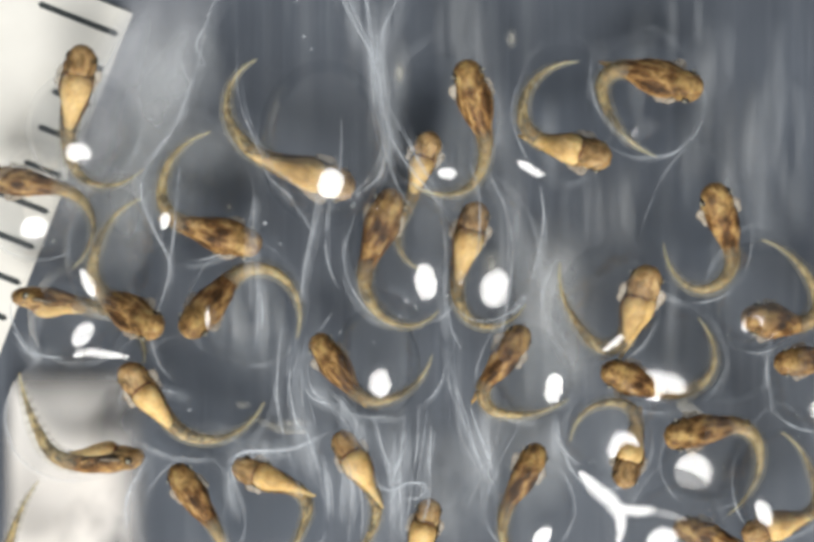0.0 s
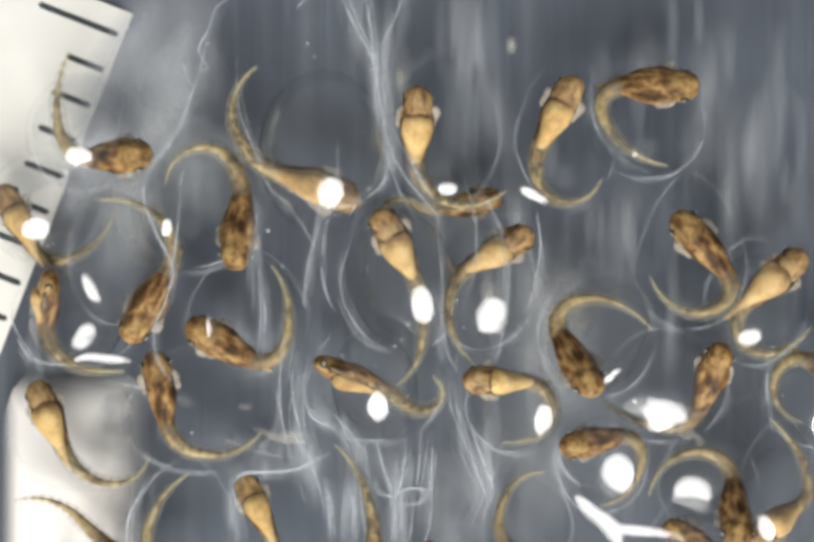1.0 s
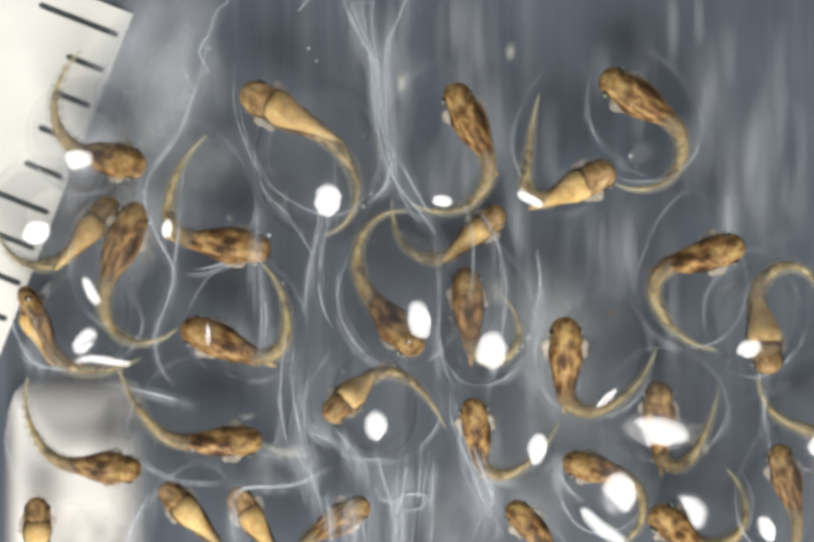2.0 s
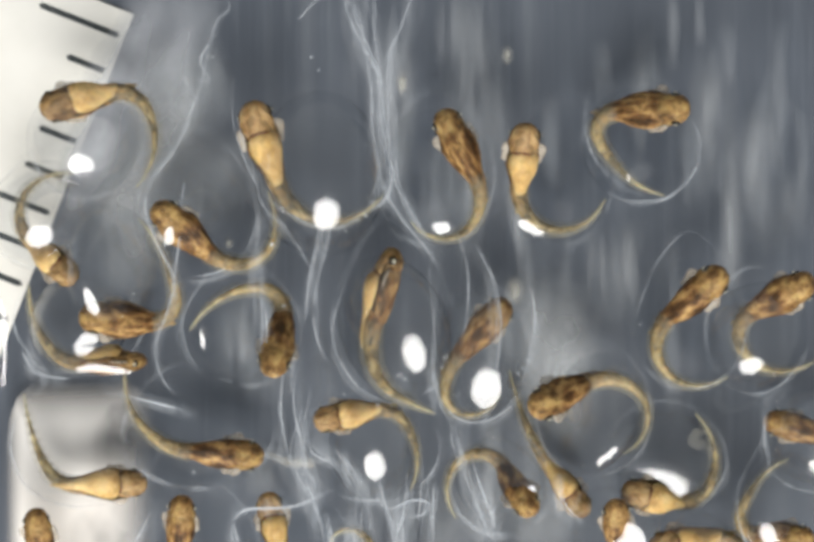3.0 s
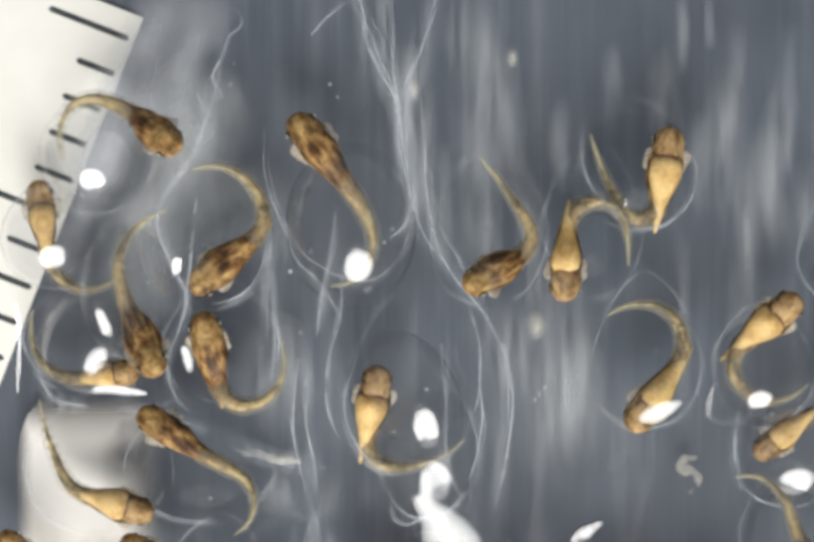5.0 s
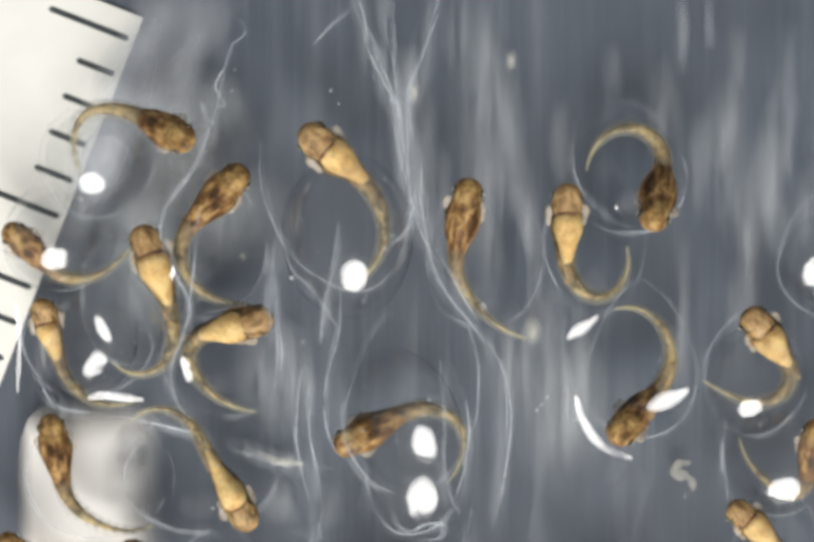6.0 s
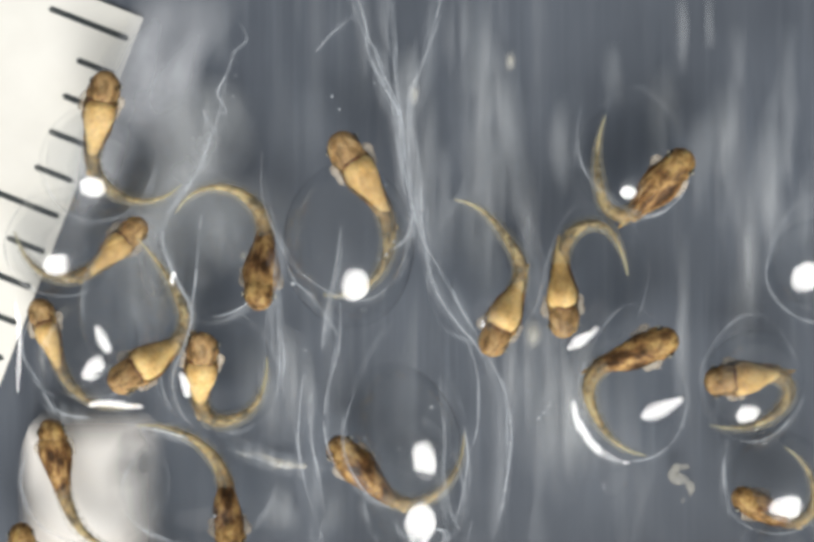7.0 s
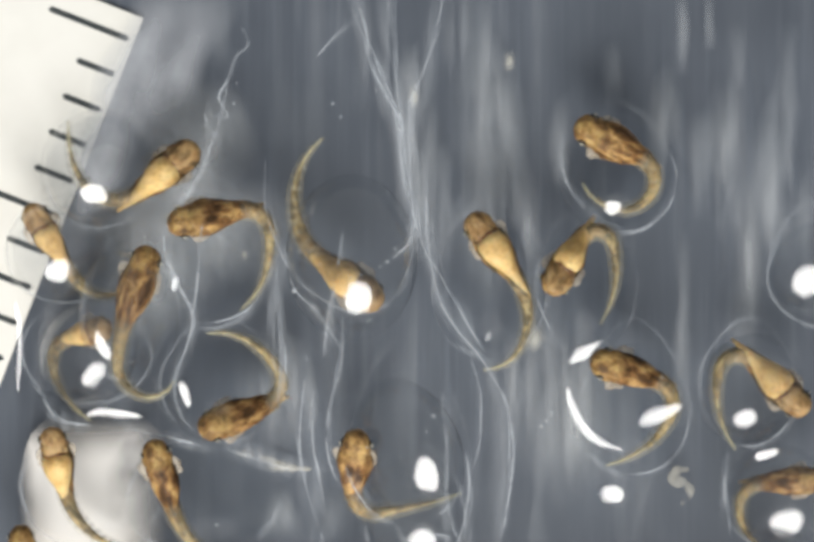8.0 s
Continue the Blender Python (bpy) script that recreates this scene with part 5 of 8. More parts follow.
    drift(ridge([(-0.69, -0.03), (-0.30, 0.07), (0.16, 0.02), (0.82, -0.06)], 0.19), -2.6, [(0, -7.79, -2.12), (1, -7.77, -2.22), (1.5, -7.76, -2.25), (3, -7.74, -2.48), (3.2, -7.76, -2.57), (3.5, -7.7, -2.6), (4, -7.65, -2.75), (4.5, -7.64, -2.85), (6, -7.68, -3.1), (6.5, -7.72, -3.19), (7, -7.7, -3.28), (8, -7.73, -3.5)])
    drift(ridge([(-0.69, 1.01), (-0.26, 0.54), (0.20, 0.15), (0.44, -0.40), (0.31, -1.31)], 0.27), -2.8, [(0, 4.97, -5.97), (0.5, 4.95, -6.21), (1, 4.88, -6.55), (1.5, 4.94, -6.75), (3, 5.05, -8.56), (3.2, 4.8, -10.21), (3.5, 4.8, -10.58), (8, 4.8, -11.86)])
    drift(ridge([(-0.52, -0.24), (-0.07, -0.04), (0.59, 0.28)], 0.26), -2.8, [(0, 7.27, -10.16, 30), (3, 7.24, -9.48, 30), (3.2, 6.88, -6.73, 30), (3.5, 6.85, -6.14, 30), (4, 6.66, -3.56, 0), (4.5, 6.04, -3.48, 0), (4.7, 6.01, -3.52, 0), (5.8, 6.33, -3.05, 0), (6, 6.27, -3.12, 0), (6.5, 6.18, -3.21, 0), (7, 6.1, -3.35, 0), (7.5, 6.04, -3.41, 0), (8, 6.07, -3.5, 0)])
    drift(ridge([(-1.01, 0.25), (-0.42, 0.03), (0.29, -0.04), (1.14, -0.24)], 0.19), -2.8, [(0, 6, -6.04), (0.5, 5.93, -6.28), (1, 5.93, -6.53), (1.5, 5.93, -6.86), (3, 5.91, -8.6), (3.2, 5.65, -10.25), (3.5, 5.65, -10.62), (8, 5.65, -11.38)])
    drift(ridge([(-0.5, 0.98), (-0.43, 0.59), (-0.26, 0.2), (0.06, -0.26), (0.48, -0.56), (1.04, -0.76)], 0.14), -2.8, [(0, 4.94, -10.16), (4.7, 4.640000000000001, -9.79), (5.3, 4.44, -5.5), (5.8, 4.44, -3.87), (6, 4.44, -3.9), (7, 4.36, -4.02), (8, 4.24, -3.7)])
    drift(ridge([(-0.40, -0.30), (-0.10, -0.08), (0.42, 0.30)], 0.19), -2.8, [(0, 4.4399999999999995, -8.6), (4.7, 4.34, -8.2), (5.3, 4.14, -3.4), (5.8, 4.14, -1.27), (6, 4.14, -1.3), (8, 4.2, -1.91)])
    # caps roll off the lamp's mirror way while no highlight is wanted
    drift(drop(0.40, 0.20, 18), -2.9, [(0, 9.8, -2.49, 30), (6.9, 8.8, -4.19, 30), (7.4, 8.8, -4.34, 0), (8, 8.8, -4.49, 0)])
    drift(drop(0.42, 0.40, -30), -2.9, [(0, 5.96, -3.5199999999999996, 30), (6.9, 4.96, -5.22, 30), (7.4, 4.96, -5.369999999999999, 0), (8, 4.96, -5.52, 0)])
    drift(ridge([(0.03, 1.19), (0.07, 0.13), (-0.10, -1.32)], 0.09), -2.0, [(0, -11.18, -1.76), (1.5, -11.06, -1.74), (3, -10.35, -1.79), (3.2, -10.33, -1.78), (3.5, -10.27, -1.79), (4, -10.24, -1.79), (8, -10.23, -1.76)])
    drift(ridge([(0.76, 1.92), (0.70, 1.00), (0.27, -0.04), (-0.51, -1.02), (-1.23, -1.87)], 0.72), -2.9, [(0, 2.56, -10.8, 0, 0), (3, 2.53, -10.12, 0, -8.1), (3.2, 0.99, -8.44, 0, -8.6), (3.5, 0.71, -8.09, 0, -9.5), (3.7, -0.27, -5.93, 0, -10), (4, 0.12, -5.15, 0, 0), (4.2, 0.21, -5.41, 0, 0), (4.5, 0.61, -5.99, 0, 34), (4.7, 0.82, -6.25, 0, 42), (5.2, 0.58, -8.08, 0, 42), (6, 0.32, -9.9, 0, 42), (8, 0.32, -11.72, 0, 42)])
    drift(ridge([(-0.98, 0.26), (-0.33, -0.20), (0.26, -0.13), (1.04, 0.07)], 0.6), -2.9, [(0, 2.69, -10.8, 24), (3, 2.66, -10.12, 24), (3.2, 1.76, -7.91, 24), (3.5, 1.62, -7.44, 24), (3.7, 0.97, -5.48, 24), (3.95, 1.24, -5.04, 0), (4, 1.3, -4.95, 0), (4.2, 1.17, -5.28, 0), (4.4, 1.04, -5.63, 26), (4.5, 0.97, -5.8, 26), (4.7, 1.04, -6.25, 26), (5.2, 0.84, -8.08, 26), (6, 0.58, -9.9, 26), (8, 0.58, -11.72, 26)])
    drift(ridge([(-0.60, 0.65), (-0.59, -0.24), (0.09, -0.44), (1.10, 0.03)], 0.17), -2.8, [(0, 8.32, -2.84, 26), (3, 8.35, -3.01, 26), (3.2, 8.26, -3.1, 26), (3.5, 8.29, -3.14, 26), (3.75, 8.33, -3.19, 26), (3.95, 8.36, -3.23, 0), (4, 8.37, -3.24, 0), (4.2, 8.24, -3.2, 0), (4.5, 8.04, -3.16, 0), (4.7, 7.99, -3.21, 0), (5.4, 7.99, -3.3, 26), (6, 7.99, -3.38, 26), (8, 7.99, -3.5, 26)])
    drift(drop(0.33, 0.28, -6), -2.9, [(0, 1.02, 2.49, 0), (0.5, 1.02, 2.33, 0), (1, 1.01, 2.1, 0), (1.5, 0.95, 1.91, 0), (3, 0.86, 1.14, 0), (3.2, 1.57, 0.89, 24), (3.5, 1.78, 0.82, 24), (4, 1.85, 0.24, 24), (4.5, 1.98, -0.02, 24), (6, 1.85, -0.79, 24), (6.5, 1.85, -0.98, 24), (7, 1.85, -1.18, 24), (7.5, 1.91, -1.31, 24), (8, 1.98, -1.5, 24)])
    drift(drop(0.42, 0.20, -32), -2.9, [(0, 3.12, 2.59, 0), (0.5, 3.12, 2.2, 0), (1, 3.18, 1.94, 0), (1.5, 3.11, 1.88, 0), (3, 3.09, 1.12, 0), (3.2, 3.27, 0.6, 24), (3.5, 3.36, 0.47, 24), (4, 3.36, -0.05, 24), (4.5, 3.55, -0.04, 24), (6, 3.62, -0.56, 24), (6.5, 3.69, -0.81, 24), (7, 3.69, -1.33, 24), (7.5, 3.55, -1.46, 24), (8, 3.42, -1.59, 24)])
    drift(drop(0.33, 0.33, 0), -2.9, [(0, 5.95, 3.52, 24), (0.5, 5.95, 3.45, 24), (1, 5.94, 3, 24), (1.5, 5.88, 2.94, 24), (3, 5.79, 2.43, 24), (3.2, 5.59, 2.08, 24), (3.5, 5.6, 1.98, 24), (4, 5.54, 1.86, 24), (4.5, 5.54, 1.86, 24), (6, 5.21, 1.74, 24), (6.5, 5.28, 1.74, 24), (6.7, 5.3, 1.9, 0), (7, 5.34, 2.14, 0), (7.5, 5.08, 1.75, 0), (8, 4.95, 1.75, 0)])
    drift(drop(0.30, 0.20, 80), -2.9, [(0, -6.12, 1.27, 0), (0.5, -6.11, 1.18, 0), (1, -6.08, 1.11, 0), (1.5, -6.09, 1.09, 0), (3, -6.05, 0.91, 0), (3.2, -6.05, 0.66, 0), (3.5, -6, 0.59, 0), (4, -6.03, 0.45, 0), (4.5, -6.07, 0.36, 0), (4.7, -6.07, 0.32, 0), (5.8, -6.07, 0.12, 24), (6, -6.07, 0.08, 24), (6.5, -6.05, 0.02, 24), (7, -6.05, -0.04, 24), (7.5, -6.02, -0.11, 24), (8, -6.01, -0.17, 24)])
    drift(drop(0.42, 0.17, 102), -2.9, [(0, -4.92, -1.18, 24), (0.5, -4.89, -1.27, 24), (1, -4.9, -1.4, 24), (1.5, -4.91, -1.52, 24), (3, -5.08, -1.68, 24), (3.2, -5.49, -1.77, 0), (3.5, -5.53, -1.8, 0), (4, -5.66, -1.93, 0), (4.5, -5.79, -1.99, 0), (6, -5.85, -2.37, 0), (6.5, -5.85, -2.5, 0), (7, -5.88, -2.76, 0), (7.5, -5.88, -2.89, 0), (8, -5.88, -2.98, 0)])
    drift(scrap(0.19, 0.36, CREAM), -0.4, [(0, 2.74, 6.13), (0.5, 2.73, 6.03), (1, 2.73, 5.97), (1.5, 2.71, 5.9), (3, 2.6, 5.72), (3.2, 2.56, 5.75), (3.5, 2.6, 5.74), (4.5, 2.52, 5.75), (6, 2.45, 5.68), (8, 2.4, 5.66)])
    drift(scrap(0.16, 0.38, CREAM), -0.4, [(0, -0.19, 5.21), (1, -0.17, 5.1), (3, -0.15, 4.96), (3.2, -0.18, 4.97), (3.5, -0.13, 4.96), (8, -0.1, 4.72)])
    drift(scrap(0.30, 0.44, CREAM), -0.4, [(0, 2.19, 0.21), (1, 2.12, -0.5), (3, 2.78, -0.48), (3.2, 2.88, -0.95), (3.5, 2.96, -1.07), (4, 3.12, -1.13), (4.5, 3.13, -1.22), (6, 2.99, -1.43), (8, 3.04, -1.61)])
    drift(coil([(0.20, 0.52), (-0.14, 0.46), (-0.22, 0.22), (0.12, 0.14), (0.24, -0.14), (0.02, -0.42)], 0.13), -0.4, [(0, 7.43, -3.78), (1, 7.43, -4.45), (3, 7.68, -4.7), (3.2, 7.62, -4.91), (3.5, 7.67, -4.97), (4, 7.53, -5.2), (4.5, 7.29, -5.26), (6, 6.96, -5.42), (8, 6.9, -5.59)])
    drift(coil([(-0.62, 0.22), (-0.30, 0.10), (0.02, -0.04), (0.30, -0.10), (0.75, -0.12)], 0.10), -0.4, [(0, -3.40, -4.10), (1.5, -3.41, -4.50), (3, -3.20, -4.95), (3.2, -3.80, -4.78), (3.5, -3.86, -4.74), (8, -3.55, -4.95)])
    drift(scrap(0.62, 0.16, CREAM), -0.4, [(0, -3.05, -3.98), (1.5, -3.06, -4.45), (3, -2.8, -4.95), (3.2, -3.45, -4.79), (3.5, -3.53, -4.77), (8, -3.6, -5.01)])
    drift(scrap(0.14, 0.19, CREAM), -0.5, [(0, -4.67, 1.66), (3, -4.7, 0.74), (3.2, -4.71, 0.47), (3.5, -4.66, 0.4), (6, -4.6, 0.49), (8, -4.55, 0.54)])
    drift(scrap(0.27, 0.14, CREAM), -0.4, [(0, -4.27, -3.5), (3, -4.16, -4.43), (3.2, -4.42, -4.61), (3.5, -4.42, -4.66), (8, -4.49, -4.67)])
    # white patch put where the jelly would refract the scale
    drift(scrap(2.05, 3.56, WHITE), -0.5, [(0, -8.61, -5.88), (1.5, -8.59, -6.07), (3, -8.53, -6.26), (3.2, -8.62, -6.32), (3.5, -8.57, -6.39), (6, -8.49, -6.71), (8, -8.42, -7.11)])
    drift(scrap(1.51, 1.03, MILK), -0.4, [(0, -7.95, 1.87), (1.5, -7.93, 1.77), (3, -7.89, 1.65), (3.2, -7.66, 1.48), (3.5, -7.55, 1.42), (6, -7.48, 1.31), (8, -7.48, 1.18)])
    drift(scrap(1.23, 2.33, MILK), -0.3, [(0, 1.58, 2.62), (0.5, 1.62, 2.52), (1, 1.66, 2.44), (1.5, 1.68, 2.36), (3, 1.74, 2.11), (3.2, 1.84, 1.84), (3.5, 1.91, 1.77), (4, 1.95, 1.66), (4.5, 1.97, 1.57), (6, 2.01, 1.31), (6.5, 2.02, 1.24), (7, 2.04, 1.16), (7.5, 2.05, 1.07), (8, 2.06, 0.98)])
    drift(scrap(0.90, 1.90, MILK), -0.3, [(0, 2.53, 0.03), (0.5, 2.14, -0.26), (1, 2.18, -0.56), (1.5, 2.19, -0.8), (3, 2.21, -1.57), (3.2, 2.18, -1.73), (3.5, 2.23, -1.78), (4, 2.34, -1.91), (4.5, 2.36, -2.04), (6, 2.45, -2.44), (6.5, 2.47, -2.52), (7, 2.5, -2.64), (7.5, 2.53, -2.78), (8, 2.55, -2.87)])
    drift(scrap(1.64, 1.37, MILK), -0.3, [(0, -6.19, 5.62), (0.5, -6.15, 5.52), (1, -6.11, 5.44), (1.5, -6.09, 5.36), (3, -6.03, 5.11), (3.2, -5.93, 4.84), (3.5, -5.86, 4.77), (4, -5.82, 4.66), (4.5, -5.8, 4.57), (6, -5.76, 4.31), (6.5, -5.75, 4.24), (7, -5.73, 4.16), (7.5, -5.72, 4.07), (8, -5.71, 3.97)])
    drift(scrap(0.82, 3.01, MILK), -0.3, [(0, -0.6, 4.94), (0.5, -0.56, 4.84), (1, -0.52, 4.76), (1.5, -0.5, 4.68), (3, -0.44, 4.42), (3.2, -0.34, 4.16), (3.5, -0.27, 4.09), (4, -0.23, 3.98), (4.5, -0.21, 3.89), (6, -0.17, 3.63), (6.5, -0.16, 3.56), (7, -0.14, 3.48), (7.5, -0.13, 3.39), (8, -0.12, 3.29)])
    drift(scrap(1.51, 1.92, MILK), -0.3, [(0, 9.76, 3.44), (1.5, 9.78, 3.11), (3, 9.81, 2.79), (3.2, 9.89, 2.74), (3.5, 9.96, 2.72), (6, 10.02, 2.2), (8, 10.05, 1.93)])
    drift(scrap(1.10, 2.74, MILK), -0.3, [(0, 1.44, 5.76), (1.5, 1.46, 5.43), (3, 1.5, 5.11), (3.2, 1.57, 5.06), (3.5, 1.64, 5.04), (6, 1.71, 4.51), (8, 1.74, 4.25)])
    drift(scrap(1.51, 2.19, MILK), -0.3, [(0, 4.03, -1.06), (0.5, 4.05, -1.35), (1, 4.08, -1.65), (1.5, 4.1, -1.89), (3, 4.12, -2.66), (3.2, 4.09, -2.82), (3.5, 4.14, -2.87), (4, 4.24, -3), (4.5, 4.27, -3.13), (6, 4.35, -3.53), (6.5, 4.38, -3.61), (7, 4.41, -3.73), (7.5, 4.44, -3.87), (8, 4.46, -3.96)])
    drift(scrap(0.82, 2.60, MILK), -0.3, [(0, 2.26, -4.46), (0.5, 2.29, -4.73), (1, 2.3, -5), (1.5, 2.31, -5.27), (3, 2.32, -5.94), (3.2, 2.25, -7.78), (3.5, 2.39, -10.5), (4, 2.39, -13.9), (8, 2.39, -16.61)])
    drift(scrap(2.05, 0.82, MILK), -0.3, [(0, -3.05, -4.74), (1.5, -3.03, -5.07), (3, -3, -5.39), (3.2, -2.93, -5.43), (3.5, -2.86, -5.46), (6, -2.79, -5.98), (8, -2.76, -6.25)])
    drift(scrap(0.68, 2.60, MILK), -0.3, [(0, 7.85, 4.4), (1.5, 7.87, 4.07), (3, 7.91, 3.74), (3.2, 7.98, 3.7), (3.5, 8.05, 3.68), (6, 8.12, 3.15), (8, 8.14, 2.88)])
    drift(scrap(0.96, 3.56, MILK), -0.3, [(0, 3.63, -1.6), (1.5, 3.65, -1.93), (3, 3.68, -2.26), (3.2, 3.75, -2.3), (3.5, 3.82, -2.32), (6, 3.89, -2.85), (8, 3.92, -3.11)])
    drift(scrap(1.64, 1.78, MILK), -0.5, [(0, -4.13, -1.32), (0.5, -4.09, -1.43), (1, -4.05, -1.51), (1.5, -4.03, -1.59), (3, -3.97, -1.84), (3.2, -3.88, -2.11), (3.5, -3.8, -2.18), (4, -3.76, -2.28), (4.5, -3.75, -2.37), (6, -3.7, -2.63), (6.5, -3.69, -2.7), (7, -3.68, -2.78), (7.5, -3.66, -2.87), (8, -3.65, -2.97)])
    drift(scrap(1.23, 1.51, MILK), -0.4, [(0, -7.54, 1.12), (0.5, -7.5, 1.02), (1, -7.46, 0.94), (1.5, -7.44, 0.86), (3, -7.38, 0.61), (3.2, -7.28, 0.34), (3.5, -7.21, 0.27), (4, -7.17, 0.16), (4.5, -7.15, 0.07), (6, -7.11, -0.19), (6.5, -7.1, -0.26), (7, -7.09, -0.34), (7.5, -7.07, -0.43), (8, -7.06, -0.52)])
    drift(scrap(0.82, 1.92, MILK), -0.4, [(0, -5.77, 2.62), (0.5, -5.73, 2.51), (1, -5.69, 2.44), (1.5, -5.67, 2.36), (3, -5.61, 2.1), (3.2, -5.51, 1.84), (3.5, -5.44, 1.77), (4, -5.4, 1.66), (4.5, -5.38, 1.57), (6, -5.34, 1.31), (6.5, -5.33, 1.24), (7, -5.32, 1.16), (7.5, -5.3, 1.07), (8, -5.29, 0.97)])
    drift(scrap(1.58, 2.60, CLOUD), -0.4, [(0, -6.79, 2.62), (0.5, -6.75, 2.51), (1, -6.71, 2.44), (1.5, -6.69, 2.36), (3, -6.63, 2.1), (3.2, -6.54, 1.84), (3.5, -6.46, 1.77), (4, -6.42, 1.66), (4.5, -6.4, 1.57), (6, -6.36, 1.31), (6.5, -6.35, 1.24), (7, -6.34, 1.16), (7.5, -6.32, 1.07), (8, -6.31, 0.97)])
    drift(scrap(1.64, 1.64, CLOUD), -0.5, [(0, -4.95, 2.62), (0.5, -4.91, 2.51), (1, -4.87, 2.43), (1.5, -4.84, 2.35), (3, -4.78, 2.1), (3.2, -4.69, 1.83), (3.5, -4.61, 1.76), (4, -4.57, 1.66), (4.5, -4.56, 1.57), (6, -4.52, 1.31), (6.5, -4.51, 1.24), (7, -4.49, 1.16), (7.5, -4.48, 1.07), (8, -4.47, 0.97)])
    drift(scrap(1.51, 2.33, CLOUD), -0.4, [(0, 4.03, -1.6), (0.5, 4.05, -1.87), (1, 4.06, -2.14), (1.5, 4.08, -2.4), (3, 4.08, -3.07), (3.2, 4.02, -4.91), (3.5, 4.16, -7.62), (4, 4.16, -11.02), (8, 4.16, -13.72)])
    drift(scrap(1.78, 2.05, CLOUD), -0.4, [(0, 2.94, -4.87), (0.5, 2.96, -5.13), (1, 2.98, -5.4), (1.5, 2.99, -5.67), (3, 2.99, -6.33), (3.2, 2.93, -8.17), (3.5, 3.07, -10.89), (4, 3.07, -14.29), (8, 3.07, -16.99)])
    drift(scrap(1.23, 1.92, CLOUD), -0.4, [(0, 1.31, -5.68), (0.5, 1.33, -5.95), (1, 1.34, -6.22), (1.5, 1.35, -6.49), (3, 1.36, -7.15), (3.2, 1.3, -8.99), (3.5, 1.43, -11.71), (4, 1.43, -15.11), (8, 1.43, -17.81)])
    drift(scrap(1.51, 1.92, CLOUD), -0.4, [(0, -6.18, 5.07), (0.5, -6.14, 4.96), (1, -6.1, 4.89), (1.5, -6.08, 4.81), (3, -6.02, 4.55), (3.2, -5.92, 4.29), (3.5, -5.85, 4.21), (4, -5.81, 4.11), (4.5, -5.79, 4.02), (6, -5.75, 3.76), (6.5, -5.74, 3.69), (7, -5.72, 3.61), (7.5, -5.71, 3.52), (8, -5.7, 3.42)])
    drift(scrap(0.62, 3.15, MILK), -0.3, [(0, 8.33, 1.67), (1.5, 8.35, 1.34), (3, 8.38, 1.02), (3.2, 8.45, 0.97), (3.5, 8.52, 0.95), (6, 8.59, 0.42), (8, 8.62, 0.16)])
    drift(scrap(0.55, 2.47, MILK), -0.3, [(0, 6.22, 4.94), (1.5, 6.24, 4.61), (3, 6.27, 4.29), (3.2, 6.34, 4.24), (3.5, 6.41, 4.22), (6, 6.48, 3.69), (8, 6.51, 3.43)])
    drift(scrap(1.23, 2.74, CLOUD), -0.42, [(0, -7.4, 2.07), (0.5, -7.36, 1.97), (1, -7.32, 1.89), (1.5, -7.3, 1.81), (3, -7.24, 1.56), (3.2, -7.15, 1.29), (3.5, -7.07, 1.22), (4, -7.03, 1.12), (4.5, -7.01, 1.02), (6, -6.97, 0.76), (6.5, -6.96, 0.7), (7, -6.95, 0.62), (7.5, -6.93, 0.52), (8, -6.92, 0.43)])
    drift(scrap(1.10, 2.33, CLOUD), -0.44, [(0, -6.58, 3.98), (0.5, -6.54, 3.87), (1, -6.51, 3.79), (1.5, -6.48, 3.72), (3, -6.42, 3.46), (3.2, -6.33, 3.2), (3.5, -6.25, 3.12), (4, -6.21, 3.02), (4.5, -6.2, 2.93), (6, -6.16, 2.67), (6.5, -6.14, 2.6), (7, -6.13, 2.52), (7.5, -6.12, 2.43), (8, -6.1, 2.33)])
    drift(scrap(2.05, 1.51, CLOUD), -0.46, [(0, 4.02, 0.03), (0.5, 4.05, -0.23), (1, 4.06, -0.5), (1.5, 4.07, -0.77), (3, 4.08, -1.43), (3.2, 4.02, -3.27), (3.5, 4.15, -5.99), (4, 4.15, -9.38), (8, 4.15, -12.08)])
    drift(scrap(1.92, 1.64, MILK), -0.35, [(0, 5.39, 1.4), (0.5, 5.42, 1.13), (1, 5.43, 0.86), (1.5, 5.44, 0.59), (3, 5.45, -0.07), (3.2, 5.39, -1.91), (3.5, 5.52, -4.63), (4, 5.52, -8.04), (8, 5.52, -10.74)])
    drift(bubble(0.038), -2.9, [(0, -1.23, 6.03), (0.5, -1.19, 5.93), (1, -1.15, 5.86), (1.5, -1.13, 5.78), (3, -1.07, 5.54), (3.2, -0.99, 5.29), (3.5, -0.92, 5.22), (4, -0.88, 5.12), (4.5, -0.87, 5.03), (6, -0.83, 4.78), (6.5, -0.82, 4.72), (7, -0.8, 4.64), (7.5, -0.79, 4.55), (8, -0.78, 4.46)])
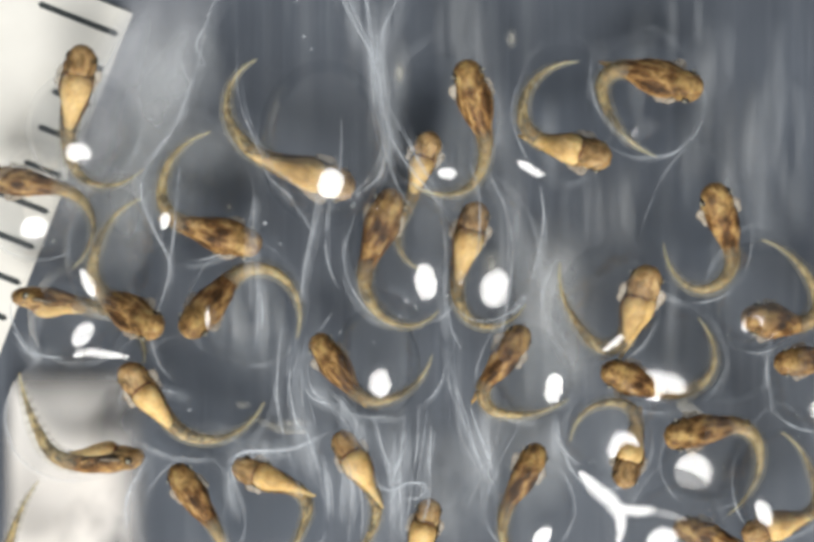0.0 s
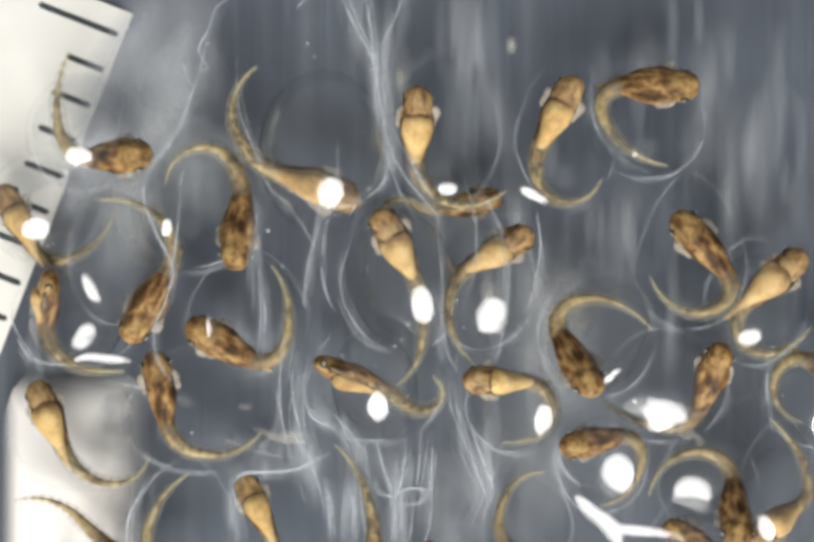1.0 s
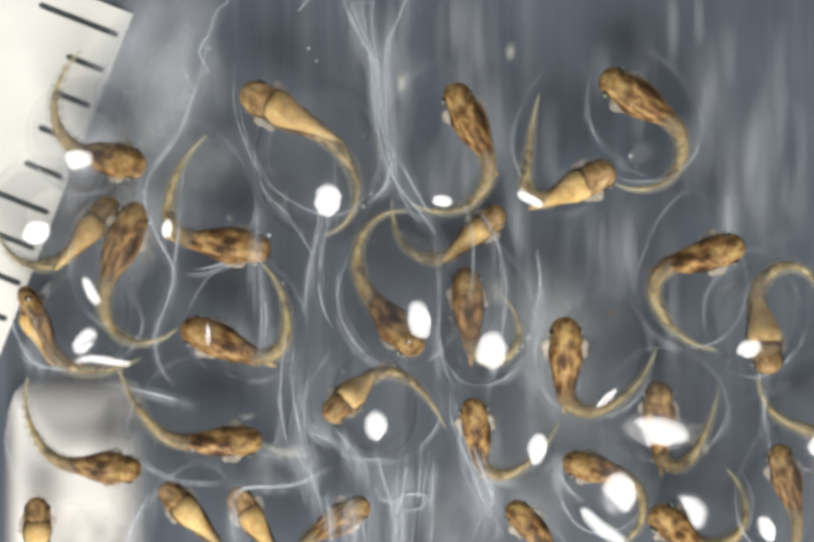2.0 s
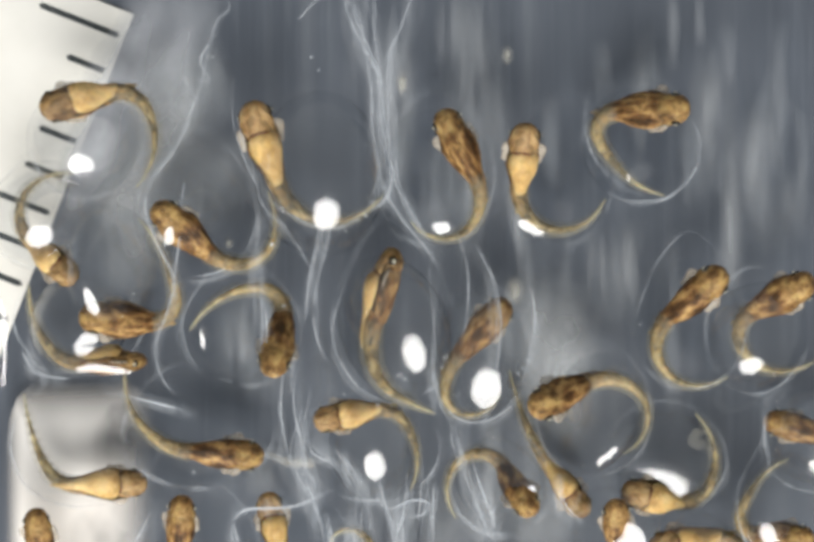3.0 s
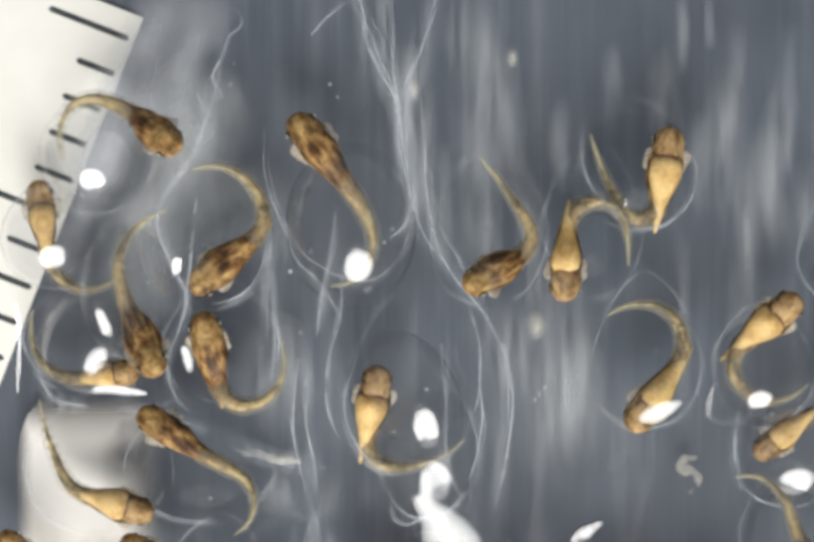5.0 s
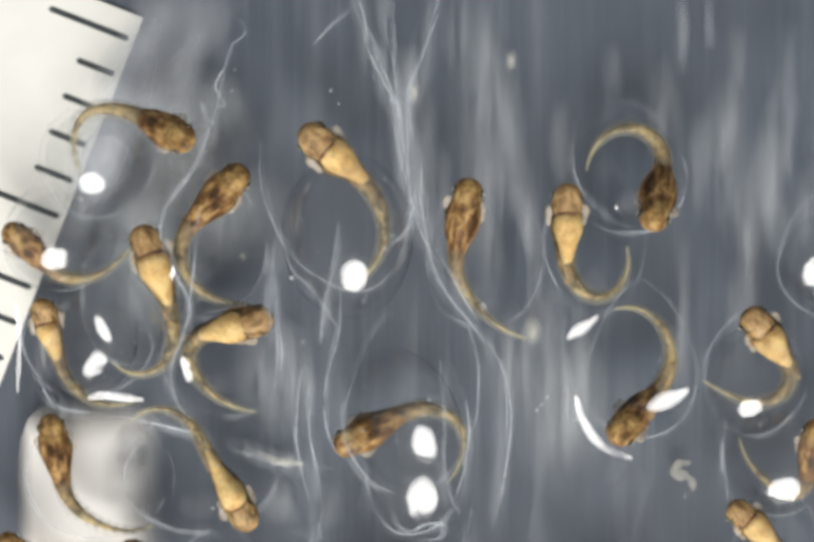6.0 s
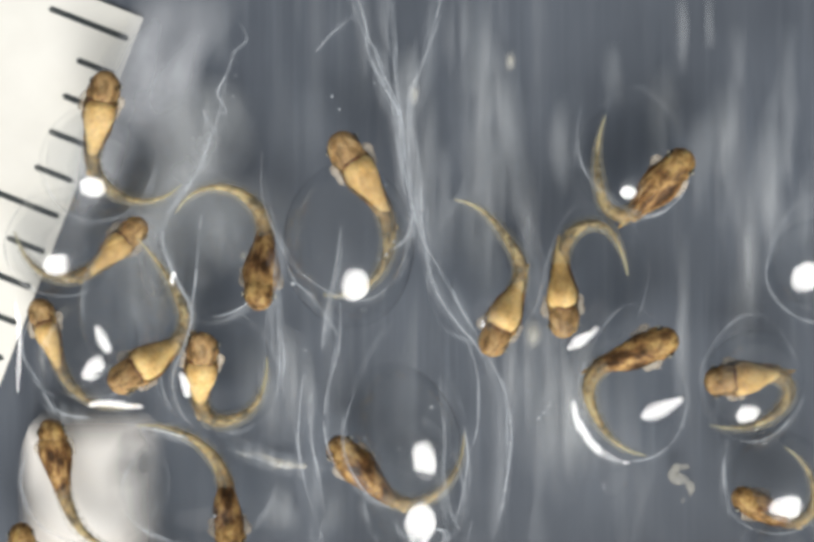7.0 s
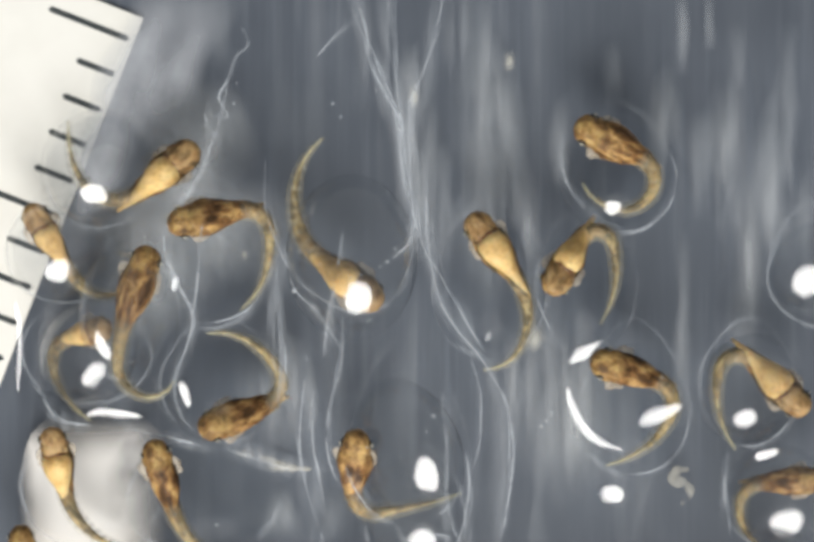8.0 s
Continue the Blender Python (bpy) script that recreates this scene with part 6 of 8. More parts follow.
    drift(bubble(0.029), -2.9, [(0, -1.1, 5.64), (0.5, -1.06, 5.54), (1, -1.02, 5.47), (1.5, -1, 5.39), (3, -0.94, 5.15), (3.2, -0.86, 4.9), (3.5, -0.79, 4.83), (4, -0.75, 4.73), (4.5, -0.74, 4.64), (6, -0.7, 4.39), (6.5, -0.69, 4.33), (7, -0.67, 4.25), (7.5, -0.66, 4.16), (8, -0.65, 4.07)])
    drift(bubble(0.029), -2.9, [(0, -1.51, 6.23), (0.5, -1.48, 6.13), (1, -1.44, 6.05), (1.5, -1.42, 5.98), (3, -1.36, 5.74), (3.2, -1.28, 5.48), (3.5, -1.21, 5.41), (4, -1.17, 5.31), (4.5, -1.15, 5.23), (6, -1.12, 4.98), (6.5, -1.1, 4.91), (7, -1.09, 4.84), (7.5, -1.08, 4.75), (8, -1.06, 4.66)])
    drift(bubble(0.029), -2.9, [(0, -0.94, 5.25), (0.5, -0.9, 5.15), (1, -0.87, 5.08), (1.5, -0.84, 5), (3, -0.78, 4.76), (3.2, -0.71, 4.5), (3.5, -0.63, 4.44), (4, -0.59, 4.34), (4.5, -0.58, 4.25), (6, -0.54, 4), (6.5, -0.53, 3.93), (7, -0.52, 3.86), (7.5, -0.5, 3.77), (8, -0.49, 3.68)])
    drift(bubble(0.048), -2.9, [(0, -2.6, 5.9), (0.5, -2.56, 5.8), (1, -2.52, 5.73), (1.5, -2.5, 5.65), (3, -2.44, 5.41), (3.2, -2.36, 5.16), (3.5, -2.29, 5.09), (4, -2.25, 4.99), (4.5, -2.24, 4.9), (6, -2.2, 4.65), (6.5, -2.19, 4.59), (7, -2.17, 4.51), (7.5, -2.16, 4.42), (8, -2.15, 4.33)])
    drift(bubble(0.038), -2.9, [(0, -2.4, 5.58), (0.5, -2.36, 5.48), (1, -2.33, 5.4), (1.5, -2.3, 5.33), (3, -2.25, 5.08), (3.2, -2.17, 4.83), (3.5, -2.09, 4.76), (4, -2.06, 4.66), (4.5, -2.04, 4.57), (6, -2, 4.32), (6.5, -1.99, 4.26), (7, -1.98, 4.18), (7.5, -1.96, 4.09), (8, -1.95, 4)])
    drift(bubble(0.038), -2.9, [(0, -5.08, 5.9), (0.5, -5.04, 5.8), (1, -5, 5.73), (1.5, -4.98, 5.65), (3, -4.92, 5.41), (3.2, -4.84, 5.16), (3.5, -4.77, 5.09), (4, -4.73, 4.99), (4.5, -4.72, 4.9), (6, -4.68, 4.65), (6.5, -4.66, 4.59), (7, -4.65, 4.51), (7.5, -4.64, 4.42), (8, -4.63, 4.33)])
    drift(bubble(0.029), -2.9, [(0, -5.01, 6.43), (0.5, -4.97, 6.32), (1, -4.94, 6.25), (1.5, -4.91, 6.18), (3, -4.85, 5.93), (3.2, -4.78, 5.68), (3.5, -4.7, 5.61), (4, -4.66, 5.51), (4.5, -4.65, 5.42), (6, -4.61, 5.17), (6.5, -4.6, 5.11), (7, -4.59, 5.03), (7.5, -4.57, 4.94), (8, -4.56, 4.85)])
    drift(bubble(0.058), -2.9, [(0, -0.01, -0.75), (0.5, -0, -1.03), (1, 0.03, -1.32), (1.5, 0.04, -1.55), (3, 0.06, -2.29), (3.2, 0.02, -2.43), (3.5, 0.07, -2.48), (4, 0.18, -2.61), (4.5, 0.2, -2.73), (6, 0.28, -3.11), (6.5, 0.31, -3.19), (7, 0.33, -3.3), (7.5, 0.36, -3.43), (8, 0.38, -3.52)])
    drift(bubble(0.067), -2.9, [(0, -3.57, 1.21), (0.5, -3.54, 1.11), (1, -3.5, 1.03), (1.5, -3.48, 0.96), (3, -3.42, 0.71), (3.2, -3.34, 0.46), (3.5, -3.27, 0.39), (4, -3.23, 0.29), (4.5, -3.22, 0.2), (6, -3.18, -0.05), (6.5, -3.16, -0.11), (7, -3.15, -0.19), (7.5, -3.14, -0.28), (8, -3.12, -0.37)])
    drift(bubble(0.038), -2.9, [(0, -3.18, 0.68), (0.5, -3.17, 0.4), (1, -3.14, 0.12), (1.5, -3.13, -0.11), (3, -3.11, -0.85), (3.2, -3.15, -1), (3.5, -3.1, -1.04), (4, -2.99, -1.17), (4.5, -2.97, -1.3), (6, -2.89, -1.68), (6.5, -2.86, -1.75), (7, -2.84, -1.87), (7.5, -2.81, -2), (8, -2.79, -2.09)])
    drift(bubble(0.058), -2.9, [(0, -1.23, 1.92), (0.5, -1.19, 1.82), (1, -1.15, 1.75), (1.5, -1.13, 1.67), (3, -1.07, 1.43), (3.2, -0.99, 1.18), (3.5, -0.92, 1.11), (4, -0.88, 1.01), (4.5, -0.87, 0.92), (6, -0.83, 0.67), (6.5, -0.82, 0.61), (7, -0.8, 0.53), (7.5, -0.79, 0.44), (8, -0.78, 0.35)])
    drift(bubble(0.048), -2.9, [(0, -1.03, 2.25), (0.5, -0.99, 2.15), (1, -0.96, 2.08), (1.5, -0.93, 2), (3, -0.88, 1.76), (3.2, -0.8, 1.5), (3.5, -0.72, 1.44), (4, -0.69, 1.33), (4.5, -0.67, 1.25), (6, -0.63, 1), (6.5, -0.62, 0.93), (7, -0.61, 0.86), (7.5, -0.59, 0.77), (8, -0.58, 0.68)])
    drift(bubble(0.038), -2.9, [(0, -1.41, 1.81), (0.5, -1.37, 1.71), (1, -1.34, 1.63), (1.5, -1.31, 1.56), (3, -1.25, 1.31), (3.2, -1.18, 1.06), (3.5, -1.1, 0.99), (4, -1.06, 0.89), (4.5, -1.05, 0.8), (6, -1.01, 0.55), (6.5, -1, 0.49), (7, -0.99, 0.41), (7.5, -0.97, 0.32), (8, -0.96, 0.23)])
    drift(bubble(0.038), -2.9, [(0, -1.88, 1.6), (0.5, -1.84, 1.5), (1, -1.81, 1.42), (1.5, -1.78, 1.35), (3, -1.72, 1.1), (3.2, -1.65, 0.85), (3.5, -1.57, 0.78), (4, -1.53, 0.68), (4.5, -1.52, 0.59), (6, -1.48, 0.34), (6.5, -1.47, 0.28), (7, -1.45, 0.2), (7.5, -1.44, 0.12), (8, -1.43, 0.03)])
    drift(bubble(0.029), -2.9, [(0, -2.14, 1.53), (0.5, -2.1, 1.43), (1, -2.07, 1.36), (1.5, -2.04, 1.28), (3, -1.98, 1.04), (3.2, -1.91, 0.79), (3.5, -1.83, 0.72), (4, -1.79, 0.62), (4.5, -1.78, 0.53), (6, -1.74, 0.28), (6.5, -1.73, 0.22), (7, -1.72, 0.14), (7.5, -1.7, 0.05), (8, -1.69, -0.04)])
    drift(bubble(0.058), -2.9, [(0, 2.95, -0.68), (0.5, 2.96, -0.97), (1, 3, -1.25), (1.5, 3.01, -1.48), (3, 3.03, -2.22), (3.2, 2.99, -2.37), (3.5, 3.03, -2.41), (4, 3.14, -2.54), (4.5, 3.16, -2.67), (6, 3.24, -3.05), (6.5, 3.27, -3.12), (7, 3.29, -3.24), (7.5, 3.32, -3.37), (8, 3.35, -3.46)])
    drift(bubble(0.048), -2.9, [(0, 2.82, -0.88), (0.5, 2.83, -1.16), (1, 2.87, -1.45), (1.5, 2.88, -1.68), (3, 2.89, -2.42), (3.2, 2.86, -2.56), (3.5, 2.9, -2.61), (4, 3.01, -2.74), (4.5, 3.03, -2.86), (6, 3.11, -3.24), (6.5, 3.14, -3.32), (7, 3.16, -3.44), (7.5, 3.19, -3.56), (8, 3.22, -3.65)])
    drift(bubble(0.048), -2.9, [(0, 2.69, -1.01), (0.5, 2.7, -1.29), (1, 2.73, -1.58), (1.5, 2.75, -1.81), (3, 2.76, -2.55), (3.2, 2.73, -2.69), (3.5, 2.77, -2.74), (4, 2.88, -2.87), (4.5, 2.9, -2.99), (6, 2.98, -3.37), (6.5, 3.01, -3.45), (7, 3.03, -3.57), (7.5, 3.06, -3.69), (8, 3.09, -3.78)])
    drift(bubble(0.038), -2.9, [(0, -1.68, -1.53), (0.5, -1.67, -1.82), (1, -1.64, -2.1), (1.5, -1.63, -2.33), (3, -1.61, -3.07), (3.2, -1.65, -3.22), (3.5, -1.6, -3.26), (4, -1.49, -3.39), (4.5, -1.47, -3.51), (6, -1.39, -3.9), (6.5, -1.36, -3.97), (7, -1.34, -4.09), (7.5, -1.31, -4.22), (8, -1.29, -4.31)])
    drift(bubble(0.038), -2.9, [(0, -0.83, -1.79), (0.5, -0.82, -2.08), (1, -0.79, -2.36), (1.5, -0.78, -2.59), (3, -0.76, -3.33), (3.2, -0.8, -3.48), (3.5, -0.75, -3.52), (4, -0.65, -3.65), (4.5, -0.62, -3.78), (6, -0.54, -4.16), (6.5, -0.52, -4.23), (7, -0.49, -4.35), (7.5, -0.46, -4.48), (8, -0.44, -4.57)])
    drift(bubble(0.048), -2.9, [(0, -5.47, -3.49), (0.5, -5.46, -3.77), (1, -5.42, -4.06), (1.5, -5.41, -4.29), (3, -5.39, -5.03), (3.2, -5.43, -5.17), (3.5, -5.38, -5.22), (4, -5.28, -5.35), (4.5, -5.25, -5.47), (6, -5.17, -5.85), (6.5, -5.15, -5.93), (7, -5.12, -6.04), (7.5, -5.09, -6.17), (8, -5.07, -6.26)])
    drift(bubble(0.038), -2.9, [(0, -0.18, -1.14), (0.5, -0.17, -1.42), (1, -0.14, -1.71), (1.5, -0.12, -1.94), (3, -0.11, -2.68), (3.2, -0.15, -2.83), (3.5, -0.1, -2.87), (4, 0.01, -3), (4.5, 0.03, -3.12), (6, 0.11, -3.5), (6.5, 0.14, -3.58), (7, 0.16, -3.7), (7.5, 0.19, -3.82), (8, 0.21, -3.91)])
    drift(bubble(0.029), -2.9, [(0, 0.21, -0.68), (0.5, 0.22, -0.97), (1, 0.26, -1.25), (1.5, 0.27, -1.48), (3, 0.29, -2.22), (3.2, 0.25, -2.37), (3.5, 0.29, -2.41), (4, 0.4, -2.54), (4.5, 0.42, -2.67), (6, 0.5, -3.05), (6.5, 0.53, -3.12), (7, 0.55, -3.24), (7.5, 0.58, -3.37), (8, 0.61, -3.46)])
    drift(bubble(0.029), -2.9, [(0, -2.92, 1.86), (0.5, -2.89, 1.76), (1, -2.85, 1.68), (1.5, -2.83, 1.61), (3, -2.77, 1.36), (3.2, -2.69, 1.11), (3.5, -2.62, 1.04), (4, -2.58, 0.94), (4.5, -2.56, 0.86), (6, -2.52, 0.61), (6.5, -2.51, 0.54), (7, -2.5, 0.47), (7.5, -2.49, 0.38), (8, -2.47, 0.29)])
    drift(bubble(0.029), -2.9, [(0, 5.75, 0.23), (0.5, 5.76, -0.06), (1, 5.8, -0.34), (1.5, 5.81, -0.57), (3, 5.83, -1.31), (3.2, 5.79, -1.46), (3.5, 5.84, -1.5), (4, 5.94, -1.63), (4.5, 5.97, -1.75), (6, 6.05, -2.13), (6.5, 6.07, -2.21), (7, 6.1, -2.33), (7.5, 6.12, -2.46), (8, 6.15, -2.54)])
    drift(bubble(0.029), -2.9, [(0, -1.23, 3.69), (0.5, -1.19, 3.58), (1, -1.15, 3.51), (1.5, -1.13, 3.44), (3, -1.07, 3.19), (3.2, -0.99, 2.94), (3.5, -0.92, 2.87), (4, -0.88, 2.77), (4.5, -0.87, 2.68), (6, -0.83, 2.43), (6.5, -0.82, 2.37), (7, -0.8, 2.29), (7.5, -0.79, 2.2), (8, -0.78, 2.11)])
    swim(next(HERD), -1.5, [(0, -8.68, 3.87, 77, 180, -14, 31, 69, 48), (0.2, -8.11, 3.03, 19, 180, -15, -73, -33, -20), (0.5, -7.13, 3.88, -101, 180, -25, 12, 72, 44), (0.7, -6.72, 3.95, -114, 0, -17, 64, 37, 18), (1, -8.11, 2.91, 2, 0, -36, -76, -22, -19), (1.2, -7.64, 4.87, -153, 0, -20, -68, -44, -30), (1.5, -6.99, 3.15, -295, 0, 0, -59, -52, -18), (1.7, -8.17, 2.99, -373, 0, -38, -55, -41, -26), (2.8, -8.55, 3.49, -272, 180, -11, 50, 56, 41), (3, -7.67, 4.61, -163, 180, -32, -77, -36, -35), (3.2, -8.55, 3.18, -270, 180, 0, 73, 46, 31)] + [(3.5, -6.95, 3.5, -90, 180, -42, 29, 56, 44), (3.7, -8.13, 2.91, -238, 180, -30, 76, 33, 21), (4, -7.52, 4.54, -185, 0, -32, -50, -46, -38), (4.2, -7.85, 4.41, -351, 0, -23, 42, 44, 36), (4.5, -8.2, 2.92, -242, 0, -34, 73, 36, 21), (4.7, -7.17, 4.1, -397, 0, -41, 24, 79, 44), (5.8, -8.36, 3.95, -322, 0, 0, 77, 32, 24), (6, -7.04, 4.04, -388, 0, -41, 27, 80, 40), (6.2, -7.26, 4.01, -214, 0, -36, -19, -59, -47), (6.5, -7.24, 4.23, -174, 180, -9, -81, -29, -37), (6.7, -7.4, 2.5, -330, 180, 0, -57, -54, -18)] + [(7, -8.36, 3.32, -283, 180, -14, 59, 41, 50), (7.2, -7.15, 2.43, -318, 180, 0, -63, -44, -25), (7.5, -6.88, 3.4, -450, 180, -24, 42, 48, 29), (7.7, -6.75, 3.26, -455, 180, -28, 47, 40, 35), (8, -7.18, 2.14, -322, 180, -13, -67, -43, -22)])
    swim(next(HERD), -1.3, [(0, -9.12, 2.18, 173, 0, 0, -43, -55, -34), (0.2, -8.6, 2.08, 317, 0, -42, 6, 68, 47), (0.5, -10.18, 1.37, 441, 180, 0, 59, 37, 41), (0.7, -9.73, 1.04, 469, 180, 0, 53, 53, 25), (1, -9.7, 0.68, 477, 180, -4, 74, 31, 30), (1.2, -9.67, 0.6, 326, 0, -42, -43, -56, -47), (1.5, -8.99, 2.27, 174, 0, 0, -56, -46, -24), (1.7, -8.6, 0.5, 49, 180, 0, -48, -52, -25), (2.8, -9.53, 1.04, 107, 180, 0, 14, 66, 60), (3, -9.69, 0.75, -39, 180, -27, -56, -53, -37), (3.2, -9.66, 0.83, 101, 180, 0, 36, 69, 42)] + [(3.5, -8.88, 2.07, 177, 0, -27, -69, -38, -20), (3.7, -9.71, 1.04, 103, 0, -29, 36, 54, 38), (4, -9.71, 1.05, 103, 0, -29, 40, 49, 36), (4.2, -9.02, 0.12, 149, 0, -19, 36, 44, 12), (4.5, -8.26, 0.38, 59, 180, -19, -67, -30, -19), (4.7, -9.65, 0.79, 97, 180, 0, 37, 58, 42), (5.8, -8.88, 0, 156, 180, -12, 65, 18, 3), (6, -9.57, 0.27, 131, 0, -42, 51, 39, 5), (6.2, -9.32, 0.72, 283, 0, -29, -66, -38, -18), (6.5, -8.75, 1.83, 194, 0, 0, -80, -39, -35), (6.7, -9.16, 0.13, 125, 0, -8, 91, -4, -23)] + [(7, -8.27, 0.27, 42, 180, -13, -41, -48, -28), (7.2, -8.11, 0.29, 51, 0, 0, -56, -34, -18), (7.5, -8.77, 1.5, 214, 0, 0, -39, -39, -10), (7.7, -9.3, 0.13, 115, 0, -19, 76, 20, -5), (8, -9.17, 0.4, 119, 180, -22, 20, 66, 60)])
    swim(next(HERD), -2.2, [(0, -7.54, -0.74, -29, 0, -37, -68, -26, -34), (0.2, -6.23, 0.41, 135, 0, -20, -48, -41, -47), (0.5, -6.24, 0.41, 135, 0, -20, -45, -45, -45), (0.7, -6.76, -1.03, 160, 0, -21, 112, 14, 22), (1, -6.12, -0.08, 239, 0, 0, 52, 47, 30), (1.2, -6.31, 0.28, 132, 0, -20, -50, -50, -47), (1.5, -6.4, -0.32, 265, 0, -39, 61, -57, -62), (1.7, -7.59, -0.09, 426, 0, 0, 40, 65, 51), (2.8, -7.68, 0.03, 413, 180, -22, 60, 46, 45), (3, -6.52, -1.26, 535, 0, -32, 106, 13, 21), (3.2, -6.67, -0.5, 623, 90, -32, 35, -25, -53)] + [(3.5, -7.48, 0.1, 783, 180, -38, 36, 44, 54), (3.7, -6.8, -0.63, 630, 90, -24, 24, -37, -47), (4, -6.26, -0.29, 479, 180, 0, -40, -53, -53), (4.2, -7.75, -0.29, 420, 180, -13, 56, 28, 64), (4.5, -7.13, -0.64, 446, 0, 0, -27, 69, 79), (4.7, -7.35, -0.89, 297, 0, -30, -19, -48, -31), (5.8, -6.64, -1.71, 166, 180, -30, 118, 3, 18), (6, -6.4, -0.55, 109, 180, -15, -18, -68, -70), (6.2, -6.27, -0.32, 264, 0, -42, 126, 26, 16), (6.5, -7.14, -0.81, 444, 0, -9, -22, 69, 89), (6.7, -6.14, -1.17, 597, 0, 0, 49, 35, 62)] + [(7, -6.25, -1.81, 574, 180, -28, 77, 12, 12), (7.2, -7.48, -0.94, 429, 0, -13, 28, 53, 89), (7.5, -6.33, -0.8, 478, 180, -25, -40, -45, -67), (7.7, -6.38, -1.94, 570, 180, -32, 73, 19, 24), (8, -7.45, -1.13, 431, 0, 0, 17, 67, 90)])
    swim(next(HERD), -1.1, [(0, -8.63, -0.84, 172, 90, -25, -7, -37, -46), (0.2, -9.34, -1.72, 85, 180, 0, 68, 31, 23), (0.5, -8.78, -1.12, 151, 90, -29, -5, 43, 43), (0.7, -8.5, -0.97, 172, 90, -19, -1, -45, -64), (1, -9.34, -1.33, 81, 90, -35, 56, 33, 13), (1.2, -9.21, -1.74, 90, 90, -20, 70, 27, 17), (1.5, -8.64, -0.9, 174, 90, -31, -1, -46, -52), (1.7, -9.33, -1.87, 111, 90, -17, 51, 26, 19), (2.8, -9.21, -1.86, 104, 90, -28, 47, 37, 26), (3, -8.43, -2.36, 2, 90, 0, -50, -22, -20), (3.2, -8.93, -0.79, -117, 90, -31, -49, -58, -58)] + [(3.5, -9.27, -1.78, -247, 90, -28, 16, 42, 30), (3.7, -9.27, -1.91, -249, 90, -17, 23, 43, 29), (4, -9.2, -2.05, -249, 180, -17, 19, 53, 32), (4.2, -8.51, -1.08, -191, 180, -30, -57, 26, 47), (4.5, -8.65, -1.15, -201, 180, -35, -35, 11, 57), (4.7, -8.57, -2.76, -351, 180, -30, -38, -46, -25), (5.8, -8.51, -1.2, -191, 180, -30, -50, 10, -16), (6, -9.34, -2.03, -256, 180, -28, 24, 37, 33), (6.2, -9.27, -2.16, -251, 180, -25, 23, 46, 32), (6.5, -8.65, -1.34, -205, 180, -37, -40, 25, 57), (6.7, -8.65, -1.47, -208, 180, -35, -37, 23, 31)] + [(7, -9.34, -2.16, -252, 180, -10, 24, 35, 30), (7.2, -9.34, -2.3, -252, 180, -19, 31, 35, 31), (7.5, -9.14, -2.16, -261, 180, -30, 17, 54, 31), (7.7, -8.51, -1.4, -198, 180, -32, -52, 18, 42), (8, -9.03, -1.61, -345, 180, -42, 85, 24, 23)])
    swim(next(HERD), -1.8, [(0, -5.66, 1.17, -16, 0, 0, -71, -41, -38), (0.2, -5.87, 1.11, -29, 0, -29, -73, -34, -39), (0.5, -5.78, 1.73, 71, 0, -16, 67, 41, 32), (0.7, -5.67, 1.11, -20, 0, 0, -72, -37, -36), (1, -4.24, 1.94, -94, 0, -19, 47, 71, 60), (1.2, -5.15, 0.57, 9, 0, -23, -69, -32, -26), (1.5, -5.84, 1.64, 64, 0, 0, 71, 34, 26), (1.7, -5.53, 0.85, -8, 0, 0, -84, -25, -23), (2.8, -5.15, 0.45, 5, 0, -29, -75, -27, -29), (3, -5.11, 0.5, 137, 0, -30, 54, 71, 32), (3.2, -4.96, 2.48, 214, 0, -22, -106, -20, -21)] + [(3.5, -5.59, 1.31, 74, 0, 0, 51, 55, 38), (3.7, -5.81, 0.68, -31, 0, -35, -77, -27, -31), (4, -4.43, 0.82, -142, 0, -32, 61, 35, 44), (4.2, -5.86, 1.31, -301, 0, 0, 63, 46, 31), (4.5, -4.82, 2.08, -155, 0, -23, -97, -24, -20), (4.7, -4.29, 0.83, -141, 0, -7, 70, 42, 50), (5.8, -4.03, 1.45, -220, 0, -24, -74, -36, -25), (6, -5.8, 1.33, -314, 0, 0, 58, 48, 31), (6.2, -4.16, 1.73, -205, 0, -36, -76, -22, -36), (6.5, -5.76, 1.23, -322, 0, 0, 71, 43, 33), (6.7, -5.87, 1.06, -311, 0, 0, 75, 29, 24)] + [(7, -3.92, 0.99, -454, 0, -24, 52, 49, 55), (7.2, -5.15, -0.39, -347, 0, -21, -87, -25, -20), (7.5, -5.02, -0.65, -339, 0, -27, -92, -17, -12), (7.7, -5.77, 0.97, -314, 0, 0, 66, 36, 34), (8, -4.55, 1.69, -167, 0, -26, -100, -19, -35)])
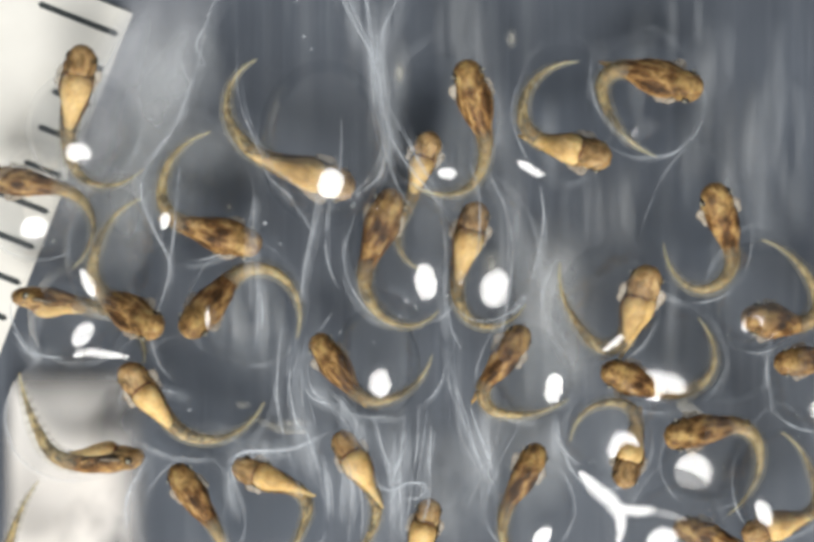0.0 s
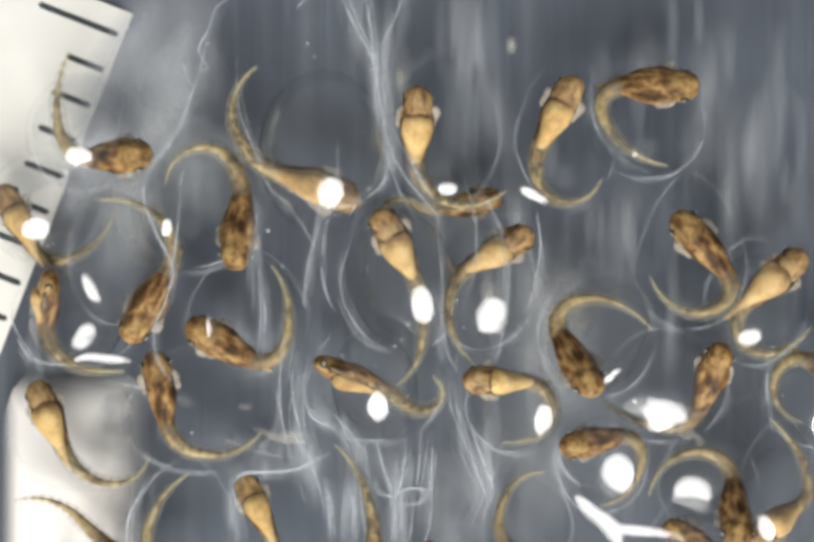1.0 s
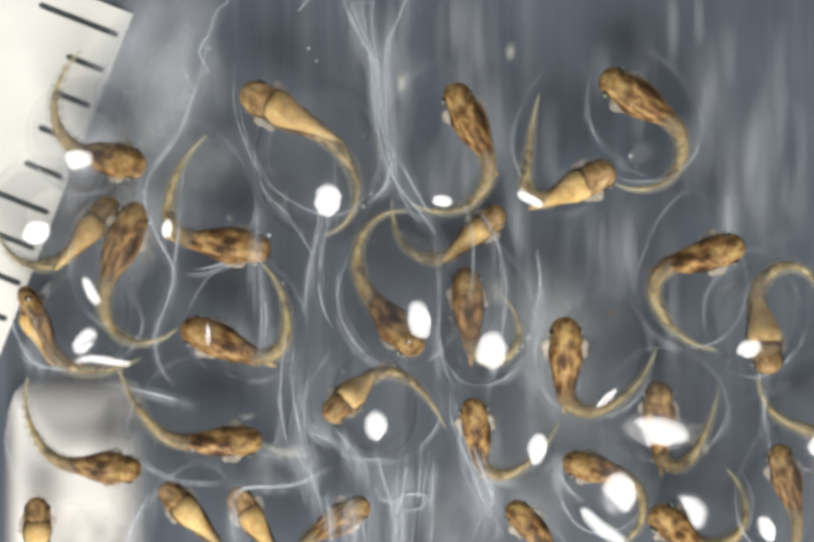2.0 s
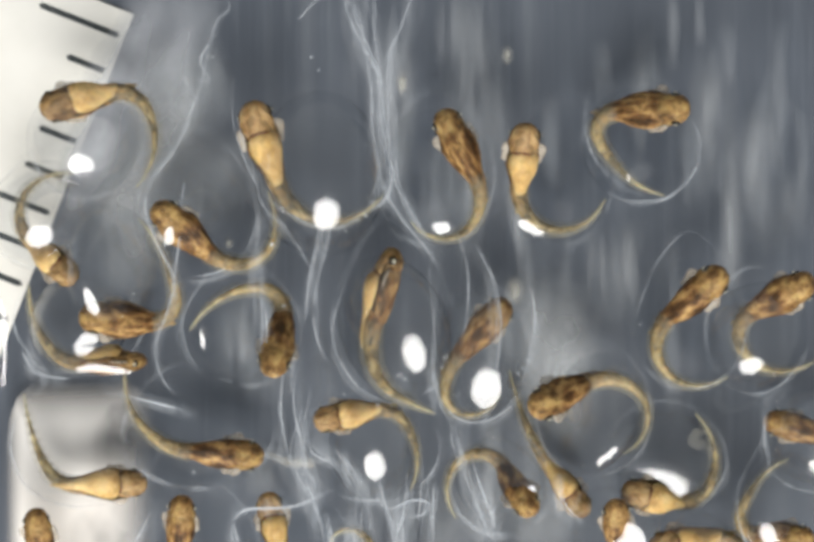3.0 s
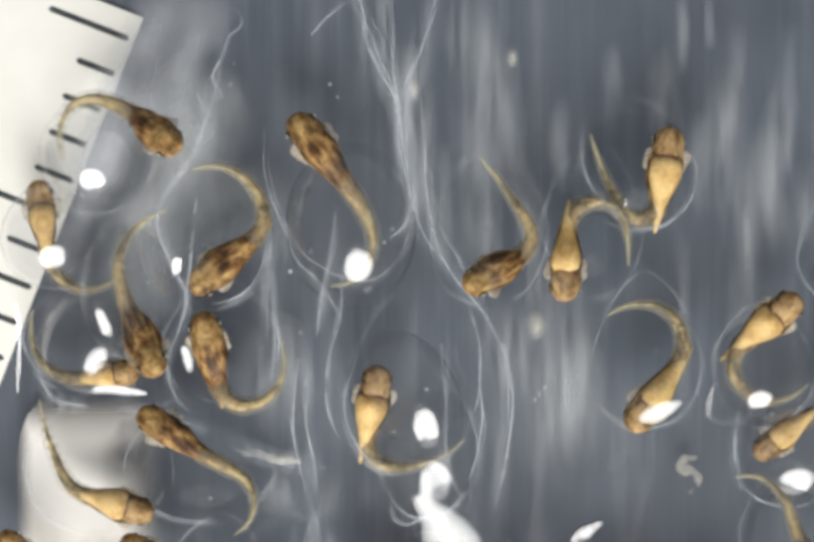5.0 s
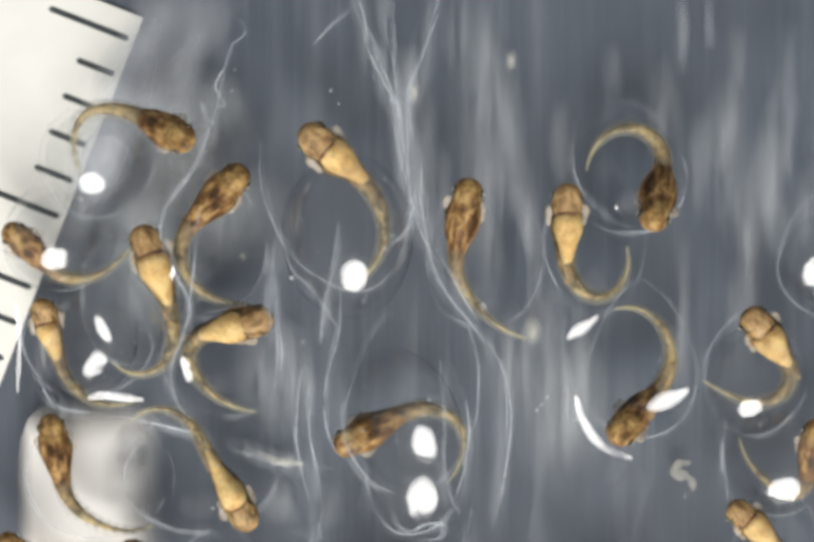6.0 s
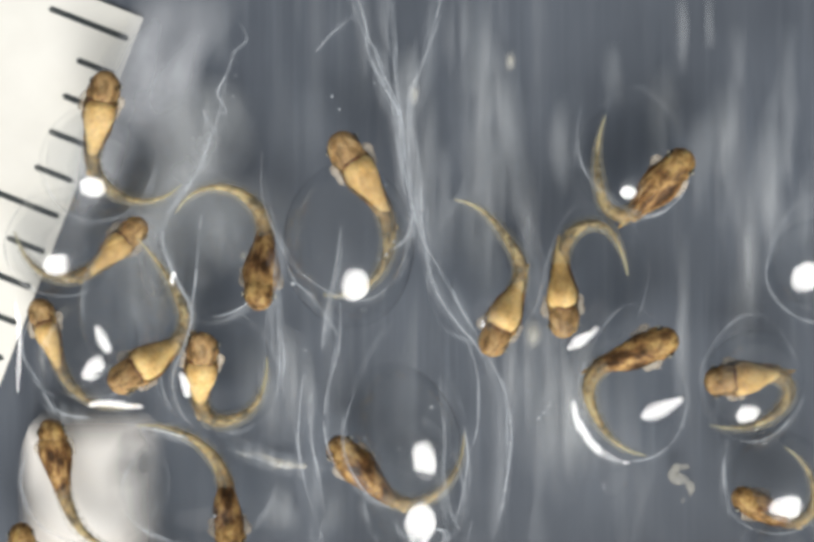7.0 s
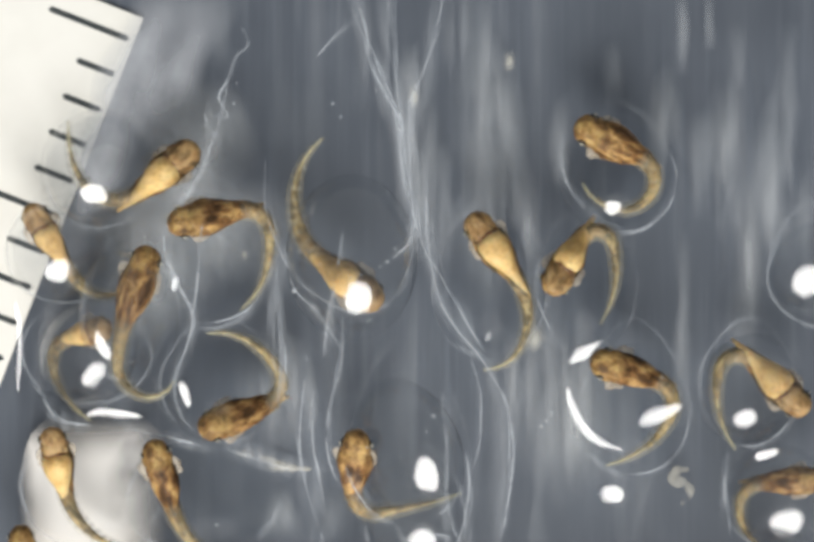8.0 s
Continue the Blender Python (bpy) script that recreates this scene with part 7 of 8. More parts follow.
    swim(next(HERD), -1.6, [(0, -4.57, -0.27, -128, 0, -31, -66, -55, -39), (0.2, -5.2, -1.06, -301, 0, -42, 113, 20, 28), (0.5, -3.49, -0.23, -187, 0, -35, -114, -30, -25), (0.7, -4.89, -1.69, -364, 0, -23, -86, -57, -33), (1, -4.03, -2.24, -211, 0, -25, 104, 22, 36), (1.2, -4.99, -0.58, -101, 0, -42, -100, -26, -29), (1.5, -3.04, -0.86, -127, 0, -28, 122, 22, 14), (1.7, -3.9, -2.24, -204, 0, -15, 100, 31, 31), (2.8, -5.07, -0.72, -95, 0, -35, -103, -29, -21), (3, -3.21, -1.11, -98, 0, -41, 98, 32, 28), (3.2, -5.55, -1.5, 54, 0, -33, 105, 29, 18)] + [(3.5, -4.86, -1.04, -106, 180, -39, -102, -41, -19), (3.7, -5.43, -1.49, 43, 0, -29, 106, 29, 24), (4, -3.78, -1.21, 153, 0, -38, -98, -33, -34), (4.2, -4.44, -3.09, 143, 0, -21, 124, 12, 21), (4.5, -5.43, -2.38, -20, 0, -34, -80, -52, -27), (4.7, -5.26, -2.83, 101, 0, -20, 85, 61, 43), (5.8, -3.71, -1.96, 228, 180, 0, 100, 46, 24), (6, -5.44, -1.46, 373, 180, -25, 102, 29, 29), (6.2, -3.65, -1.63, 515, 180, -42, -116, -14, -43), (6.5, -5.3, -2.98, 353, 180, -22, -81, -41, -37), (6.7, -5.63, -1.73, 383, 180, -36, 100, 25, 33)] + [(7, -5.61, -3.08, 443, 180, -35, 103, 55, 34), (7.2, -5.43, -2.9, 342, 180, -26, -93, -43, -18), (7.5, -4.04, -1.58, 187, 180, -31, -131, 3, -34), (7.7, -5.62, -2.75, 312, 0, -32, -71, -48, -24), (8, -3.9, -3.3, 201, 0, -29, 100, 29, 38)])
    swim(next(HERD), -1.9, [(0, -3.38, 2.77, -19, 180, 0, -32, -49, -56), (0.2, -2.15, 3.99, 141, 180, -22, -30, -58, -36), (0.5, -1.76, 3.72, 131, 180, -19, -39, -54, -47), (0.7, -3.29, 2.67, -17, 180, 0, -33, -51, -50), (1, -3.24, 2.5, -20, 180, 0, -33, -42, -52), (1.2, -2.42, 3.88, 159, 180, 0, -28, -35, -45), (1.5, -3.78, 2.92, 88, 180, -12, 46, 24, 32), (1.7, -2.29, 3.61, 151, 180, 0, -28, -46, -59), (2.8, -3.25, 3.97, -4, 180, 0, 103, 11, 21), (3, -3.39, 2.41, 107, 180, -24, 40, 47, 38), (3.2, -2.89, 1.8, -23, 180, -32, -41, -30, -45)] + [(3.5, -1.65, 2.43, -100, 180, -17, 50, 21, 27), (3.7, -3.45, 2.35, -264, 180, -18, 32, 31, 41), (4, -2.75, 1.68, -394, 180, -20, -24, -43, -40), (4.2, -2.16, 2.9, -216, 0, -21, -28, -45, -52), (4.5, -2.09, 0.91, -312, 180, -15, -110, -3, -8), (4.7, -1.94, 2.42, -232, 0, 0, -11, -51, -66), (5.8, -1.38, 2.24, -237, 0, -27, -20, -55, -50), (6, -1.5, 2.52, -220, 180, -31, -36, -41, -39), (6.2, -1.04, 2.11, -234, 180, -28, -42, -36, -49), (6.5, -2.49, 0.7, -394, 180, -20, -46, -29, -37), (6.7, -2.73, 1.84, -285, 180, -25, 27, 35, 52)] + [(7, -0.98, 1.85, -237, 180, -15, -41, -43, -50), (7.2, -2.36, 0.7, -390, 180, -25, -40, -31, -46), (7.5, -2.54, 1.85, -303, 180, -27, 44, 28, 46), (7.7, -1.63, 1.99, -221, 180, -26, -25, -42, -44), (8, -2.49, 0.44, -398, 180, -25, -39, -27, -38)])
    swim(next(HERD), -2.1, [(0, 1.94, 3.57, 106, 0, -18, -37, -61, -44), (0.2, 1.96, 2.96, 201, 0, -25, 97, 13, 19), (0.5, 0.38, 4.26, 21, 0, -25, 76, 32, 31), (0.7, 1.98, 3.36, 117, 0, 0, -55, -53, -53), (1, 0.21, 2.92, 88, 180, -24, 51, 43, 36), (1.2, 0.07, 3.08, -51, 180, 0, -72, -35, -36), (1.5, 1.95, 2.57, -158, 0, -30, 91, 23, 19), (1.7, 1.98, 3.11, -243, 0, 0, -59, -48, -40), (2.8, 1.84, 2.71, -221, 180, 0, -79, -51, -37), (3, 1.71, 2.43, -243, 0, 0, -48, -64, -59), (3.2, 2.21, 2.04, -238, 180, 0, -60, -42, -65)] + [(3.5, 2.36, 1.36, -141, 0, -42, 65, 30, 17), (3.7, 1.49, 1.07, -27, 180, -26, -37, -40, -35), (4, 2.4, 1.83, 130, 180, -16, -36, -46, -51), (4.2, 2.46, 1.56, 123, 0, 0, -21, -59, -58), (4.5, 2.39, 1.41, 121, 0, 0, -12, -60, -64), (4.7, 2.6, 0.42, 209, 0, -33, 93, 3, 10), (5.8, 2.2, 1.05, 127, 0, -24, -23, -43, -51), (6, 0.98, 0.64, 79, 0, -14, 44, 16, 24), (6.2, 1.24, 0.03, -52, 180, 0, -14, -52, -54), (6.5, 1.2, -0.07, -51, 180, 0, -16, -49, -50), (6.7, 2.53, -0.21, -119, 180, -15, 62, 12, 36)] + [(7, 2.52, -0.34, -115, 180, -15, 56, 11, 40), (7.2, 1.52, -0.51, -39, 180, 0, -30, -41, -56), (7.5, 1.51, -0.64, -45, 0, 0, -29, -37, -60), (7.7, 1.28, -0.68, -53, 0, 0, -29, -33, -55), (8, 2.44, 0.03, 126, 180, 0, -31, -36, -57)])
    swim(next(HERD), -0.9, [(0, 0.21, 2.17, 73, 180, -29, -11, 53, 60), (0.2, 0.37, 2.13, 0, 180, 0, 72, 40, 26), (0.5, -0, 2.03, 61, 180, -12, 21, 45, 36), (0.7, 0.88, 2.07, 145, 180, 0, -19, -71, -44), (1, 0.99, 1.66, 9, 0, -30, -37, 82, 67), (1.2, 0.07, 1.09, 85, 180, -19, 48, 61, 47), (1.5, 0.99, 1.67, -3, 180, -31, 20, 71, 73), (1.7, 1.1, 0.59, 41, 180, 0, -57, -52, -21), (2.8, 3.04, 0.13, -90, 180, 0, 70, 76, 74), (3, 3.68, -5.04, -53, 180, -24, -11, -9, -1), (3.5, 3.74, -9.08, -51, 180, 0, 1, -13, -14)] + [(8, 3.74, -10.4, -51, 180, 0, 1, -13, -14)])
    swim(next(HERD), -1.7, [(0, -1, 0.26, 69, 0, -6, 46, 54, 61), (0.2, -1.01, -0.48, -31, 0, -34, -71, -22, -20), (0.5, -0.88, -0.61, -30, 0, -38, -66, -20, -24), (0.7, -0.83, -0.35, 81, 90, 0, 45, 47, 36), (1, 0.09, 0.01, 119, 180, -27, -24, -17, -42), (1.2, -0.32, -0.52, 98, 90, 0, 47, -65, -89), (1.5, 0.49, -0.46, 238, 0, -21, 60, 68, 47), (1.7, -0.88, -0.73, 312, 0, -31, -33, -47, -58), (2.8, -0.27, -1.24, 458, 0, 0, -32, 53, 91), (3, -0.88, -1.27, 434, 90, 0, 28, 47, 10), (3.2, -1.18, -3.09, 387, 0, -42, -140, -2, 11)] + [(3.5, -0.92, -3.26, 357, 0, -42, -98, -27, -26), (3.7, -0.99, -3.36, 461, 0, -24, 91, 36, 22), (4, -0.19, -3.1, 465, 0, -16, 7, -132, -102), (4.2, -1.42, -3.17, 315, 180, 0, -79, -37, -27), (4.5, -1.03, -2.54, 389, 180, -27, 66, 39, 45), (4.7, -1.41, -4.02, 439, 180, -19, 94, 25, 27), (5.8, -0.23, -5.29, 506, 180, 0, 98, 20, 19), (6, -0.44, -3.56, 567, 0, -17, -43, -74, -39), (6.2, -1.42, -3.87, 405, 0, -25, 86, 30, 21), (6.5, -1.4, -4.81, 448, 180, -15, 82, 17, 15), (6.7, -1.3, -5.03, 342, 180, -25, -98, -10, -23)] + [(7, -0.85, -5.59, 495, 0, 0, 68, 36, 31), (7.2, -1.04, -5.3, 345, 180, -5, -62, -40, -39), (7.5, -1.54, -4.8, 429, 0, -28, 80, 36, 16), (7.7, 0.74, -4.8, 471, 0, -28, -83, -31, -39), (8, -1.67, -5.47, 445, 0, -38, 106, 0, 10)])
    swim(next(HERD), -1.9, [(0, 1.33, 0, 74, 180, -10, 40, 73, 52), (0.2, 1.26, -0.07, -68, 0, -26, -59, -34, -54), (0.5, 1.4, -0.2, -76, 180, -20, -38, -61, -54), (0.7, 2.85, -0.31, -256, 180, 0, -45, -58, -64), (1, 1.64, 0.16, -331, 180, -18, 50, 32, 30), (1.2, 2.62, -1.13, -500, 180, -20, 54, 28, 42), (1.5, 1.62, -0.87, -661, 0, 0, 4, 83, 95), (1.7, 1.53, -1.72, -626, 0, 0, 98, 81, 44), (2.8, 2.71, -1.79, -595, 0, 0, -78, -31, -46), (3, 1.33, -2.1, -672, 0, 0, 36, 93, 66), (3.2, 2.48, -2.67, -575, 0, -38, -110, -9, -35)] + [(3.5, -1.2, -5.74, -635, 180, -18, 76, 45, 39), (3.7, -0.22, -5.43, -557, 180, 0, -26, 37, 57), (4, -0.2, -5.84, -550, 0, 0, -48, 46, 64), (4.2, -0.19, -6.04, -463, 0, -42, 116, 34, 44), (4.5, -0.04, -8.89, -540, 0, -41, -63, 52, 75), (8, -0.04, -10.2, -540, 0, -41, -63, 52, 75)])
    swim(next(HERD), -1.8, [(0, 3.51, 3.3, -17, 180, -30, -75, -47, -42), (0.2, 3.96, 2.53, 127, 180, -18, 115, 41, 11), (0.5, 4.69, 2.98, 223, 0, -33, 77, 29, 20), (0.7, 4.63, 2.44, 200, 180, -33, 105, -6, 19), (1, 3.45, 3.33, 62, 180, -21, 45, 75, 66), (1.2, 3.5, 2.43, 2, 180, -30, -102, -22, -29), (1.5, 4.75, 2.31, -165, 180, -35, 118, -4, 14), (1.7, 3.63, 1.89, -335, 180, -33, -124, 3, -9), (2.8, 4.75, 2.07, -500, 180, -19, 93, 15, 21), (3, 2.84, 2.16, -635, 180, -37, 61, 52, 49), (3.2, 3.39, 2.41, -456, 180, 0, -68, -79, -29)] + [(3.5, 4.86, 1.98, -594, 180, 0, -48, -58, -59), (3.7, 3.71, 1.83, -646, 180, -26, 18, 70, 70), (4, 3.77, 1.09, -770, 180, -27, -31, -67, -68), (4.2, 4.3, 1.89, -768, 180, -23, 138, 20, 18), (4.5, 3.78, 1.44, -644, 180, -27, 32, 72, 71), (4.7, 3.79, 1.37, -814, 180, -13, -82, -80, -18), (5.8, 4.48, -0.54, -946, 180, -7, 128, 18, 25), (6, 3.79, 0.51, -990, 180, -21, 50, 93, 50), (6.2, 3.65, 0.7, -1162, 180, 0, -81, -78, -22), (6.5, 3.78, 0.38, -997, 180, -20, 41, 94, 56), (6.7, 3.5, 0.45, -1138, 180, -20, -70, -87, -37)] + [(7, 3.65, 0.32, -1168, 180, -13, -56, -94, -24), (7.2, 3.72, 0.19, -1166, 180, -20, -55, -91, -33), (7.5, 4.88, 0.67, -1288, 180, -21, -89, -20, -28), (7.7, 3.66, -0.41, -1341, 180, -19, 69, 78, 25), (8, 4.2, 0.98, -1203, 180, -31, -136, -18, -25)])
    swim(next(HERD), -1.5, [(0, 5.66, 5.19, -17, 0, -12, 122, 24, 29), (0.2, 6.98, 4.29, 128, 0, 0, -73, -64, -50), (0.5, 7.01, 4.19, 131, 0, 0, -86, -59, -36), (0.7, 5.52, 4.85, -4, 0, -13, 115, 25, 38), (1, 5.52, 4.79, -2, 0, -20, 116, 27, 29), (1.2, 6.91, 4.17, 139, 0, 0, -79, -61, -44), (1.5, 6.48, 4.21, 281, 0, -42, 78, 81, 46), (1.7, 6.65, 4.03, 148, 0, -11, -67, -57, -49), (2.8, 6.7, 3.51, 134, 0, 0, -73, -66, -56), (3, 5.36, 4.14, 0, 0, -30, 121, 15, 30), (3.2, 6.65, 2.27, -168, 0, -32, 124, 5, 15)] + [(3.5, 6.38, 3.19, -211, 180, -21, -46, -67, -46), (3.7, 6.56, 2.97, -112, 180, -21, 82, 54, 52), (4, 6.24, 3.33, -206, 180, -28, -55, -54, -53), (4.2, 5.79, 3.64, -56, 180, 0, 103, 67, 27), (4.5, 6.63, 2.84, -115, 180, -23, 75, 38, 42), (4.7, 6.27, 1.84, -278, 180, -11, -135, -14, -7), (5.8, 5.41, 1.75, -323, 0, 0, -121, -11, -14), (6, 6.29, 2.72, -465, 0, -38, 72, 67, 49), (6.2, 6.17, 3.2, -576, 0, -35, -90, -59, -44), (6.5, 5.04, 3.77, -738, 0, -24, 134, 9, 29), (6.7, 6.11, 3.07, -580, 0, -24, -93, -67, -36)] + [(7, 5.65, 1.73, -672, 0, -21, -121, -17, -21), (7.2, 6.36, 2.59, -843, 0, -34, 97, 33, 35), (7.5, 6.3, 2.31, -855, 0, -42, 95, 25, 35), (7.7, 5.84, 1.95, -919, 0, -32, 140, 12, 27), (8, 5.71, 3.08, -925, 0, -23, -92, -73, -52)])
    swim(next(HERD), -1.8, [(0, 8.27, 0.67, 113, 0, -37, -73, -82, -43), (0.2, 8.4, 0.4, 119, 0, -23, -98, -59, -44), (0.5, 8.34, 0.14, 118, 0, -18, -101, -52, -43), (0.7, 8.2, 0.14, 116, 0, -27, -88, -66, -43), (1, 8.14, 0.01, 132, 0, -9, -102, -56, -42), (1.2, 6.69, 0.43, 16, 0, -25, 99, 30, 29), (1.5, 8.26, -0.39, 118, 0, -25, -93, -56, -41), (1.7, 6.69, 0.3, 16, 0, -29, 92, 30, 33), (2.8, 8.13, -1.17, 128, 0, -14, -88, -50, -56), (3, 6.67, -1.16, 42, 0, -27, 63, 60, 48), (3.2, 6.29, -1.09, 36, 0, -35, 92, 35, 33)] + [(3.5, 7.93, -2.01, 139, 0, 0, -86, -48, -45), (3.7, 6.23, -2.02, 45, 0, -38, 71, 46, 45), (4, 6.74, -1.31, 216, 0, -35, -124, -3, -20), (4.2, 5.7, -2.15, 62, 0, -25, 68, 49, 43), (4.5, 6.67, -2.22, 236, 0, -22, 66, 43, 49), (4.7, 6.6, -2.36, 232, 180, -14, 58, 62, 44), (5.8, 6.27, -2.75, 226, 0, -16, 52, 54, 54), (6, 6.07, -3.02, 223, 0, -35, 47, 46, 59), (6.2, 4.77, -2.75, 302, 180, -24, -66, -53, -57), (6.5, 4.82, -1.99, 378, 0, -24, 104, 20, 34), (6.7, 6.21, -2.26, 510, 0, -32, -98, -20, -30)] + [(7, 4.82, -2.25, 382, 0, -20, 83, 25, 41), (7.2, 6.08, -3.55, 212, 0, -24, 68, 38, 49), (7.5, 5.94, -3.41, 222, 0, -20, 46, 59, 46), (7.7, 6.18, -3.33, 92, 0, -33, -59, -55, -47), (8, 6.08, -2.65, 162, 0, -28, -93, -32, -22)])
    swim(next(HERD), -1.7, [(0, 9.96, -1.37, 172, 0, -41, 115, 25, 30), (0.2, 9.96, -1.44, 170, 0, -34, 125, 13, 30), (0.5, 10.22, -0.52, 123, 0, -32, -67, -58, -43), (0.7, 8.7, -0.51, 34, 0, -26, 80, 69, 47), (1, 8.7, -0.78, 41, 180, -9, 80, 77, 35), (1.2, 8.83, -0.5, 14, 180, -28, 97, 61, 48), (1.5, 8.97, -0.63, 10, 180, -37, 92, 65, 54), (1.7, 8.86, -0.85, -83, 180, -30, -63, -83, -39), (2.8, 10.34, -1.04, -232, 0, -36, -71, -36, -31), (3, 8.81, -1.02, -329, 0, -34, 86, 55, 40), (3.2, 8.69, -1.08, -333, 0, -37, 97, 43, 43)] + [(3.5, 8.96, -0.65, -389, 0, -27, 138, -8, 8), (3.7, 9.09, -0.65, -392, 0, -21, 122, 10, 9), (4, 9.94, -1.62, -222, 180, -31, -56, -67, -29), (4.2, 8.69, -0.85, -378, 180, -35, 107, 15, 11), (4.5, 9.42, -1.46, -540, 180, -35, -76, -63, -36), (4.7, 8.3, -1.75, -678, 180, -24, 77, 59, 49), (5.8, 8.7, -1.42, -768, 180, -16, 130, 15, 29), (6, 9.41, -2.14, -588, 180, -31, -98, -55, -11), (6.2, 9.55, -2.27, -583, 180, -21, -121, -26, -24), (6.5, 9.6, -2.68, -609, 180, -24, -98, -35, -30), (6.7, 8.73, -1.72, -775, 180, 0, 133, 3, 28)] + [(7, 9.02, -2.51, -893, 180, -26, -133, -37, -32), (7.2, 8.7, -1.81, -772, 180, -7, 133, 3, 30), (7.5, 8.83, -2.08, -771, 180, -24, 120, 25, 28), (7.7, 9.11, -2.48, -796, 180, -28, 116, 32, 26), (8, 8.56, -2.15, -765, 180, -16, 122, 24, 24)])
    swim(next(HERD), -1.6, [(0, 10.91, -2.23, -175, 0, -21, -88, -29, -38), (0.2, 9.75, -2.47, -81, 0, -31, -80, -50, -42), (0.5, 10.39, -2.26, -32, 0, 0, 86, 58, 51), (0.7, 9.68, -2.61, -77, 180, -39, -88, -42, -39), (1, 10.37, -2.31, -31, 0, 0, 84, 59, 55), (1.2, 10.72, -4.16, -9, 0, -39, -14, -43, -54), (1.5, 10.77, -2.61, -159, 180, -18, -116, -27, -42), (1.7, 10.72, -4.21, -24, 0, -34, 4, -39, -44), (2.8, 10.31, -4.51, 12, 0, -30, -38, -57, -55), (3, 10.75, -4.21, 165, 0, 0, -38, -67, -60), (3.2, 10.19, -4.43, 131, 0, 0, 9, 109, 74)] + [(3.5, 9.78, -4.73, -19, 0, -26, -19, -82, -71), (3.7, 9.95, -4.83, 121, 180, -9, 48, 74, 58), (4, 10.18, -3.62, 211, 180, 0, -85, -50, -47), (4.2, 10.05, -3.39, 333, 0, -32, 69, 48, 54), (4.5, 9.61, -4.88, 492, 180, 0, 55, 64, 55), (4.7, 9.93, -3.57, 577, 180, 0, -54, -69, -48), (5.8, 10.5, -4.91, 553, 180, -17, 140, 31, 13), (6, 10, -5.22, 445, 0, -21, -117, -17, -29), (6.2, 9.71, -5.76, 383, 0, -42, -78, -39, -58), (6.5, 9.56, -5.72, 529, 0, -25, 85, 59, 52), (6.7, 9.62, -4.59, 594, 0, 0, -69, -49, -44)] + [(7, 9.43, -6.26, 513, 0, -19, 102, 41, 34), (7.2, 8.71, -6.24, 338, 0, -24, -98, -35, -29), (7.5, 9.83, -6.12, 175, 0, -12, 105, 46, 59), (7.7, 9.93, -5.29, 297, 0, -41, 91, 43, 37), (8, 8.84, -5.31, 365, 0, -21, 81, 45, 43)])
    swim(next(HERD), -1.9, [(0, 5.64, -1.59, 74, 180, -32, -120, -17, -33), (0.2, 4.61, -1.71, 135, 180, -36, 76, 64, 17), (0.5, 5.5, -1.85, 58, 180, -41, -88, -49, -41), (0.7, 4.34, -2.24, 123, 0, -36, 99, 40, 31), (1, 3.91, -1.66, 301, 0, -38, -103, -40, -30), (1.2, 4.34, -2.64, 128, 0, -40, 89, 43, 43), (1.5, 5.5, -2.77, 66, 0, -42, -91, -38, -24), (1.7, 3.92, -2.91, 92, 0, -28, 106, 28, 24), (2.8, 5.5, -4.22, 69, 0, -30, -97, -37, -23), (3, 4.5, -2.83, 203, 0, -42, -47, -68, -61), (3.2, 5.13, -5.07, 138, 0, -35, 79, 67, 46)] + [(3.5, 2.7, -5.86, 290, 0, -42, -117, -17, -29), (3.7, 2.84, -7.06, 430, 0, -38, 57, 56, 54), (4, 4.71, -7.99, 450, 180, -32, -36, -69, -64), (4.5, 4.71, -9.98, 450, 180, -32, -36, -69, -64), (8, 4.71, -11.29, 450, 180, -32, -36, -69, -64)])
    swim(next(HERD), -1.7, [(0, -1.41, -3, 126, 0, 0, 64, 31, 34), (0.2, -1.32, -3.06, 122, 180, 0, 61, 40, 28), (0.5, -0.74, -2.47, -41, 0, -17, -4, 86, 78), (0.7, -0.67, -2.36, -180, 0, 0, -40, -35, -50), (1, -0.86, -2.89, -201, 90, 0, -24, 76, 119), (1.2, -0.62, -2.62, -191, 0, 0, -60, 69, 133), (1.5, -0.61, -2.62, -175, 180, 0, -59, -8, -28), (1.7, -0.97, -2.6, -137, 180, -30, -70, -27, -11), (2.8, -1.38, -4.66, -237, 180, 0, 23, 58, 53), (3, -0.85, -3.53, -170, 180, -19, -66, -28, -31), (3.2, -1.71, -5.09, -247, 180, 0, -33, 80, 109)] + [(3.5, -0.57, -7.85, -165, 180, -16, -59, -42, -42), (8, -0.57, -9.16, -165, 180, -16, -59, -42, -42)])
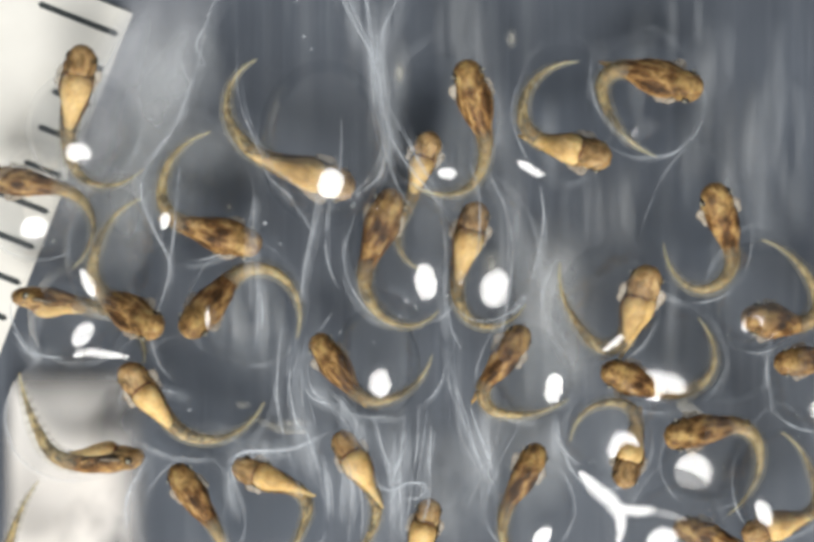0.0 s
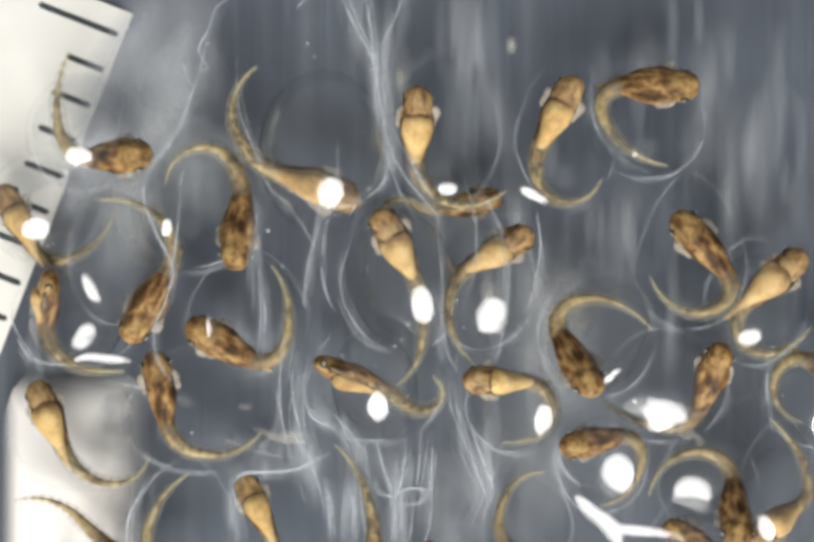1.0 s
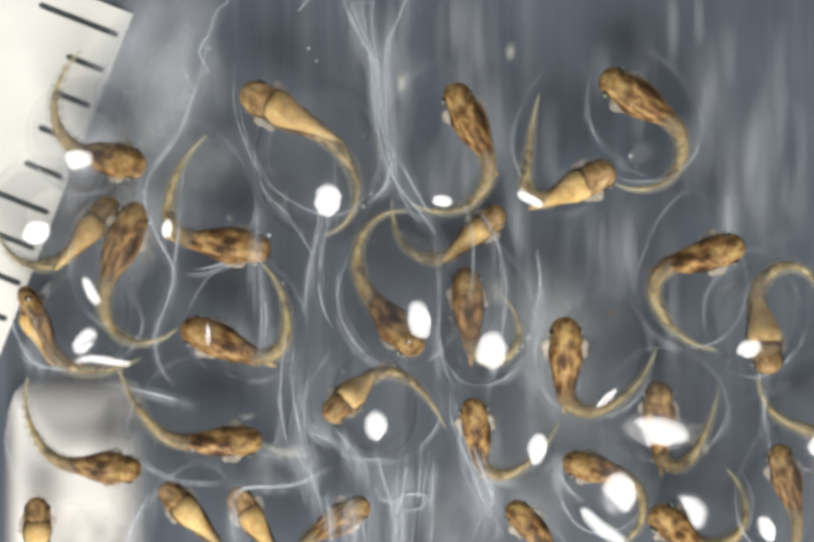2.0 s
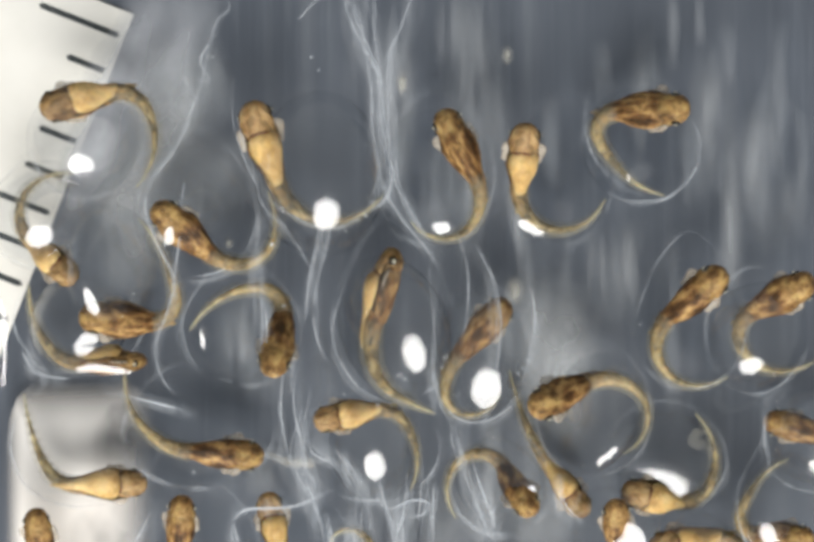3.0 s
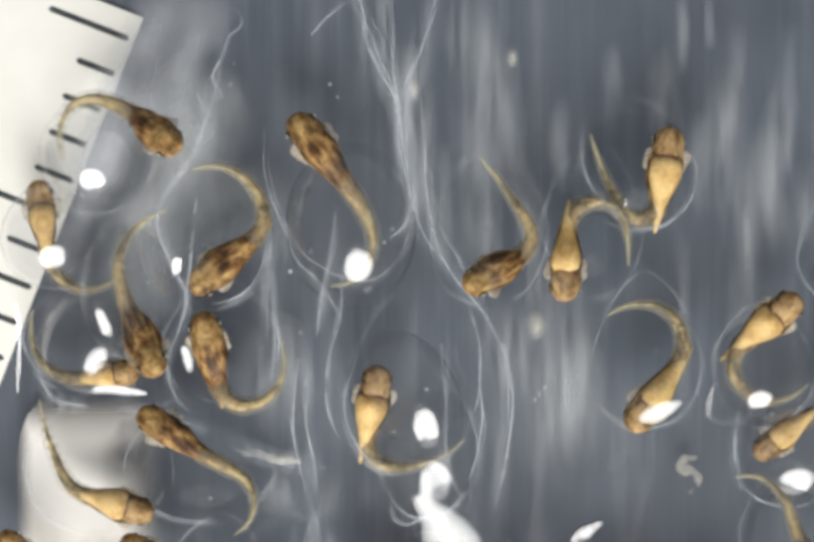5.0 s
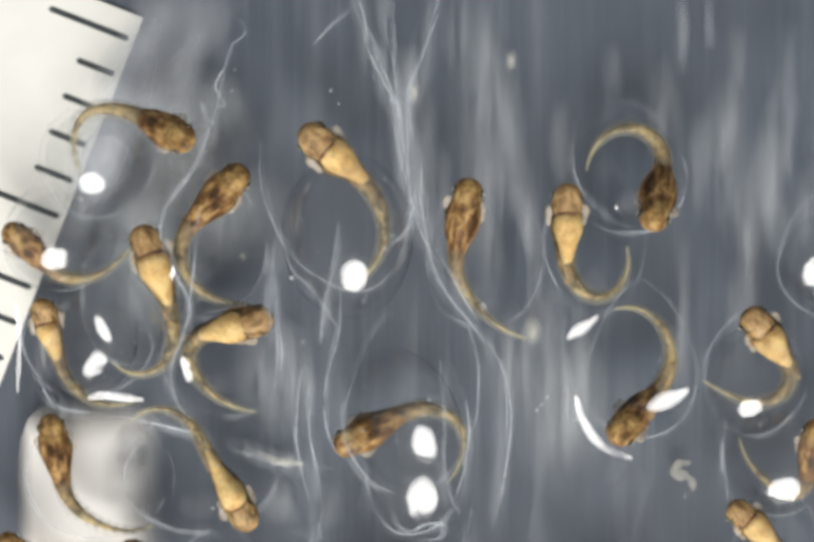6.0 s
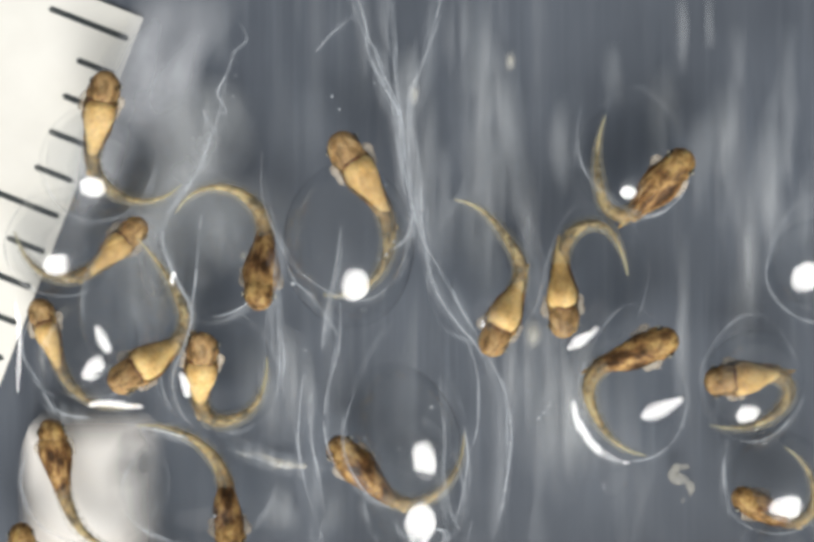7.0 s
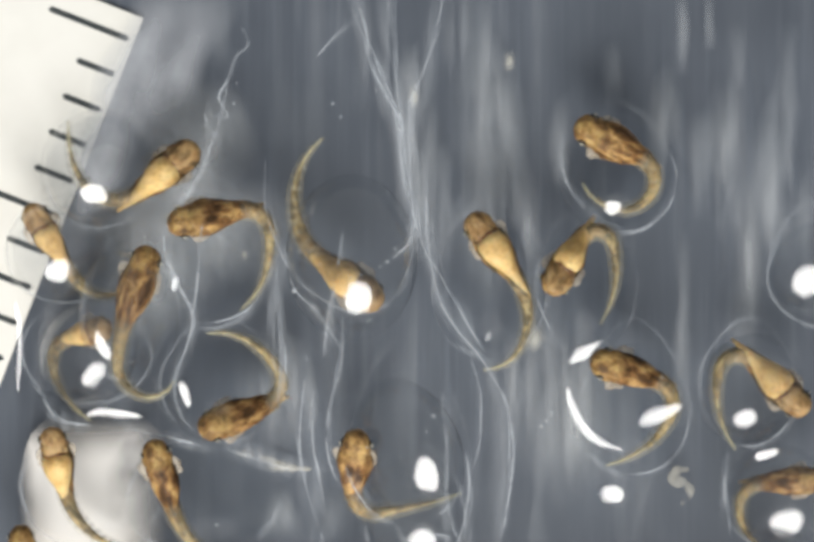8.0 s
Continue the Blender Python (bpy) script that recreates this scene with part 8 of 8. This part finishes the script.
    swim(next(HERD), -2.1, [(0, 2.02, -2.84, 54, 0, 0, 111, 26, 20), (0.2, 2, -3.44, 92, 180, -16, 95, 22, 13), (0.5, 3.28, -2.35, 175, 180, 0, -83, -56, -42), (0.7, 1.79, -3.69, 87, 180, -28, 104, 16, 12), (1, 3.01, -2.8, 178, 180, -23, -71, -76, -35), (1.2, 2.16, -2.93, 348, 180, -11, 78, 59, 41), (1.5, 2.24, -4.69, 390, 180, 0, -86, -47, -39), (1.7, 1.79, -4.75, 458, 0, -27, 104, 24, 20), (2.8, 2.57, -4.69, 302, 0, -41, 64, 64, 48), (3, 2.42, -4.94, 302, 0, -41, 76, 61, 44), (3.5, 0.58, -9.11, 302, 0, -41, 52, 81, 58)] + [(8, 0.58, -10.4, 302, 0, -41, 52, 81, 58)])
    swim(next(HERD), -1.5, [(0, 6.52, -3.05, 160, 0, -27, 50, 63, 41), (0.2, 6.43, -2.47, 24, 0, 0, 21, -52, -64), (0.5, 7.14, -3.36, 60, 180, 0, -61, -37, -5), (0.7, 6.52, -3.71, 159, 0, -31, 62, 45, 33), (1, 7.55, -3.46, 73, 0, -23, -74, -21, -21), (1.2, 7.68, -3.73, 78, 0, -21, -84, -14, -20), (1.5, 6.51, -4.24, 156, 0, -41, 60, 47, 41), (1.7, 6.49, -4.67, 92, 0, -7, 140, 18, 4), (2.8, 6.61, -4.16, 2, 180, 0, 82, 63, 57), (3, 6.9, -5.89, 167, 180, -35, 75, 38, 35), (3.2, 7.98, -5.96, 158, 0, -35, 112, 26, 19)] + [(3.5, 6.91, -9.83, 167, 180, -35, 75, 38, 35), (8, 6.91, -11.14, 167, 180, -35, 75, 38, 35)])
    swim(next(HERD), -2.2, [(0, 5.83, -4.03, -107, 180, -29, 95, 50, 46), (0.2, 5.07, -3.51, -34, 180, -25, 80, 47, 41), (0.5, 5.25, -3.99, -171, 0, -36, -69, -53, -44), (0.7, 4.37, -5.14, -273, 0, -28, 72, 68, 43), (1, 5.38, -4.18, -170, 0, -21, -102, -36, -41), (1.2, 4.43, -5.4, -273, 0, -23, 83, 66, 35), (1.5, 5.51, -4.71, -185, 180, -22, -89, -47, -65), (1.7, 5.51, -4.98, -196, 0, -24, -62, -51, -58), (2.8, 3.9, -7.5, -268, 0, 0, 39, 52, 47), (3, 5.34, -7.1, -264, 0, -33, 25, 61, 64), (3.5, 5.08, -10.99, -264, 0, -33, 25, 61, 64)] + [(8, 5.08, -12.28, -264, 0, -33, 25, 61, 64)])
    swim(next(HERD), -1.6, [(0, 8.25, -3.96, -171, 0, -27, -85, -41, -27), (0.2, 6.67, -4.74, -61, 0, -34, -104, -27, -27), (0.5, 7.98, -6.18, -204, 0, -4, 106, 24, 41), (0.7, 7.25, -6.25, -333, 0, -26, -123, -24, -37), (1, 8.35, -5.4, -450, 0, -37, 77, 49, 42), (1.2, 7.71, -6.65, -576, 180, -20, 105, 31, 38), (1.5, 6.98, -6.76, -720, 0, -29, -100, -43, -36), (1.7, 7.3, -6.91, -577, 0, -42, 72, 62, 40), (2.8, 7.7, -6.6, -522, 180, -23, -66, -47, -48), (3, 7.82, -6.8, -533, 180, -28, -64, -54, -45), (3.5, 7.57, -9.4, -533, 180, -28, -64, -54, -45)] + [(8, 7.57, -10.71, -533, 180, -28, -64, -54, -45)])
    swim(next(HERD), -1.9, [(0, 10.06, -6.33, -165, 180, -16, 87, 13, 34), (0.2, 10.16, -5.67, -256, 0, 0, -30, -37, -49), (0.5, 9.37, -5.4, -102, 180, 0, -38, -77, -45), (0.7, 9.69, -5.18, -113, 0, 0, 26, -54, -74), (1, 9.92, -6.05, -146, 180, -24, 67, 24, 13), (1.2, 10.17, -5.56, -243, 0, -20, -18, -61, -58), (1.5, 10.04, -5.64, -131, 0, -27, 38, 54, 39), (1.7, 9.88, -6.02, -254, 0, 0, -28, -42, -59), (2.8, 10.04, -6.03, -131, 0, -39, 68, 69, 75), (3, 8.92, -6.71, 0, 0, -41, -115, -13, -32), (3.2, 10.01, -6.36, 108, 0, 0, -13, -73, -66)] + [(3.5, 9.95, -6.5, 111, 0, 0, -14, -64, -58), (3.7, 9.76, -6.87, 248, 0, -25, 36, 54, 77), (4, 9.87, -6.87, 299, 0, -30, -16, 29, 42), (4.5, 9.87, -6.87, 297, 0, -20, -16, 41, 58), (4.7, 9.87, -6.87, 297, 0, -20, -12, 39, 53), (5.8, 9.24, -6.55, 187, 180, 0, -72, -37, -41), (6, 9.11, -6.84, 139, 180, -17, 13, 76, 66), (6.5, 9.11, -7.03, 145, 0, -29, 9, 75, 67), (7, 9.38, -8.09, 139, 0, -27, 34, 66, 60), (8, 9.38, -8.36, 139, 0, -27, 34, 66, 60)])
    swim(next(HERD), -1.7, [(0, -6.16, -3.79, 127, 180, -20, 43, 40, 33), (0.2, -5.08, -2.65, -34, 0, 0, 6, 48, 46), (0.5, -5, -3.2, -54, 180, -27, 18, 33, 59), (0.7, -6.17, -3.98, 121, 0, 0, 50, 36, 25), (1, -6.18, -3.86, 99, 0, -8, 61, 32, 40), (1.2, -5.95, -4.21, -20, 0, -1, -23, -34, -18), (1.5, -3.9, -3.84, 130, 180, -28, -118, -13, -24), (1.7, -5.56, -4.35, 2, 0, -12, -45, -17, -15), (2.8, -5.18, -4.59, 15, 0, 0, -49, -24, -19), (3, -5.56, -4.6, -4, 0, 0, -32, -30, -30), (3.2, -6.09, -4.78, -32, 0, -11, -15, -37, -39)] + [(3.5, -6.07, -4.79, -36, 0, 0, -19, -31, -52), (3.7, -5.87, -4.96, -33, 0, 0, -17, -38, -68), (4, -5.49, -3.94, -198, 180, -9, -13, -40, -38), (4.2, -5.11, -4.43, -70, 180, 0, 17, 25, 29), (4.5, -5.72, -5.22, -26, 0, 0, -15, -22, -36), (4.7, -5.63, -4.41, 146, 0, 0, 10, -61, -66), (5.8, -5.51, -5.85, -8, 180, 0, -38, -18, -16), (6, -5.18, -4.91, -60, 180, 0, -3, 49, 60), (6.2, -6.45, -5.34, 106, 180, -12, 38, 22, 35), (6.5, -6.41, -5.53, 112, 180, 0, 32, 39, 26), (6.7, -5, -5.14, 286, 0, -20, 23, 40, 38)] + [(7, -4.93, -5.41, 277, 0, -24, 37, 25, 27), (7.2, -6.46, -5.7, 103, 180, 0, 31, 16, 27), (7.5, -4.87, -5.68, 281, 0, -40, 28, 32, 36), (7.7, -5.14, -5.41, 294, 180, -25, 5, 48, 59), (8, -6.32, -5.87, 464, 0, -21, 28, 41, 35)])
    swim(next(HERD), -1.5, [(0, -8.5, -4.91, 5, 90, -12, -66, -8, -11), (0.2, -9.14, -4.39, 108, 90, 0, 49, 28, 38), (0.5, -8.51, -4.91, 5, 90, -12, -66, -8, -11), (0.7, -9.04, -4.55, 108, 180, 0, 46, 41, 38), (1, -8.89, -4.48, 114, 180, 0, 29, 47, 59), (1.2, -8.51, -5.1, 2, 180, -12, -49, -27, -19), (1.5, -7.54, -4.92, 106, 180, 0, -114, -24, -8), (1.7, -8.51, -5.1, -2, 0, -20, -49, -25, -27), (2.8, -8.46, -3.48, -165, 180, -27, -70, -10, -27), (3, -8.52, -5.48, 2, 180, 0, -64, -12, -7), (3.2, -8.65, -5.35, -2, 0, -12, -55, -22, -18)] + [(3.5, -8.52, -5.48, -2, 0, -26, -59, -13, -21), (3.7, -8.61, -5.55, -2, 180, 0, -57, -19, -20), (4, -8.52, -5.61, -7, 0, -19, -50, -21, -25), (4.2, -8.27, -4.62, 136, 0, 0, 15, -39, -74), (4.5, -8.38, -5.73, -15, 180, -27, -53, -1, -3), (4.7, -8.52, -5.73, -14, 180, -15, -53, -4, -11), (5.8, -7.55, -5.16, -81, 0, -18, 33, 24, 25), (6, -9.15, -5.33, -259, 0, 0, 42, 24, 38), (6.2, -8.19, -4.33, -190, 180, -24, -57, -4, -14), (6.5, -8.62, -6.13, -11, 180, 0, -59, -8, -6), (6.7, -7.62, -5.18, -83, 0, 0, 44, 21, 23)] + [(7, -9.15, -5.46, -259, 0, 0, 21, 34, 28), (7.2, -7.69, -5.29, -81, 0, -18, 33, 28, 33), (7.5, -7.69, -5.02, -74, 180, -13, 43, 16, -2), (7.7, -9.22, -5.35, 98, 0, -30, 16, 31, 34), (8, -9.08, -5.49, 100, 180, -24, 30, 28, 34)])
    swim(next(HERD), -1.6, [(0, -5.06, -6.4, 124, 0, 0, -11, 31, 44), (0.2, -6.41, -6.33, 42, 0, 0, 44, 55, 51), (0.5, -6.35, -7.42, -29, 0, -32, -90, -9, -31), (1, -6.35, -7.42, -29, 0, -32, -76, -19, -29), (1.2, -4.84, -7.27, -131, 0, -29, 71, 21, 33), (1.5, -6.49, -7.54, -34, 0, -27, -80, -16, -46), (1.7, -5.05, -6.63, 133, 180, 0, -22, 72, 77), (2.8, -6.36, -7.8, -29, 0, -32, -86, -23, -40), (3, -5.89, -7.31, 85, 0, -18, 47, 46, 44), (3.5, -5.94, -7.77, 85, 0, -29, 43, 52, 46), (4, -6.18, -7.49, 147, 0, -10, -36, 60, 65)] + [(4.5, -6.18, -7.62, 147, 0, -10, -36, 60, 65), (8, -6.18, -8.93, 147, 0, -10, -36, 60, 65)])
    swim(next(HERD), -1.8, [(0, -2.91, -5.55, 159, 180, 0, -88, -11, -13), (0.2, -3.45, -6.59, 116, 180, 0, -8, 69, 63), (0.5, -3.77, -6.19, 81, 180, 0, 36, 36, 33), (0.7, -3.77, -6.36, 84, 180, 0, 43, 39, 45), (1, -3.54, -6.69, 115, 180, 0, 3, 62, 58), (1.2, -2.95, -5.95, 165, 0, -16, -54, -51, -40), (1.5, -2.71, -7.11, 259, 180, -31, 30, 18, 28), (1.7, -3.63, -6.89, 121, 180, -11, 2, 65, 57), (2.8, -3.26, -7.24, 99, 180, 0, 44, 72, 71), (3, -3.27, -7.26, 102, 180, 0, 42, 73, 71), (3.5, -3.78, -7.74, 106, 0, -23, 37, 75, 72)] + [(4, -4.17, -7.59, 142, 0, -16, 16, 51, 60), (4.5, -4.17, -8.26, 142, 0, -16, 16, 51, 60), (8, -4.17, -9.57, 142, 0, -16, 16, 51, 60)])
    swim(next(HERD), -1.6, [(0, -0.93, -5.57, 121, 180, 0, -47, -23, -24), (0.2, -2.44, -5.67, 69, 0, 0, 32, 31, 48), (0.5, -1.4, -5.43, 157, 0, 0, -41, -37, -38), (0.7, -1.24, -7, 243, 0, -19, 14, 34, 36), (1, -0.86, -6.87, 270, 180, -21, 14, 13, 25), (1.2, -0.91, -6.69, 126, 180, 0, -51, -64, -54), (1.5, -0.8, -7.13, 278, 180, -20, 1, 35, 47), (1.7, -2.35, -6.64, 392, 0, -18, 44, 61, 57), (2.8, -2.22, -7.57, 397, 0, -32, 21, 84, 64), (3, -0.82, -8.18, 278, 180, -20, -7, 72, 105), (3.5, -1.07, -9.44, 278, 180, -20, -7, 72, 105)] + [(8, -1.07, -10.75, 278, 180, -20, -7, 72, 105)])
    swim(next(HERD), -1.8, [(0, 2.63, -5.9, 61, 0, 0, 35, 45, 43), (0.2, 4.07, -6.98, -107, 0, -28, 35, 12, 12), (0.5, 2.62, -6.39, -280, 0, 0, 31, 65, 55), (0.7, 3.85, -6.39, -228, 0, 0, -18, 70, 76), (1, 2.65, -7.12, -403, 0, -30, -52, -34, -53), (1.2, 4, -7.11, -471, 0, -36, 52, 27, 20), (1.5, 2.71, -7.25, -409, 0, -26, -35, -62, -78), (1.7, 3.68, -7.02, -589, 0, -17, 10, 70, 75), (3, 2.69, -8.96, -409, 0, -26, -35, -62, -78), (8, 2.44, -11.52, -409, 0, -26, -35, -62, -78)])
    swim(next(HERD), -1.7, [(0, 0.21, -7.45, 75, 180, 0, 44, 60, 50), (0.5, 0.2, -8.25, 75, 180, -16, 45, 60, 49), (8, -0.08, -13.46, 75, 180, -16, 45, 60, 49)])
    swim(next(HERD), -1.6, [(0, -9.79, -7.68, -8, 0, -42, -97, -8, -16), (0.2, -8.98, -6.99, 120, 0, -22, 15, 58, 52), (0.5, -8.92, -6.96, 47, 180, 0, 50, 59, 55), (0.7, -7.79, -6.97, -43, 0, 0, -1, 24, 25), (1, -7.79, -6.97, -43, 0, 0, -3, 29, 34), (1.2, -8.43, -6.5, -193, 0, -17, -23, -31, -41), (1.5, -9.53, -7.31, -270, 180, 0, 50, 47, 41), (1.7, -9.53, -7.44, -270, 180, 0, 50, 47, 41), (2.8, -9.33, -7.58, -265, 0, -21, 51, 52, 41), (3, -9.35, -7.57, -265, 0, -21, 51, 52, 41), (3.5, -8.58, -6.95, -208, 0, -25, -9, -39, -45)] + [(4, -9.65, -7.76, -232, 0, -15, 26, 46, 51), (6, -9.65, -7.88, -232, 0, -15, 26, 46, 51), (7, -10.07, -8, -265, 0, 0, 64, 40, 33), (8, -10.07, -8.06, -265, 0, 0, 64, 40, 33)])
    swim(next(HERD), -1.9, [(0, 8.34, -7.01, 160, 0, -10, -61, 39, 79), (0.5, 6.87, -7.28, 151, 0, -16, -38, 53, 64), (1, 7.93, -7.27, 149, 0, -11, -35, 52, 63), (1.5, 7.53, -7.8, 149, 0, -11, -35, 52, 63), (3, 7.51, -10.44, 149, 0, -11, -35, 52, 63), (8, 7.26, -13, 149, 0, -11, -35, 52, 63)])


motions()
